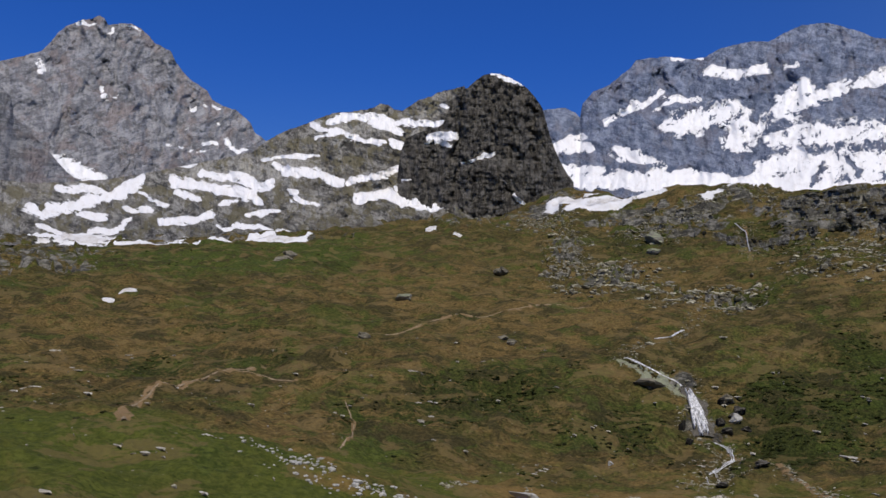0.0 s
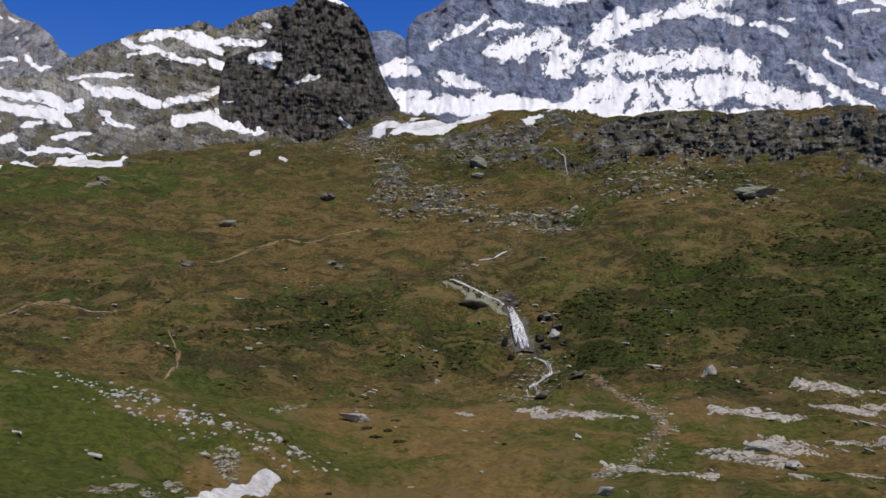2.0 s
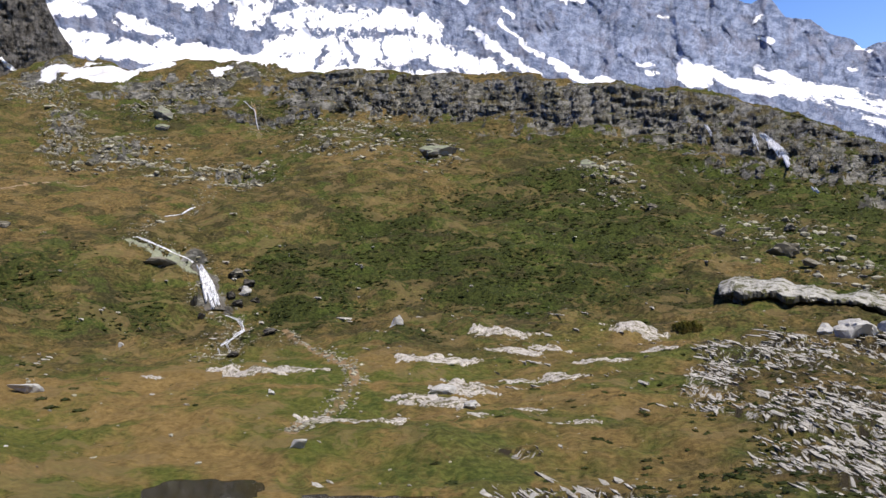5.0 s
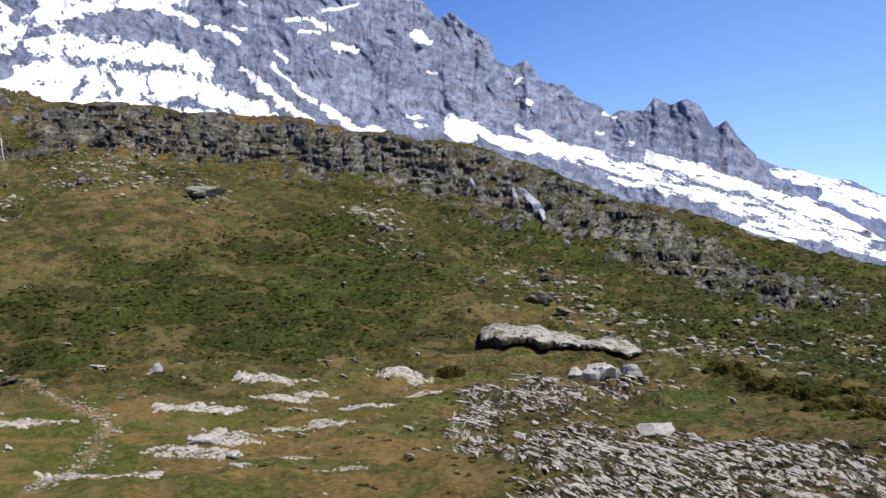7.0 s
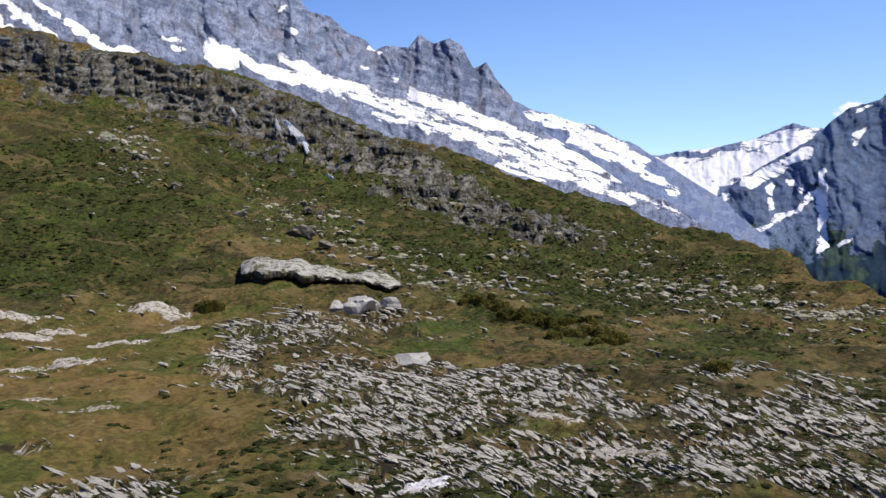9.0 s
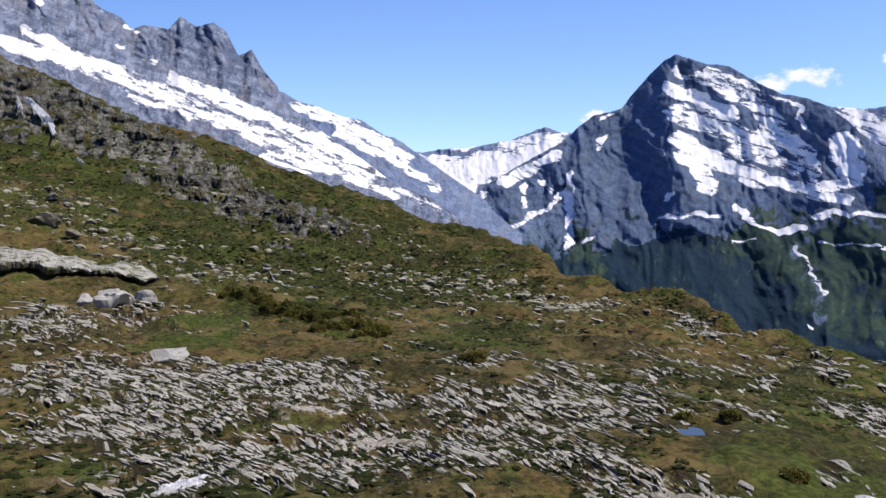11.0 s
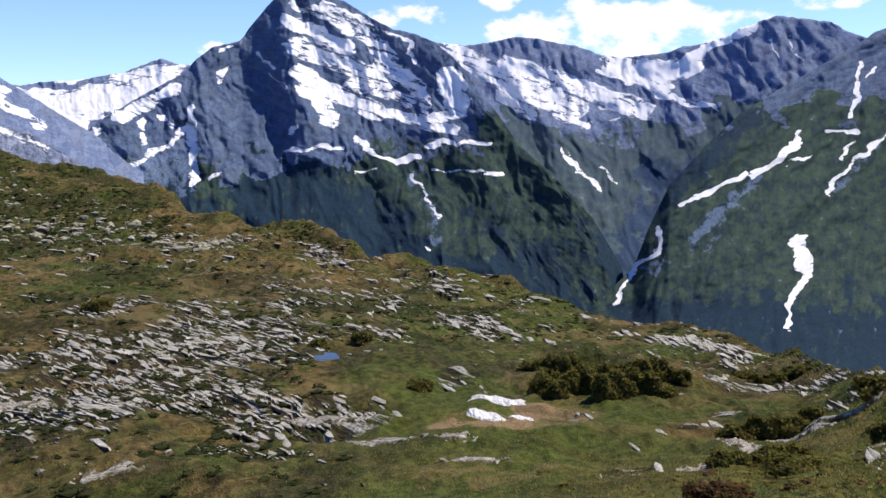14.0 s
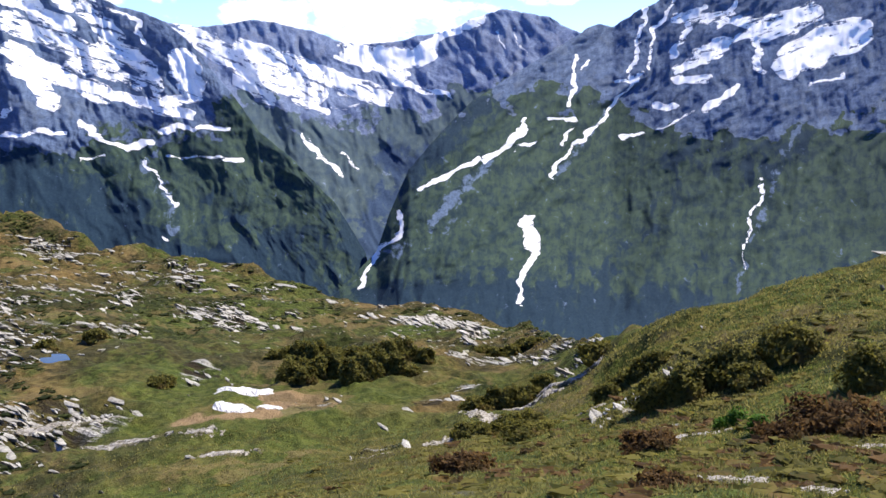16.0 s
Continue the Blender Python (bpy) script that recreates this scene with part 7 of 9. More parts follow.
def ground_sheet(bearing, rows=ROWS):
    """Distances and heights of the smooth ground on a sheet of rows by bearings."""
    d, z = ground_knots(bearing)
    h = np.diff(d, axis=0)
    s = np.diff(z, axis=0) / h
    m = np.zeros_like(d)
    m[0], m[-1] = s[0], s[-1]
    w1, w2 = 2 * h[1:] + h[:-1], h[1:] + 2 * h[:-1]
    same = s[1:] * s[:-1] > 0
    with np.errstate(divide="ignore", invalid="ignore"):
        m[1:-1] = np.where(same, (w1 + w2) / (w1 / s[:-1] + w2 / s[1:]), 0)
    D, Z = [], []
    for i, r in enumerate(rows):
        for k in range(r + (i == len(rows) - 1)):
            t = k / r
            D.append(d[i] + t * h[i])
            Z.append((1 + 2 * t) * (1 - t) ** 2 * z[i] + t * (1 - t) ** 2 * h[i] * m[i]
                     + t * t * (3 - 2 * t) * z[i + 1] + t * t * (t - 1) * h[i] * m[i + 1])
    return np.array(D), np.array(Z)


def spread(marks, x, y, warp=0.35, seed=40, fine=1.0, edge=(0.25, 1.35)):
    """How strongly patches cover each place. A patch: bearing, distance, half width, half depth, strength."""
    out = np.zeros_like(x)
    bearings = np.degrees(np.arctan2(x[8], y[8]))
    n1 = grid_noise(x * 0.06 * fine, y * 0.06 * fine, seed) + 0.6 * grid_noise(x * 0.19 * fine, y * 0.19 * fine, seed + 1)
    for b, d, w, depth, strength in marks:
        s, c = math.sin(radians(b)), math.cos(radians(b))
        near = math.degrees(math.atan2(1.7 * w, max(d - 1.7 * depth, 3))) + 0.3
        cols = np.where(np.abs(bearings - b) < near)[0] if near < 50 else np.arange(len(bearings))
        if not len(cols):
            continue
        k = slice(cols[0], cols[-1] + 1)
        u, v = (x[:, k] * c - y[:, k] * s) / w, (x[:, k] * s + y[:, k] * c - d) / depth
        q = np.sqrt(u * u + v * v) + warp * n1[:, k]
        out[:, k] = np.maximum(out[:, k], strength * (1 - step(q, *edge)))
    return out


def along(line, x, y, half, seed=60, wander=0.6):
    """1 on a line of (bearing, distance) points, falling to 0 at its half width."""
    p = [(d * math.sin(radians(b)), d * math.cos(radians(b))) for b, d in line]
    best = np.full(x.shape, 1e9)
    wx = x + wander * half * grid_noise(x * 0.25 / half, y * 0.25 / half, seed)
    wy = y + wander * half * grid_noise(x * 0.25 / half, y * 0.25 / half, seed + 3)
    for (ax, ay), (bx, by) in zip(p, p[1:]):
        ux, uy = bx - ax, by - ay
        t = np.clip(((wx - ax) * ux + (wy - ay) * uy) / (ux * ux + uy * uy + 1e-9), 0, 1)
        best = np.minimum(best, np.hypot(wx - ax - t * ux, wy - ay - t * uy))
    return 1 - step(best, 0.4 * half, 1.1 * half)


def relief(x, y, d, z0, rock, heath):
    """Humps, tussocks and rock steps on the smooth ground."""
    far = step(d, 9, 60)
    z = 1.8 * far * fbm(x / 42, y / 42, 3, 1) * step(d, 40, 200)
    z += (0.5 + 0.9 * step(d, 110, 200)) * far * fbm(x / 11, y / 11, 4, 5) + 0.5 * step(d, 90, 180) * (ridged(x / 6, y / 6, 3, 19) - 0.9) + 0.16 * fbm(x / 2.4, y / 2.4, 3, 9)
    z += step(d, 22, 45) * (1 - step(d, 150, 220)) * (0.75 * fbm(x / 15, y / 15, 2, 31) + 0.38 * (ridged(x / 5.5, y / 5.5, 3, 35) - 1.0))
    z += 1.5 * step(d, 165, 300) * (ridged(x / 60, y / 60, 4, 13) - 1.0) + 0.7 * step(d, 100, 200) * fbm(x / 16, y / 16, 4, 15)
    z += 1.3 * step(d, 170, 330) * (1 - 0.5 * step(d, 480, 600)) * (ridged(x / 30, y / 30, 4, 14, 0.5) - 1.0)
    z += heath * 0.5 * (0.3 + far) * (ridged(x / 5, y / 5, 3, 17) - 0.8)
    crag = ridged(x / 22, y / 17, 5, 21) - 0.9
    z += np.minimum(rock, 1.2) * (3.0 * step(d, 150, 340) * (1 - 0.6 * step(d, 480, 600)) + 0.35) * crag
    z += np.minimum(rock, 1.2) * 9.0 * step(d, 500, 700) * (ridged(x / 75, y / 55, 3, 23, 0.42) - 0.9)
    # ledges and short cliffs where the rock comes through
    tall = 5.5 + 9.0 * step(d, 450, 760)
    t = (z0 + z + 4.0 * fbm(x / 28, y / 28, 4, 25)) / tall
    t = t - np.floor(t)
    ledge = tall * (step(t, 0.62, 0.9) - t)
    return z + np.clip(rock * 1.2, 0, 1) * step(d, 150, 260) * (0.85 - 0.45 * step(d, 450, 600)) * ledge


def mesh_from_grid(name, X, Y, Z, material, fields=(), wrap=False, keep=None, parent=None):
    """One smooth mesh from a grid of points, rows outwards; keep picks the faces."""
    r, c = X.shape
    idx = np.arange(r * c).reshape(r, c)
    if wrap:
        idx = np.hstack([idx, idx[:, :1]])
    quads = np.stack([idx[:-1, :-1], idx[:-1, 1:], idx[1:, 1:], idx[1:, :-1]], -1)[..., ::-1]
    quads = quads.reshape(-1, 4) if keep is None else quads[keep]
    co = np.stack([X, Y, Z], -1).reshape(-1, 3)
    used = None
    if keep is not None:
        used, inv = np.unique(quads, return_inverse=True)
        quads, co = inv.reshape(-1, 4), co[used]
    me = bpy.data.meshes.new(name)
    me.vertices.add(len(co))
    me.vertices.foreach_set("co", co.astype(np.float32).ravel())
    me.loops.add(quads.size)
    me.loops.foreach_set("vertex_index", quads.astype(np.int32).ravel())
    me.polygons.add(len(quads))
    me.polygons.foreach_set("loop_start", np.arange(0, quads.size, 4, dtype=np.int32))
    me.polygons.foreach_set("use_smooth", np.ones(len(quads), bool))
    me.update(calc_edges=True)
    for key, val in dict(fields).items():
        a = me.attributes.new(key, "FLOAT", "POINT")
        val = val.ravel() if used is None else val.ravel()[used]
        a.data.foreach_set("value", val.astype(np.float32))
    me.materials.append(material)
    ob = new(name, me)
    ob.parent = parent
    return ob


seen = np.arange(-30, 144, 0.158)
rest = np.arange(144, 330, 1.5)
BEARINGS = np.r_[seen, rest]
GD, GZ = ground_sheet(BEARINGS)
GX, GY = GD * np.sin(np.radians(BEARINGS)), GD * np.cos(np.radians(BEARINGS))
F_ROCK = spread(ROCKY, GX, GY)
F_GREEN = spread(GRASSY, GX, GY, seed=44)
F_HEATH = spread(HEATHY, GX, GY, seed=48)
F_STRAW = spread(STRAWY, GX, GY, seed=52)
F_SLAB = spread(SLABBY, GX, GY, seed=56)
LAWN = (1 - step(BEARINGS + 4 * fbm(GX / 30, GY / 30, 3, 67), 27, 36)) * (1 - step(GD + 25 * fbm(GX / 40, GY / 40, 3, 68), 125, 165)) * step(BEARINGS, -40, -34)
F_MEADOW = np.maximum(LAWN, 0.75 * (1 - step(BEARINGS + 4 * fbm(GX / 30, GY / 30, 3, 67), 44, 52)) * (1 - step(GD + 25 * fbm(GX / 40, GY / 40, 3, 68), 125, 165)) * step(BEARINGS, 20, 27))
F_MEADOW = np.maximum(F_MEADOW, 0.5 * step(BEARINGS + 5 * fbm(GX / 12, GY / 12, 3, 69), 90, 97) * (1 - step(BEARINGS, 150, 160)) * (1 - step(GD + 10 * fbm(GX / 15, GY / 15, 3, 70), 55, 75)))
F_EARTH = np.zeros_like(GX)
for half, line in PATHS.values():
    F_EARTH = np.maximum(F_EARTH, along(line, GX, GY, half))
F_SNOW = spread(SNOW_SLOPE, GX, GY, 0.4, 81, 0.7, (0.3, 1.6))
GZ = GZ + relief(GX, GY, GD, GZ, F_ROCK * (1 - 0.6 * step(F_SNOW, 0.3, 0.8)), F_HEATH)
for half, line in ((2.6, FALL), (1.6, STREAM), (1.8, LOWER_STREAM)):
    bed = along(line, GX, GY, half * 1.5)
    F_ROCK = np.maximum(F_ROCK, 0.7 * bed)
    GZ = GZ - 0.8 * along(line, GX, GY, half * 1.4)


# hollows that hold water: level of each from the ground at its middle
def pool(marks, drop):
    global GZ, F_EARTH
    cover = spread(marks, GX, GY, 0.30, 71, 3.0, (0.6, 1.1))
    level = float(np.median(GZ[cover > 0.6])) - drop
    rim = spread([(b, d, w * 1.5 + 1, h * 1.7 + 1.5, 1.0) for b, d, w, h, _ in marks], GX, GY, 0.2, 73, 1.0, (0.6, 1.2))
    GZ = GZ * (1 - rim) + rim * (level + 0.12 + 0.3 * (GZ - level - 0.12).clip(-0.6, 0.6)) - 0.75 * cover
    GZ = np.where((rim > 0.6) & (cover < 0.25), np.maximum(GZ, level + 0.03), GZ)
    F_EARTH = np.maximum(F_EARTH, 0.55 * step(cover, 0.05, 0.5))
    wet = cover > 0.02
    return level, wet[:-1, :-1] | wet[1:, :-1] | wet[:-1, 1:] | wet[1:, 1:]


POND = pool(POOLS[:4], 0.15)
TARN = pool(POOLS[4:], 0.1)
ground = mesh_from_grid("ground", GX, GY, GZ, GROUND,
                        dict(rock=np.maximum(F_ROCK, 0.45 * F_SLAB), green=F_GREEN, heath=F_HEATH, straw=F_STRAW, earth=F_EARTH, slab=F_SLAB * (1 - 0.7 * LAWN), snow=F_SNOW, meadow=F_MEADOW), wrap=True)
tagged(ground, "alpine meadow slopes of straw and olive grass with bare rock", "ground", kind="structure")
for name, (level, wet), label in (("pond", POND, "shallow dark pond lying in the meadow"), ("tarn", TARN, "tiny blue pool in the grass")):
    faces = wet.copy()
    ob = mesh_from_grid(name, GX, GY, np.full_like(GX, level), WATER, keep=np.hstack([faces, np.zeros((len(faces), 0), bool)]))
    tagged(ob, label, "water", kind="structure")


def snow_core(name, label):
    """The deep middle of the old snow on the upper slope."""
    ok = F_SNOW > 0.93
    keep = ok[:-1, :-1] & ok[1:, :-1] & ok[:-1, 1:] & ok[1:, 1:]
    return tagged(mesh_from_grid(name, GX, GY, GZ + 0.25, SNOW, keep=keep), label, "snow")


snow_core("snow_field", "patchy old snow on the rocky upper slope")


def fine_ground(bearings, dists):
    """The ground's heights on a finer sheet of its own."""
    out = []
    for b in bearings:
        x = (b - BEARINGS[0]) / (BEARINGS[1] - BEARINGS[0])
        k = int(x)
        t = x - k
        out.append((1 - t) * np.interp(dists, GD[:, k], GZ[:, k]) + t * np.interp(dists, GD[:, k + 1], GZ[:, k + 1]))
    return np.array(out).T


def denser(marks, times=6):
    """More patches between those along a strip."""
    m = np.array(marks)
    t = np.linspace(0, len(m) - 1, times * (len(m) - 1) + 1)
    return np.stack([np.interp(t, np.arange(len(m)), m[:, k]) for k in range(5)], 1)


def near_snow(name, label, marks, deep, seed, grain):
    """A melting snow patch with a crisp, hollowed edge."""
    m = np.array(marks)
    reach = np.degrees(m[:, 2] * 1.9 / m[:, 1])
    b = np.linspace((m[:, 0] - reach).min(), (m[:, 0] + reach).max(), 220)
    d = np.linspace((m[:, 1] - 2.2 * m[:, 3]).min(), (m[:, 1] + 2.2 * m[:, 3]).max(), 150)
    z = fine_ground(b, d)
    x, y = d[:, None] * np.sin(np.radians(b)), d[:, None] * np.cos(np.radians(b))
    cover = np.zeros_like(x)
    n1 = fbm(x / grain, y / grain, 4, seed, 0.6)
    for mb, md, w, h, strength in marks:
        s, c = math.sin(radians(mb)), math.cos(radians(mb))
        q = np.hypot((x * c - y * s) / w, (x * s + y * c - md) / h)
        cover = np.maximum(cover, strength * (1 - step(q, 0.3, 1.5)))
    cover = cover - 0.5 + 0.28 * n1 * (cover > 0)
    ok = cover > -0.25
    keep = ok[:-1, :-1] | ok[1:, :-1] | ok[:-1, 1:] | ok[1:, 1:]
    z = z + deep * (np.clip(cover, -0.4, 0.35) + 0.12 * fbm(x / 0.7, y / 0.7, 3, seed + 3))
    return tagged(mesh_from_grid(name, x, y, z, SNOW, keep=keep), label, "snow")


for i, m in enumerate(SNOW_FLECKS):
    near_snow("snow_patch", "small leftover snow patch on the grass slope", [m], 0.8, 85 + i, 5.0)
near_snow("snow_strip", "long melting snow strip lying in a stream hollow", denser(SNOW_STRIP[:12]), 0.28, 91, 2.2)
near_snow("snow_strip", "long melting snow strip below the grass bank", denser(SNOW_STRIP[12:]), 0.28, 92, 2.2)
for i, m in enumerate(SNOW_HOLLOW):
    near_snow("snow_patch", "white snow remnant beside brown mud", [m], 0.35, 95 + i, 0.9)
near_snow("snow_patch", "white snow remnant between pale rock slabs", SNOW_NEAR_SLABS, 0.35, 99, 0.8)


def height_at(bearing, dist):
    """The ground's height at a bearing and distance, and its place."""
    k = int(np.argmin(np.abs((BEARINGS - bearing + 180) % 360 - 180)))
    z = float(np.interp(dist, GD[:, k], GZ[:, k]))
    return Vector((dist * math.sin(radians(bearing)), dist * math.cos(radians(bearing)), z))


# ---- mountains ----
def thing(name, label, category, group="", kind="", at=(0, 0, 0)):
    ob = new(name)
    ob.location = at
    return tagged(ob, label, category, group, kind)


def on_lines(marks, b, wb, we, inner, outer):
    """Cover by streaks drawn over a face: the strongest above 0 and, apart, the sum of those below."""
    high, low = np.zeros(wb.shape), np.zeros(wb.shape)
    for b1, e1, b2, e2, half, strength in marks:
        k = np.where((b > min(b1, b2) - 2 * half - 0.5) & (b < max(b1, b2) + 2 * half + 0.5))[0]
        if not len(k):
            continue
        k = slice(k[0], k[-1] + 1)
        ub, ue = b2 - b1, e2 - e1
        pb, pe = wb[:, k] - b1, we[:, k] - e1
        t = np.clip((pb * ub + pe * ue) / (ub * ub + ue * ue + 1e-9), 0, 1)
        q = np.hypot(pb - t * ub, pe - t * ue) / half
        cover = 1 - step(q, inner, outer)
        if strength < 0:
            low[:, k] = np.minimum(low[:, k], strength * cover)
        else:
            high[:, k] = np.maximum(high[:, k], strength * cover)
    return high, low


def rib_relief(ribs, b, wb, we):
    """Sharp crests and gullies along drawn lines, in degrees towards the viewer."""
    out = np.zeros(wb.shape)
    for b1, e1, b2, e2, half, strength in ribs:
        k = np.where((b > min(b1, b2) - 2 * half) & (b < max(b1, b2) + 2 * half))[0]
        if not len(k):
            continue
        k = slice(k[0], k[-1] + 1)
        ub, ue = b2 - b1, e2 - e1
        pb, pe = wb[:, k] - b1, we[:, k] - e1
        t = np.clip((pb * ub + pe * ue) / (ub * ub + ue * ue + 1e-9), 0, 1)
        tent = strength * half * np.maximum(1 - np.hypot(pb - t * ub, pe - t * ue) / (1.6 * half), 0)
        out[:, k] = np.where(np.abs(tent) > np.abs(out[:, k]), tent, out[:, k])
    return out


def massif(name, label, skyline, foot, material, snow, seed, ribs=(), pale=(), veg=None, greens=(), woods=(), bend=0.8, dip=0.0, fluted=(999, 1000),
           step_deg=0.07, rows=150, spur=2.4, tall=0.5, fine=1.0, lean=0.0, jag=0.05, bed=0.0, column=0.0, bulge=0.0, crest=1.0, lie_on=None):
    """A mountain side. skyline: bearing, distance, height; foot: bearing, distance, height in degrees.
    spur: breadth of its spurs in degrees; tall: their height as a share of that; lean: how far they slant; dip: slant of the beds."""
    sky, ft = np.array(skyline, float), np.array(foot, float)
    b = np.arange(sky[0, 0], sky[-1, 0], step_deg)
    top = np.interp(b, sky[:, 0], np.degrees(np.arctan2(sky[:, 2] - 1.6, sky[:, 1])))
    top = top + jag * fbm(b / 0.55, b * 0 + seed, 4, seed, 0.6)
    rd = np.interp(b, sky[:, 0], sky[:, 1])
    soft = np.exp(-0.5 * (np.arange(-40, 41) * step_deg / 0.9) ** 2)
    rd = np.convolve(np.r_[np.full(40, rd[0]), rd, np.full(40, rd[-1])], soft / soft.sum(), "valid")
    fd, fe = np.interp(b, ft[:, 0], ft[:, 1]), np.interp(b, ft[:, 0], ft[:, 2])
    fe = np.minimum(fe, top - 0.4)
    s = np.linspace(0, 1, rows)[:, None]
    back = np.linspace(0.04, 0.5, 7)[:, None]
    D = np.vstack([fd + (rd - fd) * s ** bend, rd * (1 + 0.3 * back)])
    E = np.vstack([fe + (top - fe) * s, top - 9 * back])
    B = np.broadcast_to(b, D.shape)
    if lie_on:
        D[:rows] = lie_on(b, E[:rows], s)
        D[rows:] = D[rows - 1] + 60 * back
    wb = B + 0.30 * fbm(B / 1.5, E / 1.0, 3, seed + 5, 0.6)
    we = E + 0.20 * fbm(B / 1.5, E / 1.0, 3, seed + 9, 0.6)
    ca, sa = math.cos(dip), math.sin(dip)
    along, across = B * ca - E * sa, B * sa + E * ca
    high, low = on_lines(snow, b, wb, we, 0.1, 1.75)
    cover = np.where(high > 0.01, high * 1.9 - 0.62, -0.62) - 1.2 * (1 - step(high, 0.0, 0.12)) + low
    fields = dict(snow=cover, along=along, across=across, bx=B, ey=E, flute=step(fluted[1] - B, 0, fluted[1] - fluted[0]) if fluted[0] < 900 else 0 * B)
    light, dark = on_lines(pale, b, wb, we, 0.2, 1.5)
    fields["pale"] = light + dark
    if veg:
        vg = np.array(veg, float)
        n = 1.5 * fbm(B / 3.0, E / 2.2, 5, seed + 13, 0.62)
        fields["green"] = np.maximum(step(np.interp(b, vg[:, 0], vg[:, 1]) - E + n, -0.5, 0.5), on_lines(greens, b, wb, we, 0.3, 1.5)[0])
        fields["wood"] = np.maximum(step(np.interp(b, vg[:, 0], vg[:, 2]) - E + 2.2 * n, -1.0, 1.0), on_lines(woods, b, wb, we, 0.3, 1.5)[0]) * (1 - 0.85 * on_lines(greens, b, wb, we, 0.3, 1.5)[0])
    else:
        fields["green"], fields["wood"] = 0 * D, 0 * D
    calm = (1 - 0.62 * fields["green"]) * (1 - 0.45 * step(cover, 0.3, 0.9))
    X = B + lean * E + 0.22 * spur * fbm(B / spur, E / spur, 3, seed + 17)
    push = tall * spur * (0.42 * (ridged(X / spur, E / (2.3 * spur), 3, seed + 21, 0.45) - 0.9)
                          + calm * 0.20 * (ridged(X / (0.36 * spur), E / (0.62 * spur), 4, seed + 25, 0.55) - 0.9)
                          + calm * 0.07 * fine * (ridged(B / (0.11 * spur), E / (0.12 * spur), 3, seed + 29, 0.6) - 0.9))
    push = push + crest * rib_relief(ribs, b, wb, we)
    if bed:
        t = across / bed + 0.9 * fbm(B / 2.0, E / 2.0, 4, seed + 33)
        t = t - np.floor(t)
        push = push + calm * 0.42 * bed * (step(t, 0.55, 0.92) - t)
    if column:
        cols = fbm(B / column + 0.3 * fbm(B / 1.2, E / 1.2, 2, seed + 41), E / (4.5 * column), 3, seed + 37)
        shelf = fbm(B / (1.6 * column), E / (0.7 * column), 3, seed + 43)
        push = push + 0.7 * column * (np.round(cols * 3.5) / 3.5 + 0.5 * np.round(shelf * 3) / 3)
    D = D * (1 - np.radians(push)) + bulge * (2 * (B - b[0]) / (b[-1] - b[0]) - 1) ** 2
    root = thing(name, label, "mountain")
    mesh_from_grid("rock_face", D * np.sin(np.radians(b)), D * np.cos(np.radians(b)), 1.6 + D * np.tan(np.radians(E)), material, fields, parent=root)
    return root


def set_back(skyline, lo, hi, share):
    """The same skyline further off, from one bearing on."""
    k = [1 + share * float(step(np.array(b), lo, hi)) for b, _, _ in skyline]
    return [(b, f * d, 1.6 + f * (z - 1.6)) for f, (b, d, z) in zip(k, skyline)]


massif("rock_mountain", "pale grey jagged rock peak with a few snow flecks", RIDGE_GREY_PEAK, [(-33, 1700, 8.0), (-6, 1900, 9.0)], GREY_ROCK, SNOW_GREY_PEAK, 100,
       RIBS_GREY_PEAK, step_deg=0.06, rows=140, spur=3.0, tall=0.9, dip=-0.45, jag=0.04, fine=0.5, crest=0.6)
massif("rock_buttress", "dark grey rock buttress beside the snow slope", RIDGE_BUTTRESS, [(-33, 980, 7.0), (-20, 1020, 8.5)], GREY_ROCK, (), 140,
       spur=1.4, tall=0.6, bed=0.4, rows=90)
massif("rocky_ridge", "broken grey rock ridge with old snow on its ledges", CREST_RIDGE, FOOT_RIDGE, RIDGE_ROCK, SNOW_ROCKY_A + SNOW_ROCKY_B, 150,
       RIBS_ROCKY, PALE_ROCKY, step_deg=0.06, rows=130, spur=1.6, tall=1.3, dip=0.30, column=0.9, jag=0.05, fine=1.2, bend=1.0, crest=1.2)
massif("rock_tower", "dark brown-grey rock tower with a rounded snow-tipped top", RIDGE_TOWER, [(-3.6, 545, 8.9), (8.4, 548, 8.9)], DARK_ROCK, SNOW_TOWER, 160,
       RIBS_TOWER, step_deg=0.045, rows=130, spur=1.2, tall=0.6, column=0.4, jag=0.03, fine=0.3, bend=0.9, bulge=24.0, crest=1.8)
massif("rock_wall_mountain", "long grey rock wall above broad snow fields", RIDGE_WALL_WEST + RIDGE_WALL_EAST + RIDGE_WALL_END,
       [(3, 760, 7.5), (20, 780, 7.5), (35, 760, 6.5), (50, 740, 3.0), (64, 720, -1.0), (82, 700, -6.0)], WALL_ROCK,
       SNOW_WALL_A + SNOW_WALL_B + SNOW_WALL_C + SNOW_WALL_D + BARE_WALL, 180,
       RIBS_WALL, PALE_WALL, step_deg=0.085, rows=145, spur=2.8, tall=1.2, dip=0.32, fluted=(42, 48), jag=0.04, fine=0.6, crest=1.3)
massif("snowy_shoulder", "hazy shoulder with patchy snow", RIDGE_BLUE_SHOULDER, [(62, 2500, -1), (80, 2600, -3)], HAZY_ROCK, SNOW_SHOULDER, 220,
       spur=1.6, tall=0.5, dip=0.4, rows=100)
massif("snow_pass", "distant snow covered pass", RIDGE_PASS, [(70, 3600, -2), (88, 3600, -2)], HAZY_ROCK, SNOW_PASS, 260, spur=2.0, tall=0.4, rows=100)
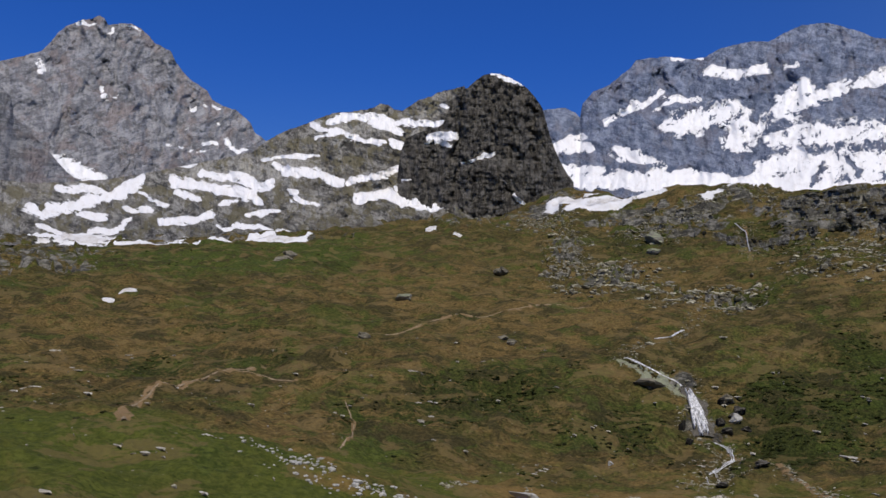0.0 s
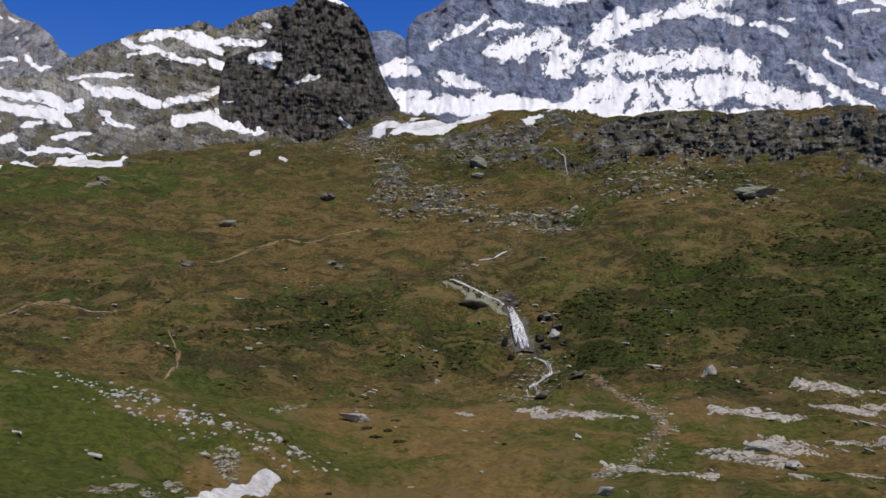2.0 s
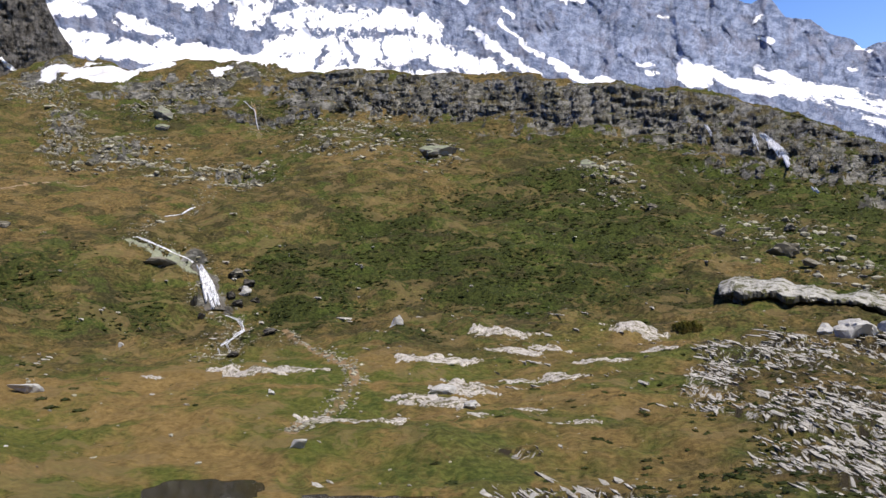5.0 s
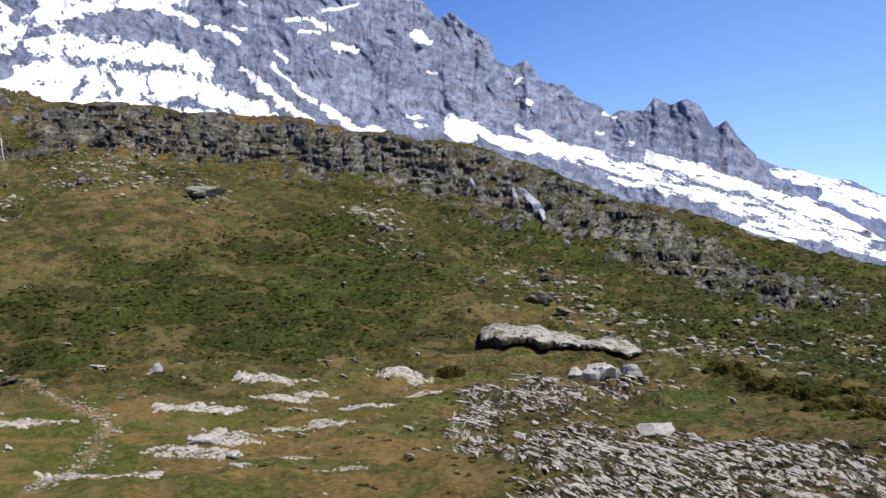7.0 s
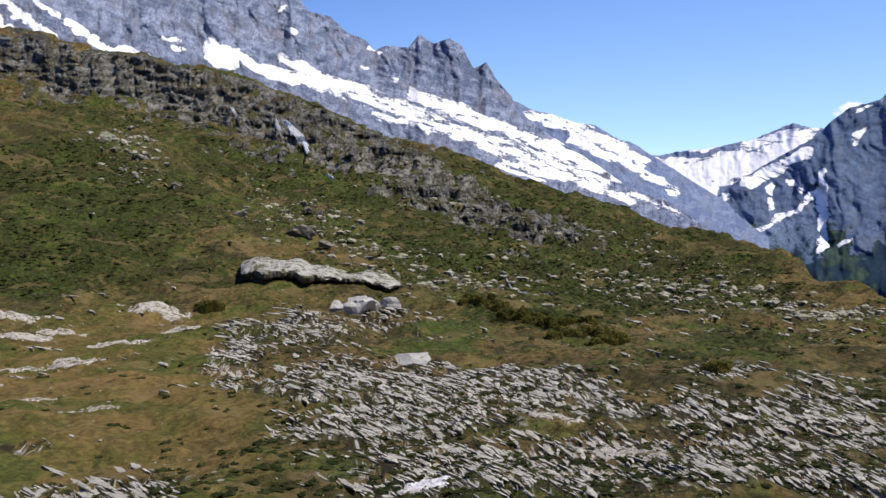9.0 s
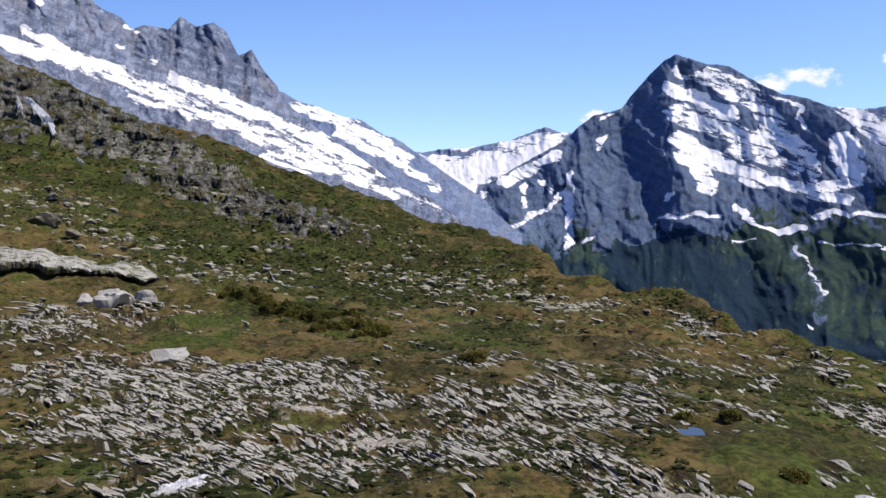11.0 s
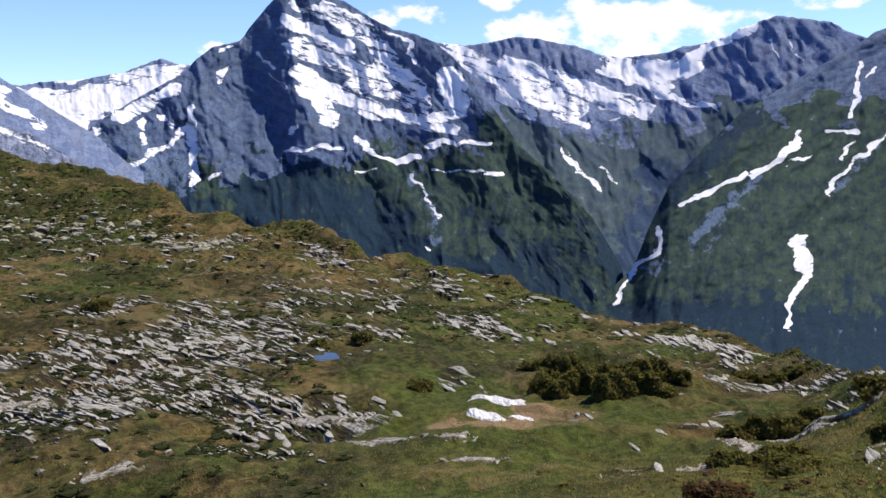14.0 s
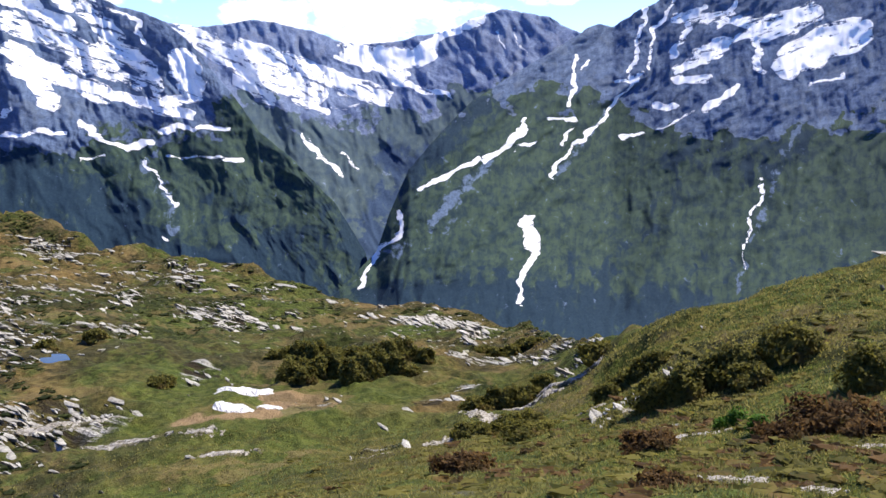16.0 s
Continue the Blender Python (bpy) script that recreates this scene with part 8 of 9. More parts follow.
massif("pyramid_mountain", "steep pyramid peak with snow bands above dark forest", RIDGE_SNOWY_PEAK, [(75, 2500, -11), (114, 2300, -13)], FAR_HAZE_ROCK, SNOW_PYRAMID, 300,
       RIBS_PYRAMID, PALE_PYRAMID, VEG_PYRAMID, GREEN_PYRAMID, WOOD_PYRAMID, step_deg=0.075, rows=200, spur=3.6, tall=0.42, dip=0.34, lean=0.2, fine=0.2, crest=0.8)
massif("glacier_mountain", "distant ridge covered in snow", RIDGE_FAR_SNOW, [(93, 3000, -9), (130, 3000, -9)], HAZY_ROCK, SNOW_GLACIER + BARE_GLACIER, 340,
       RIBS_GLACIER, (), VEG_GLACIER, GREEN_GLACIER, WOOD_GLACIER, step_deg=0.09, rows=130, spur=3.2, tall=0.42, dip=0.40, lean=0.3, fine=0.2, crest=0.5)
massif("green_mountain", "steep green mountainside with snow chutes", set_back(RIDGE_GREEN_MOUNTAIN, 114, 126, 0.25), [(107, 2050, -14), (160, 1900, -14)], FAR_HAZE_ROCK, SNOW_GREEN_A + SNOW_GREEN_B, 380,
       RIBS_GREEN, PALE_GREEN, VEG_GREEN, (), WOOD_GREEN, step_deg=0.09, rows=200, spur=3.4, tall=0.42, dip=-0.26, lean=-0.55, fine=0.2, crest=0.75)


# ---- crags along the upper slope ----
def dist_on_ground(bearings, deg):
    """How far off the ground is first seen at these heights in degrees, a column for each bearing."""
    out = np.empty(deg.shape)
    for j, x in enumerate(bearings):
        k = int(np.argmin(np.abs(BEARINGS - x)))
        far = GD[:, k] > 40
        e = np.maximum.accumulate(np.degrees(np.arctan2(GZ[far, k] - 1.6, GD[far, k])))
        out[:, j] = np.interp(deg[:, j], e + np.arange(len(e)) * 1e-7, GD[far, k])
    return out


def crag(name, label, line, seed, ahead=4.0, **more):
    """A band of cliffs that breaks through the turf. line: bearing, top and bottom in degrees."""
    ln = np.array(line, float)

    def on_slope(b, deg, s):
        soft = np.exp(-0.5 * (np.arange(-6, 7) / 3.0) ** 2)
        d = dist_on_ground(b, deg)
        wide = np.hstack([d[:, :1]] * 6 + [d] + [d[:, -1:]] * 6)
        d = sum(w * wide[:, i:i + d.shape[1]] for i, w in enumerate(soft / soft.sum()))
        ends = np.clip(np.minimum(b - b[0], b[-1] - b) / 1.5, 0, 1)
        return d + 3.0 - ahead * step(s + 0.25 * fbm(b / 1.2, b * 0 + seed, 3, seed + 3), 0.05, 0.4) * ends

    at = [(x, 400.0, 1.6 + 400 * math.tan(radians(t))) for x, t, _ in ln]
    ob = massif(name, label, at, [(x, 400.0, q) for x, _, q in ln], CRAG_ROCK, (), seed, rows=60, step_deg=0.07, lie_on=on_slope, **more)
    return tagged(ob, label, "rock", "crags")


crag("crag", "long band of broken dark grey cliffs along the crest", BAND, 420, spur=1.3, tall=0.8, column=0.6, bed=0.5, jag=0.08, fine=1.0)
crag("crag", "dark grey cliff steps on the heathy slope", STEPS, 430, 3.4, spur=1.2, tall=1.2, column=0.7, bed=0.5, jag=0.15, fine=1.0)
crag("crag", "grey rock steps at the head of the scree", HEAD, 440, 3.2, spur=1.2, tall=1.2, column=0.5, bed=0.4, jag=0.1, fine=1.0)


# ---- stones, slabs and plants ----
rng = np.random.default_rng(7)


def mesh_of(name, verts, faces, material, smooth=False):
    """A mesh from arrays: verts n x 3, triangles m x 3."""
    me = bpy.data.meshes.new(name)
    v, f = np.asarray(verts, np.float32), np.asarray(faces, np.int32)
    me.vertices.add(len(v))
    me.vertices.foreach_set("co", v.ravel())
    me.loops.add(f.size)
    me.loops.foreach_set("vertex_index", f.ravel())
    me.polygons.add(len(f))
    me.polygons.foreach_set("loop_start", np.arange(0, f.size, 3, dtype=np.int32))
    me.polygons.foreach_set("use_smooth", np.full(len(f), smooth))
    me.update(calc_edges=True)
    me.materials.append(material)
    return me


def part(name, me, parent, label=""):
    ob = new(name, me)
    ob.parent = parent
    return tagged(ob, label)


def ball(detail):
    bm = bmesh.new()
    bmesh.ops.create_icosphere(bm, subdivisions=detail, radius=1)
    bm.verts.ensure_lookup_table()
    v = np.array([x.co[:] for x in bm.verts])
    f = np.array([[x.index for x in face.verts] for face in bm.faces])
    bm.free()
    return v, f


BALLS = {k: ball(k) for k in (1, 2, 3, 4)}


def stone_shape(seed, detail, blocky=0.5, rough=0.25):
    """A broken stone: a ball cut by random planes, then roughened."""
    r = np.random.default_rng(seed)
    v, f = BALLS[detail]
    v = v.copy()
    for _ in range(9):
        n = r.normal(size=3)
        n /= np.linalg.norm(n)
        lim = 1 - blocky * r.uniform(0.35, 0.85)
        over = np.maximum(v @ n - lim, 0)
        v -= over[:, None] * n * 0.95
    if detail > 1:
        k = 1 + rough * (0.5 * fbm(v[:, 0] * 1.7 + seed, v[:, 1] * 1.7 + v[:, 2] * 2.1, 4, seed))
        v *= k[:, None]
    return v / np.abs(v).max(0), f


def slab_shape(seed, sides=7):
    """A flat limestone flag: an uneven ring, a tilted top and broken sides."""
    r = np.random.default_rng(seed)
    a = np.sort(r.uniform(0, 2 * math.pi, sides))
    rad = r.uniform(0.7, 1.05, sides)
    ring = np.stack([np.cos(a) * rad, np.sin(a) * rad], 1)
    low = np.c_[ring * 1.04, np.full(sides, -1.0)]
    top = np.c_[ring * r.uniform(0.82, 0.98, (sides, 1)), 0.55 + 0.12 * ring[:, 1] + r.uniform(-0.12, 0.12, sides)]
    mid = np.array([[*(ring.mean(0)), top[:, 2].mean() + 0.06]])
    v = np.vstack([low, top, mid])
    f = []
    for i in range(sides):
        j = (i + 1) % sides
        f += [(i, j, sides + j), (i, sides + j, sides + i), (sides + i, sides + j, 2 * sides)]
    return v, np.array(f)


def clump_shape(seed, leaves=9):
    """A low heath clump: a dome of loose leafy sprays."""
    r = np.random.default_rng(seed)
    v, f = [], []
    for i in range(leaves):
        a, up = r.uniform(0, 2 * math.pi), r.uniform(0.0, 1.0) ** 0.8
        out = math.sqrt(1 - up * up) * r.uniform(0.75, 1.1)
        c = np.array([math.cos(a) * out, math.sin(a) * out, 0.9 * up])
        n = c / (np.linalg.norm(c) + 1e-6) + r.normal(size=3) * 0.45
        side = np.cross(n, r.normal(size=3))
        side /= np.linalg.norm(side)
        tip = n / np.linalg.norm(n) * r.uniform(0.25, 0.5) + (0, 0, 0.12)
        w = r.uniform(0.22, 0.42)
        v += [c * 0.8 - side * w, c * 0.8 + side * w, c * 0.85 + tip]
        f.append((3 * i, 3 * i + 1, 3 * i + 2))
    bv, bf = BALLS[1]
    v = np.vstack([np.array(v), bv * (0.84, 0.84, 0.72)])
    return v, np.vstack([np.array(f), bf + 3 * leaves])


def gather(shapes, picks, pos, size, turn, tip=None):
    """Many copies of a few shapes in one pair of arrays. size: n x 3; turn: about z."""
    vs, fs, base = [], [], 0
    for k, (v, f) in enumerate(shapes):
        idx = np.where(picks == k)[0]
        if not len(idx):
            continue
        p = v[None] * size[idx][:, None, :]
        if tip is not None:
            ct, st = np.cos(tip[idx])[:, None], np.sin(tip[idx])[:, None]
            p = np.stack([p[..., 0], p[..., 1] * ct - p[..., 2] * st, p[..., 1] * st + p[..., 2] * ct], -1)
        c, s = np.cos(turn[idx])[:, None], np.sin(turn[idx])[:, None]
        p = np.stack([p[..., 0] * c - p[..., 1] * s, p[..., 0] * s + p[..., 1] * c, p[..., 2]], -1) + pos[idx][:, None, :]
        vs.append(p.reshape(-1, 3))
        fs.append((f[None] + (np.arange(len(idx)) * len(v))[:, None, None] + base).reshape(-1, 3))
        base += len(idx) * len(v)
    return np.vstack(vs), np.vstack(fs)


LOW, HIGH = int(np.sum(ROWS[:2])), int(np.sum(ROWS[:10])) - 1
NCOL = len(seen)


def places(field, count, near=10.0, far=600.0):
    """Random places on the ground, denser where the field is strong: x, y, z, distance."""
    w = np.clip(field[LOW:HIGH, :NCOL], 0, None)
    d = GD[LOW:HIGH, :NCOL]
    w = w * ((d > near) & (d < far))
    cum = np.cumsum(w.ravel())
    i = np.searchsorted(cum, rng.uniform(0, cum[-1], count))
    r, c = np.divmod(np.minimum(i, w.size - 1), NCOL)
    r, c = r + LOW, c
    t, s = rng.uniform(0, 1, count), rng.uniform(0, 1, count)
    c2 = np.minimum(c + 1, NCOL - 1)

    def mix(a):
        return (a[r, c] * (1 - t) + a[r + 1, c] * t) * (1 - s) + (a[r, c2] * (1 - t) + a[r + 1, c2] * t) * s

    x, y, z = mix(GX), mix(GY), mix(GZ)
    return np.stack([x, y, z], 1), np.hypot(x, y)


wet_zone = np.clip(1 - 2 * spread(POOLS, GX, GY, 0.2, 71, 3.0, (0.8, 1.3)), 0, 1)
snow_zone = np.clip(1 - 2.2 * np.maximum(spread(SNOW_STRIP + SNOW_HOLLOW + SNOW_NEAR_SLABS, GX, GY, 0.2, 91), spread(SNOW_SLOPE, GX, GY, 0.5, 81, 0.7)), 0, 1)
open_ground = wet_zone * snow_zone

# loose stones in the screes, gullies and slopes
STONES = [stone_shape(500 + i, 1, 0.6) for i in range(10)]


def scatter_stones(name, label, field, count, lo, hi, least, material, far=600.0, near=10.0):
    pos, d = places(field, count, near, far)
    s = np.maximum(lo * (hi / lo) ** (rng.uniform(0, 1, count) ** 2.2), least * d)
    size = s[:, None] * np.stack([rng.uniform(0.8, 1.5, count), rng.uniform(0.6, 1.1, count), rng.uniform(0.4, 0.8, count)], 1) * 0.5
    pos[:, 2] += 0.15 * size[:, 2]
    v, f = gather(STONES, rng.integers(0, len(STONES), count), pos, size, rng.uniform(0, 6.28, count))
    return tagged(new(name, mesh_of(name, v, f, material)), label, "stones", kind="stuff")


crest_rock = F_ROCK * step(GD, 230, 300)
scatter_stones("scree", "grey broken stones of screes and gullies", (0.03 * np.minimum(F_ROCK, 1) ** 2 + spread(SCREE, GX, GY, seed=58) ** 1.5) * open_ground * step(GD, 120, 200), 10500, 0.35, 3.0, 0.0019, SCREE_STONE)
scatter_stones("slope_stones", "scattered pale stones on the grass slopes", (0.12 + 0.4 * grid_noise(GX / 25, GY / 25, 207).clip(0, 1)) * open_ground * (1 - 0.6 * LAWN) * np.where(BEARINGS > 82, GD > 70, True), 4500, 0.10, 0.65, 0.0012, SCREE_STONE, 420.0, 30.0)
def ground_line(line):
    return [(b, float(dist_on_ground(np.array([b]), np.array([[e]]))[0, 0])) for b, e in line]


string = along(ground_line(STONE_STRING), GX, GY, 1.6) + 0.3 * along(ground_line(STONE_STRING), GX, GY, 5.0)
lumps = spread([(b, d, 0.9, 1.6, 1.0) for b, d in ground_line(STONE_LUMPS)], GX, GY)
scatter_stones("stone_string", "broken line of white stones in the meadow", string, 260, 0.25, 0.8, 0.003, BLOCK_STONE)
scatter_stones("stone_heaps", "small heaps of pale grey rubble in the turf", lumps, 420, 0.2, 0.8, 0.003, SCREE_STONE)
bank = np.zeros_like(GX)
for half, line in ((4.5, FALL), (3.2, STREAM), (4.0, LOWER_STREAM), (1.8, PATHS["stream_bed"][1]), (6.0, PATHS["gravel_gully"][1])):
    bank = np.maximum(bank, along(line, GX, GY, half))
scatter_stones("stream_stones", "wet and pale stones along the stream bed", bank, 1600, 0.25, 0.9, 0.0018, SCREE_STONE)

# tilted limestone flags, all lying along one strike
FLAGS = [slab_shape(600 + i, 6 + i % 3) for i in range(14)] + [stone_shape(620 + i, 1, 0.5) for i in range(4)]


def flag_numbers(count, pos, d):
    length = 0.32 + 1.7 * rng.uniform(0, 1, count) ** 2.0 * (0.5 + d / 120)
    size = np.stack([length, length * rng.uniform(0.08, 0.18, count), rng.uniform(0.055, 0.115, count) * (0.7 + d / 140)], 1)
    turn = radians(112) - np.arctan2(pos[:, 0], pos[:, 1]) + rng.normal(0, 0.13, count) + 0.2 * grid_noise(pos[:, 0] / 30, pos[:, 1] / 30, 9)
    return size, turn, rng.normal(-0.2, 0.10, count)


slab_field = np.clip(F_SLAB - 0.34 - 0.08 * step(BEARINGS, 88, 96) * (GD < 85) + 0.6 * fbm(GX / 7, GY / 5, 4, 311, 0.7), 0, 1) * open_ground * np.clip(GD / 55, 0.3, 1) * (1 - 0.65 * step(BEARINGS, 88, 96) * (GD < 85)) * np.where(BEARINGS > 88, GD > 26, True) * (1 - 0.85 * LAWN) * (1 - ((BEARINGS > 43.5) & (BEARINGS < 48.7) & (GD < 82))) * (1 - 0.35 * step(BEARINGS, 60, 75))
pos, d = places(slab_field, 9500, 14.0, 230.0)
size, turn, tip = flag_numbers(len(pos), pos, d)
pos[:, 2] += 0.05 * size[:, 2]
course = np.degrees(np.arctan2(pos[:, 0], pos[:, 1]))
lumpy = ((course > 90) & (d < 75)) | (course < 33)
size[lumpy] *= (0.65, 0.9, 1.3)
picks = np.where(lumpy, rng.integers(14, 18, len(pos)), np.where(rng.uniform(0, 1, len(pos)) < 0.1, 15, rng.integers(0, 14, len(pos))))
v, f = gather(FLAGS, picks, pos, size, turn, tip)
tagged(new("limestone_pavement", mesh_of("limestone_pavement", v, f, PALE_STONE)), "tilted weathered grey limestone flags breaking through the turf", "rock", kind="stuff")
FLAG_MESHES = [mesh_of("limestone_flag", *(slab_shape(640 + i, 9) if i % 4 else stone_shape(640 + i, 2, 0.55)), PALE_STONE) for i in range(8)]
pos, d = places(slab_field * (1 - LAWN) * (GD < 95) * np.where(BEARINGS > 92, GD > 34, True), 240, 16.0, 95.0)
size, turn, tip = flag_numbers(len(pos), pos, d)
for i in range(len(pos)):
    ob = new("limestone_flag", FLAG_MESHES[i % 8])
    ob.matrix_world = Matrix.LocRotScale(Vector(pos[i]) + Vector((0, 0, 0.1 * size[i, 2])), Euler((tip[i], 0, turn[i])), Vector(size[i] * 1.25))
    tagged(ob, "weathered pale limestone flag lying in the turf", "rock", "limestone flags")


def boulder(bearing, dist, wide, high, seed, material, label, blocky=0.6, deep=0.8, tip=0.0, roll=0.0):
    at = height_at(bearing, dist)
    v, f = stone_shape(seed, 3, blocky, 0.55)
    v = v * (wide / 2, wide / 2 * deep, high * 0.62)
    ob = new("boulder", mesh_of("boulder", v, f, material))
    ob.matrix_world = Matrix.Translation(at + Vector((0, 0, high * 0.30))) @ pose(0, 0, 0, tip, roll, -bearing + 12 * math.sin(seed))
    return tagged(ob, label, "boulder", "boulders")


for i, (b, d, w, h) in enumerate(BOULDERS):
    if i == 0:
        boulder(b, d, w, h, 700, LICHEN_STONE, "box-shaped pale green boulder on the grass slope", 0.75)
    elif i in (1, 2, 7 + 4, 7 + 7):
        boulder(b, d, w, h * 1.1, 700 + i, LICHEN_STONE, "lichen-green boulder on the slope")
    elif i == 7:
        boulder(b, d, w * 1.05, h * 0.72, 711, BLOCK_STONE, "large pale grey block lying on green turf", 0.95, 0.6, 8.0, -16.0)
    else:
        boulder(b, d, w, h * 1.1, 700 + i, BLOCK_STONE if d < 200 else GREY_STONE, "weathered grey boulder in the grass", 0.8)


for i, (b, d, w, h) in enumerate(FALL_ROCKS):
    boulder(b, d, w * 0.8, h * 0.7, 760 + i, DARK_STONE, "dark wet rock beside the waterfall", 0.65)


def pavement_slab(bearing, dist, wide, seen_depth, seed, material, proud=0.9):
    """A low whaleback of bare rock, with a broken outline, rising from the turf."""
    at = height_at(bearing, dist)
    deep = min(max(seen_depth * dist / 48.0, 0.5), wide * 0.35)
    r = np.random.default_rng(seed)
    nu, nv = 70, 30
    u, w = np.meshgrid(np.linspace(-1.25, 1.25, nu), np.linspace(-1.3, 1.3, nv))
    q = np.sqrt(u * u + w * w) + 0.55 * fbm(u * 2.0 + seed, w * 1.0 + 0.7 * u, 4, seed, 0.55) + 0.3 * fbm(u * 4.0 + seed, w * 3.0 + 1.5 * u, 3, seed + 2, 0.5)
    body = np.clip(1.05 - q, -0.5, 1)
    hump = min(proud, 0.035 * wide + 0.12)
    plate = np.clip(body * 4.5, -1, 1) * 0.75 + 0.25 * np.clip(body, 0, 1) + 0.12 * w
    split = 1 - step(np.abs(grid_noise(u * 1.3 + 0.3 * w + seed, w * 4.0 - 0.8 * u, seed + 5)), 0.03, 0.12)
    z = hump * (plate - 1.3 * split * (body > 0) + 0.08 * fbm(u * 3 + seed, w * 4, 3, seed + 8)) - 0.10
    x, y = u * wide / 2, w * deep
    turn = radians(-bearing + r.uniform(-40, -10))
    wx, wy = at.x + x * math.cos(turn) - y * math.sin(turn), at.y + x * math.sin(turn) + y * math.cos(turn)
    lie = np.array([height_at(math.degrees(math.atan2(p, q)), math.hypot(p, q)).z for p, q in zip(wx[::3, ::3].ravel(), wy[::3, ::3].ravel())]).reshape(wx[::3, ::3].shape)
    lie = np.array([np.interp(np.arange(nu), np.arange(0, nu, 3), row) for row in lie])
    lie = np.array([np.interp(np.arange(nv), np.arange(0, nv, 3), col) for col in lie.T]).T
    co = np.stack([x, y, z + lie - at.z], -1).reshape(-1, 3)
    idx = np.arange(nu * nv).reshape(nv, nu)
    f = np.concatenate([np.stack([idx[:-1, :-1], idx[:-1, 1:], idx[1:, 1:]], -1).reshape(-1, 3),
                        np.stack([idx[:-1, :-1], idx[1:, 1:], idx[1:, :-1]], -1).reshape(-1, 3)])
    ob = new("rock_outcrop", mesh_of("rock_outcrop", co, f, material, True))
    ob.matrix_world = Matrix.Translation(at) @ Matrix.Rotation(turn, 4, "Z")
    return tagged(ob, "smooth pale bedrock outcrop rising from the meadow", "rock", "bedrock outcrops")


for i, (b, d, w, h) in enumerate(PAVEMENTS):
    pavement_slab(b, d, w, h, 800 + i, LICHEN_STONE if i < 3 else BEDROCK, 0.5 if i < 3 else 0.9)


def overhang(bearing, dist, wide, deep, seed):
    """A long bedrock ledge: a bright sloping top, a broken lip and a hollow below it."""
    turn = math.degrees(wide / dist) / 2
    nu = 150
    u = np.linspace(-1, 1, nu)
    b = bearing + turn * u
    way = np.stack([np.sin(np.radians(b)), np.cos(np.radians(b))], 1)
    z0 = np.array([height_at(x, dist).z for x in b])
    back = np.array([height_at(x, dist + 2 * deep).z for x in b])
    soft = np.exp(-0.5 * (np.arange(-10, 11) / 4.0) ** 2)
    z0, back = (np.convolve(np.r_[[a[0]] * 10, a, [a[-1]] * 10], soft / soft.sum(), "valid") for a in (z0, back))
    end = np.clip((1 - np.abs(u)) * 5, 0, 1) ** 0.6
    high = (2.5 - 1.2 * step(u, -0.5, 0.5)) * end * (1 + 0.08 * fbm(u * 5, u * 0, 3, seed))
    lip = deep * (0.9 + 0.35 * fbm(u * 3.5, u * 0 + 3, 4, seed + 1)) * (0.35 + 0.65 * end)
    rows = []
    for k, (out, up) in enumerate(((-1.0, 0.0), (-0.8, 0.5), (-0.5, 0.8), (-0.2, 0.95), (0.1, 1.0), (0.4, 1.05), (0.65, 1.05), (0.85, 1.04), (0.98, 0.97), (1.0, 0.8), (0.97, 0.5), (0.86, 0.3), (0.62, 0.2), (0.55, 0.0), (0.6, -0.4))):
        rough = fbm(u * 8 + 0.9 * k, u * 4 + 0.9 * k, 4, seed + 5, 0.6)
        d = dist + deep - lip * out * 1.0 - (0 if k < 3 else 0.35 * rough)
        base = z0 + (back - z0) * np.clip((d - dist) / (2 * deep), 0, 1)
        z = base + high * up + 0.22 * rough * end - (0.4 if k == 0 else 0)
        rows.append(np.c_[way * d[:, None], z])
    g = np.array(rows)
    idx = np.arange(g.shape[0] * nu).reshape(g.shape[0], nu)
    f = np.concatenate([np.stack([idx[:-1, :-1], idx[1:, 1:], idx[:-1, 1:]], -1).reshape(-1, 3), np.stack([idx[:-1, :-1], idx[1:, :-1], idx[1:, 1:]], -1).reshape(-1, 3)])
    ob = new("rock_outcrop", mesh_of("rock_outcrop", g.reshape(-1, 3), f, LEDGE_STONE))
    return tagged(ob, "broad pale bedrock ledge overhanging the green slope", "rock", "bedrock outcrops")


overhang(52.4, 182.0, 32.0, 9.0, 860)

# heath and dwarf shrubs
CLUMPS = [clump_shape(900 + i) for i in range(8)]


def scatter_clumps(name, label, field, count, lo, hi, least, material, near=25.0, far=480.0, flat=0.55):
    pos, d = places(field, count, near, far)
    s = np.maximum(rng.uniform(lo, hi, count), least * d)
    size = np.stack([s * rng.uniform(1.0, 2.6, count), s * rng.uniform(0.9, 1.6, count), s * rng.uniform(0.7, 1.2, count) * flat], 1) * 0.5
    v, f = gather(CLUMPS, rng.integers(0, len(CLUMPS), count), pos, size, rng.normal(0, 0.5, count) - np.arctan2(pos[:, 0], pos[:, 1]))
    return tagged(new(name, mesh_of(name, v, f, material)), label, "heath", kind="stuff")


heath_field = np.clip(F_HEATH - 0.25 + 0.5 * fbm(GX / 9, GY / 9, 3, 331), 0, 1) * open_ground
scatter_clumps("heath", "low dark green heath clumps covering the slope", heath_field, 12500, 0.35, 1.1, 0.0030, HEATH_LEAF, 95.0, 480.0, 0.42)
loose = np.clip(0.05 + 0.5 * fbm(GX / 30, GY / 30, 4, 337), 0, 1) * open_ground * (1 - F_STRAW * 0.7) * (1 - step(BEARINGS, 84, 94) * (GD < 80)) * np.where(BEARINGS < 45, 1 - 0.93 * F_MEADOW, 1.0)
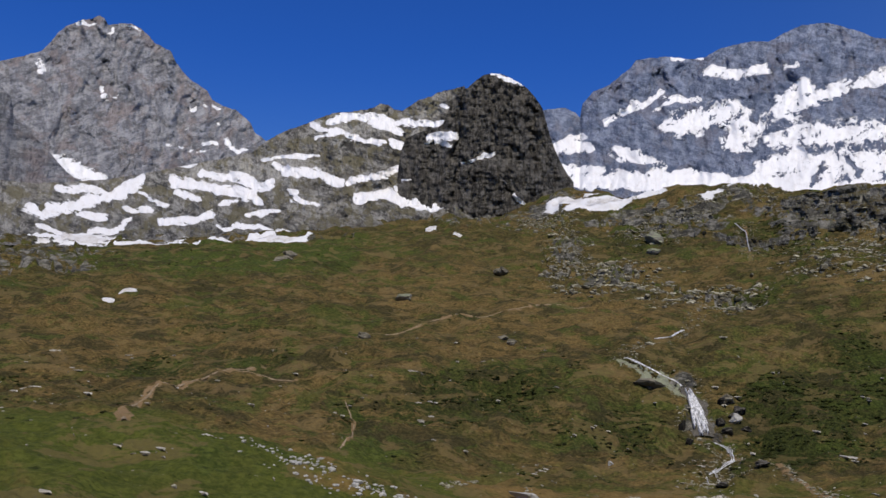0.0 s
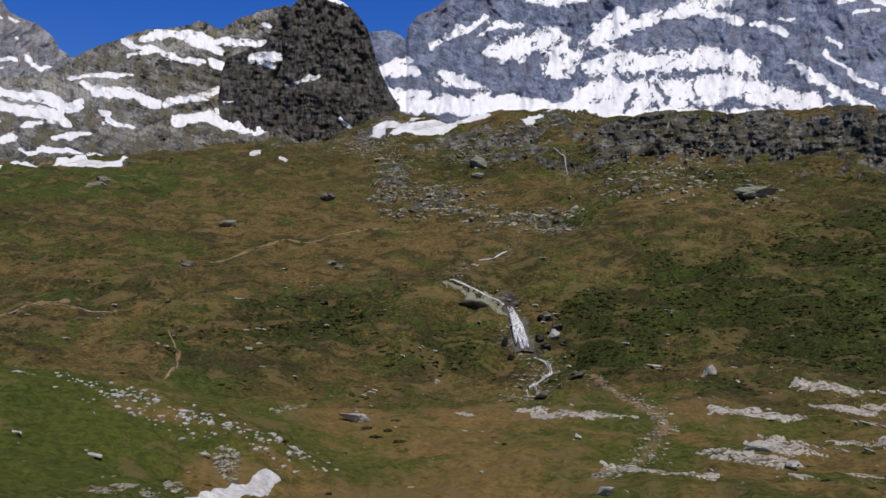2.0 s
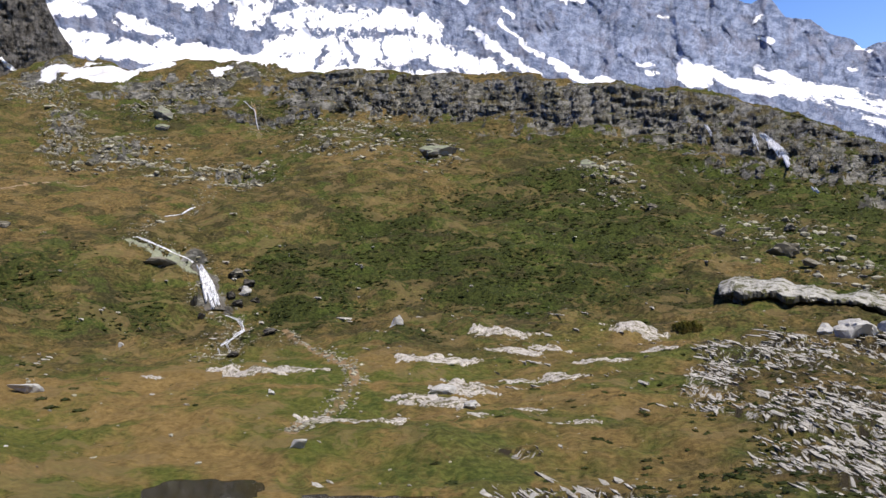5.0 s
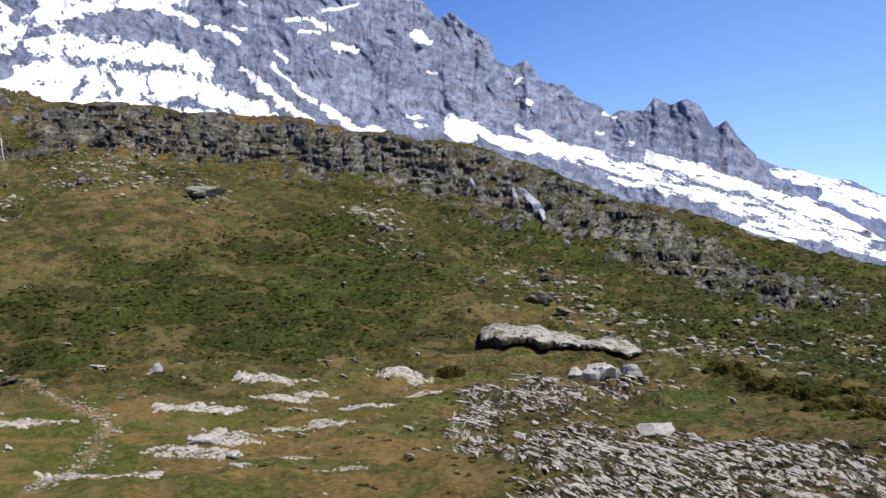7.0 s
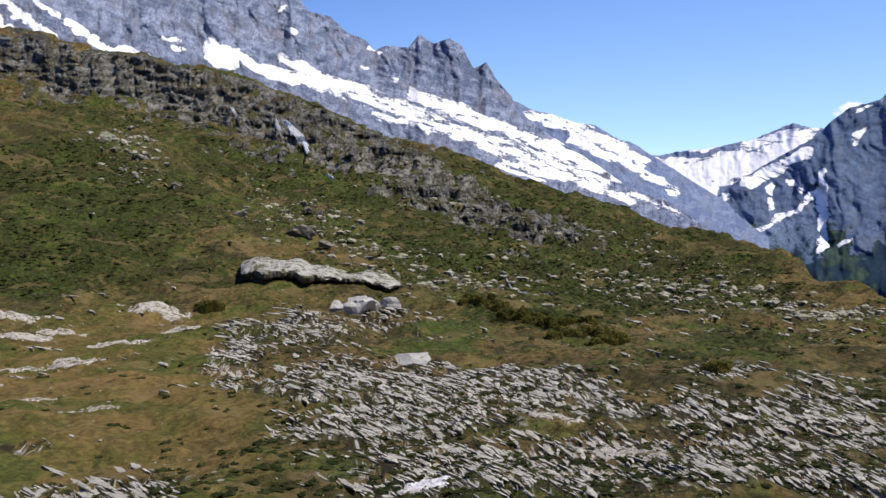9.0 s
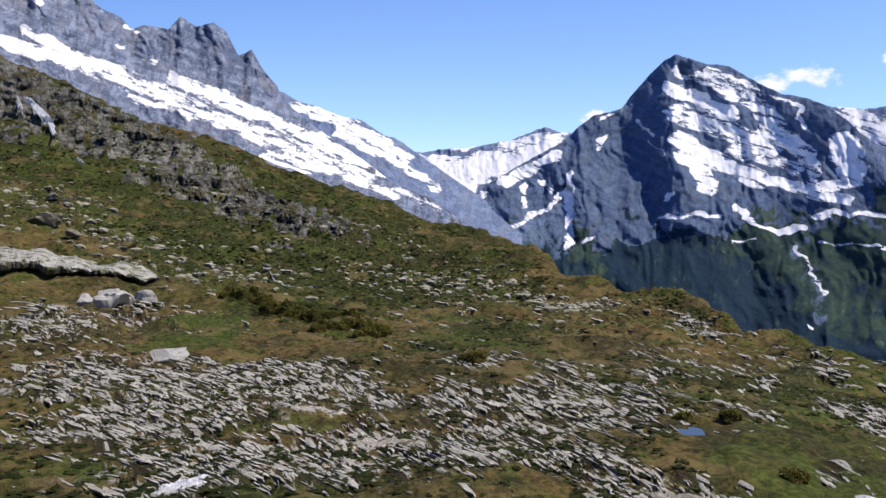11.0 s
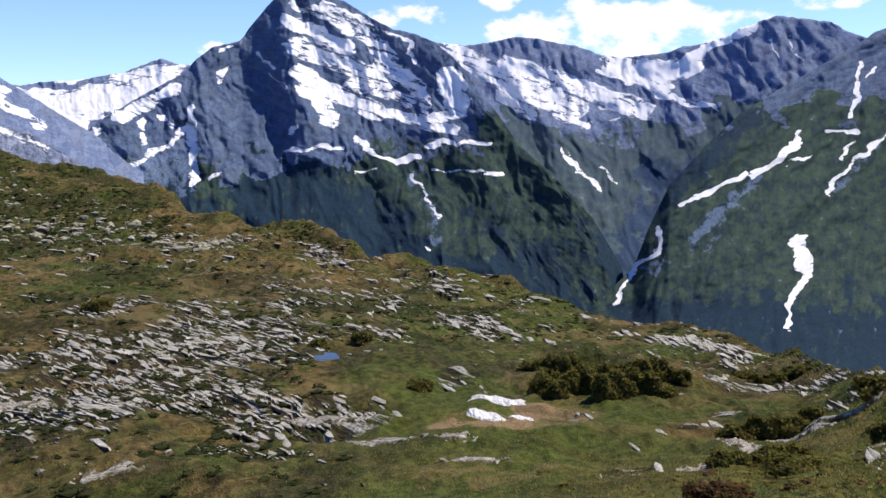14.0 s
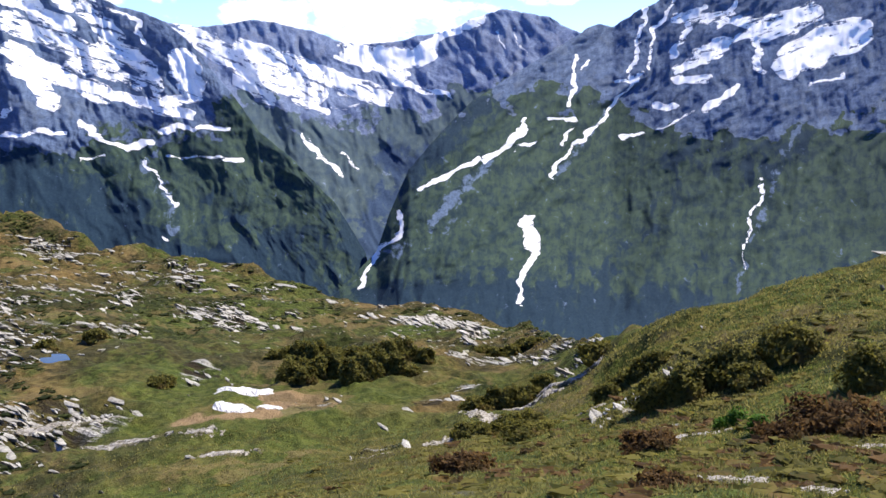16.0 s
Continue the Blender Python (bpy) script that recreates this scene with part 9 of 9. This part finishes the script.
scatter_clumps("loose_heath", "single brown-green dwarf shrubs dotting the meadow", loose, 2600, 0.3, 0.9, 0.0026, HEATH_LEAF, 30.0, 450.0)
scatter_clumps("heather", "low olive and brown heather cushions near the viewer", open_ground * step(BEARINGS, 85, 100) * (0.2 + F_STRAW), 500, 0.2, 0.5, 0.0, SHRUB_LEAF, 9.0, 40.0, 0.5)
scatter_clumps("rust_heather", "rust-brown heather cushions in the dry grass", open_ground * step(BEARINGS, 85, 100) * (0.1 + F_STRAW), 130, 0.2, 0.5, 0.0, RUST_LEAF, 9.0, 34.0, 0.5)
scatter_clumps("low_cushions", "small brown-green cushions among the rock flags", open_ground * (0.15 + F_SLAB + 0.5 * F_STRAW) * np.clip(60 / (GD + 20), 0, 1) * (1 - step(BEARINGS, 84, 94)) * step(BEARINGS, 32, 50), 1800, 0.3, 0.8, 0.0, HEATH_LEAF, 26.0, 130.0, 0.6)


def leaf_cloud(r, count, wide, deep, high, leaf):
    """Small leaves on the uneven dome of a shrub."""
    a, up = r.uniform(0, 2 * math.pi, count), r.uniform(0, 1, count) ** 0.7
    lump = 0.82 + 0.22 * np.sin(3 * a + r.uniform(0, 6)) * np.sin(5 * up + r.uniform(0, 6)) + r.uniform(-0.16, 0.08, count)
    out = np.sqrt(1 - up * up) * lump
    c = np.stack([np.cos(a) * out * wide / 2, np.sin(a) * out * deep / 2, up * lump * high], 1)
    n = np.stack([np.cos(a) * out, np.sin(a) * out, up + 0.2], 1) + r.normal(size=(count, 3)) * 0.5
    n /= np.linalg.norm(n, axis=1)[:, None]
    side = np.cross(n, r.normal(size=(count, 3)))
    side /= np.linalg.norm(side, axis=1)[:, None]
    long = np.cross(n, side)
    s = leaf * r.uniform(0.6, 1.4, (count, 1))
    tip = long * s * 1.6 + n * s * 0.6
    v = np.stack([c - long * s * 0.4, c + side * s * 0.55 + tip * 0.35, c + tip, c - side * s * 0.55 + tip * 0.35], 1).reshape(-1, 3)
    k = np.arange(count)[:, None] * 4
    return v, np.vstack([k + (0, 1, 2), k + (0, 2, 3)])


def twigs(r, count, wide, deep, high):
    """Thin three-sided branches from the root to the crown."""
    v, f = [], []
    for i in range(count):
        a, up = r.uniform(0, 6.28), r.uniform(0.3, 0.9)
        end = np.array([math.cos(a) * wide * 0.42 * math.sqrt(1 - up * up), math.sin(a) * deep * 0.42 * math.sqrt(1 - up * up), up * high * 0.9])
        foot = np.array([end[0] * 0.25, end[1] * 0.25, -0.05])
        mid = (end + foot) / 2 + (0, 0, 0.12 * high)
        for p, rad in ((foot, 0.02), (mid, 0.014), (end, 0.004)):
            v += [p + rad * np.array([math.cos(t), math.sin(t), 0]) for t in (0, 2.1, 4.2)]
        o = 9 * i
        for s in (0, 3):
            for j in range(3):
                k = (j + 1) % 3
                f += [(o + s + j, o + s + k, o + s + 3 + k), (o + s + j, o + s + 3 + k, o + s + 3 + j)]
    return np.array(v), np.array(f)


def shrub(bearing, dist, wide, high, seed, leaf_mat, label, leaves, leaf, group="dwarf shrubs", flat=0.8):
    r = np.random.default_rng(seed)
    deep = wide * flat
    root = thing("dwarf_shrub", label, "shrub", group, at=height_at(bearing, dist) - Vector((0, 0, 0.06 * high)))
    root.rotation_euler = (0, 0, radians(-bearing))
    v, f = leaf_cloud(r, leaves, wide, deep, high, leaf)
    part("foliage", mesh_of("foliage", v, f, leaf_mat), root)
    bv, bf = BALLS[3]
    w = 1 + 0.3 * fbm(bv[:, 0] * 2.2 + seed, bv[:, 1] * 2.2 + bv[:, 2] * 2.7, 3, seed)
    core = bv * w[:, None] * (wide * 0.32, deep * 0.32, high * 0.66)
    part("inner_growth", mesh_of("inner_growth", core, bf, leaf_mat), root, "dense dark inner growth")
    v, f = twigs(r, 10, wide, deep, high)
    part("twigs", mesh_of("twigs", v, f, TWIG), root, "thin brown twigs")
    return root


mats_of_shrub = np.random.default_rng(77)
for i, (b, d, w, h) in enumerate(SHRUBS):
    rusty = i in (5, 14, 15, 19, 20, 21)
    label = "low rust-brown dwarf shrub on the turf" if rusty else "rounded olive-green dwarf shrub on the slope"
    # a wide thicket is several bushes grown together
    pieces = 1 if w < 2.6 else int(2 + w * 0.8)
    for k in range(pieces):
        if pieces == 1:
            bb, dd, ww, hh = b, d, w * 1.1, h * 0.95
        else:
            u, t = (k + 0.5) / pieces - 0.5, mats_of_shrub.uniform(-0.5, 0.5)
            ww = mats_of_shrub.uniform(0.9, 1.5) * w * 1.5 / pieces + 0.3
            bb, dd = b + math.degrees(u * w / d), d + t * 0.35 * w
            hh = h * (1 - 1.6 * u * u) * mats_of_shrub.uniform(0.5, 0.95)
        shrub(bb, dd, ww, hh, 1000 + 20 * i + k, RUST_LEAF if rusty else SHRUB_LEAF, label,
              int(min(1900, 600 + 620 * ww)), 0.042 + 0.0012 * d)
for i, (b, d, w, h) in enumerate(LEAFY):
    shrub(b, d, w * 1.1, h, 1100 + i, BRIGHT_LEAF, "bright fresh green leafy plant among stones", 420, 0.05, "leafy plants")

# grass near the viewer
grass_field = open_ground * (GD < 46) * np.where(BEARINGS < 80, 0.3, 1.0) * (0.35 + F_STRAW)
pos, d = places(grass_field, 34000, 9.0, 46.0)
n = len(pos)
blades = 3
a = rng.uniform(0, 6.28, (n, blades))
lean = rng.uniform(0.2, 0.9, (n, blades))
tall = rng.uniform(0.03, 0.10, (n, blades)) * (0.8 + d / 60)[:, None]
foot = pos[:, None] + np.stack([rng.normal(0, 0.06, (n, blades)), rng.normal(0, 0.06, (n, blades)), np.full((n, blades), -0.02)], -1)
way = np.stack([np.cos(a) * lean, np.sin(a) * lean, np.ones_like(a)], -1) * tall[..., None]
side = np.stack([-np.sin(a), np.cos(a), 0 * a], -1) * (0.009 + 0.0006 * d)[:, None, None]
v = np.stack([foot - side, foot + side, foot + way], 2).reshape(-1, 3)
f = np.arange(len(v)).reshape(-1, 3)
tagged(new("grass", mesh_of("grass", v, f, GRASS_BLADE)), "dry straw and olive grass tufts", "grass", kind="stuff")


# ---- running water ----
def ribbon(name, label, line, half, lift, seed, strands=1, spread_m=0.0, widen=0.0, nearer=0.0, material=FOAM, fan=1.0, kind="water", deg=False, wander=0.0):
    """A thin sheet of tumbling water, or a trodden path, that follows the ground."""
    r = np.random.default_rng(seed)
    vs, fs, base = [], [], 0
    for k in range(strands):
        b0, d0 = np.array(line).T
        lo, hi = (0, 1) if strands == 1 else (r.uniform(0, 0.3), r.uniform(0.6, 1.0))
        t = np.linspace(lo * (len(line) - 1), hi * (len(line) - 1), 14 * (len(line) - 1))
        b, d = np.interp(t, np.arange(len(line)), b0), np.interp(t, np.arange(len(line)), d0)
        off = (k - (strands - 1) / 2) * spread_m
        if deg:
            e, d = d, dist_on_ground(b, d[None, :].repeat(len(b), 0)).diagonal()
            d = np.convolve(np.r_[[d[0]] * 4, d, [d[-1]] * 4], np.ones(9) / 9, "valid")
            p = np.stack([d * np.sin(np.radians(b)), d * np.cos(np.radians(b)), 1.6 + d * np.tan(np.radians(e))], 1)
        else:
            p = np.array([height_at(x, y)[:] for x, y in zip(b, d)])
        p = np.array((0, 0, 1.6)) + (p - (0, 0, 1.6)) * (1 - nearer / d)[:, None]
        z = p[:, 2]
        z = np.convolve(np.r_[z[:2], z, z[-2:]], np.ones(5) / 5, "valid")
        side = np.stack([np.cos(np.radians(b)), -np.sin(np.radians(b))], 1)
        p[:, :2] += side * (off + (0.35 * half + wander) * np.array([noise.noise((x * 0.9 + seed + 7 * k, 0, 0)) for x in t]))[:, None] * np.interp(t / (len(line) - 1), (0, 1), (fan, 1))[:, None]
        w = half * (0.7 + widen * t / t[-1]) * (0.65 + 0.5 * np.array([noise.noise((x * 1.7 + seed, 3 + k, 0)) + 0.5 for x in t]))
        rows = []
        for u in (-1.0, -0.5, 0.0, 0.5, 1.0):
            q = p.copy()
            q[:, :2] += side * (w * u)[:, None]
            q[:, 2] = z + lift * (1 - 0.9 * u * u) - 0.25 * abs(u) * lift + 0.12 * r.normal(size=len(t)) * half * 0.3
            rows.append(q)
        g = np.array(rows)
        idx = np.arange(g.shape[0] * g.shape[1]).reshape(g.shape[:2]) + base
        fs += [np.stack([idx[:-1, :-1], idx[:-1, 1:], idx[1:, 1:]], -1).reshape(-1, 3), np.stack([idx[:-1, :-1], idx[1:, 1:], idx[1:, :-1]], -1).reshape(-1, 3)]
        vs.append(g.reshape(-1, 3))
        base += g.shape[0] * g.shape[1]
    ob = new(name, mesh_of(name, np.vstack(vs), np.vstack(fs), material, True))
    return tagged(ob, label, kind, kind="structure")


ribbon("wet_rock", "dark wet rock behind the waterfall", FALL_LINE, 2.3, 0.5, 20, widen=0.7, material=DARK_STONE, kind="rock", deg=True, nearer=0.4)
ribbon("waterfall", "white waterfall dropping over dark rock", FALL_LINE, 0.17, 0.6, 21, 12, 0.29, wander=0.25, widen=0.9, fan=0.3, deg=True, nearer=1.6)
ribbon("stream", "narrow foaming mountain stream", UPPER_RUN, 0.14, 0.15, 22, 2, 0.35, wander=0.5, widen=0.2, deg=True, nearer=0.8)
ribbon("stream", "thin water sliding over pale bedrock", SLIDE, 0.15, 0.15, 28, 2, 0.3, wander=0.5, widen=0.5, deg=True, nearer=1.4)
ribbon("stream", "narrow foaming stream below the waterfall", LOWER_RUN, 0.11, 0.12, 23, 4, 0.3, wander=1.1, deg=True, nearer=0.8)
ribbon("stream", "narrow foaming stream below the waterfall", SIDE_RUN, 0.12, 0.12, 29, 2, 0.25, deg=True, nearer=0.8)
for i, (way_name, half) in enumerate((("trail", 0.5), ("trail_up", 0.4), ("traverse", 0.42), ("scar", 0.2))):
    ribbon("path", "pale trodden footpath across the grass slope", PATHS[way_name][1], half, 0.16, 30 + i, material=PATH_SOIL, kind="path")
ribbon("waterfall", "white cascade fanning over a dark cliff", CLIFF_RUN, 0.34, 0.5, 24, 6, 0.7, widen=0.8, fan=0.5, nearer=9.0, deg=True)
for i, (line, count) in enumerate(((CLIFF_SIDE, 3), (CLIFF_MID, 2), (CLIFF_LEFT, 2))):
    ribbon("waterfall", "white side strand of the cliff cascade", line, 0.3, 0.5, 31 + i, count, 0.6, nearer=9.0, deg=True)
ribbon("waterfall", "short white cascade below the cliff", CLIFF_LOW, 0.4, 0.7, 25, 2, 0.7, nearer=6.0, deg=True)
ribbon("stream", "thin bright rivulet on the dark slope", RIVULET, 0.3, 0.3, 26)
ribbon("stream", "thin rill in a gravel gully", HIGH_RILL, 0.3, 0.3, 27, nearer=4.0)
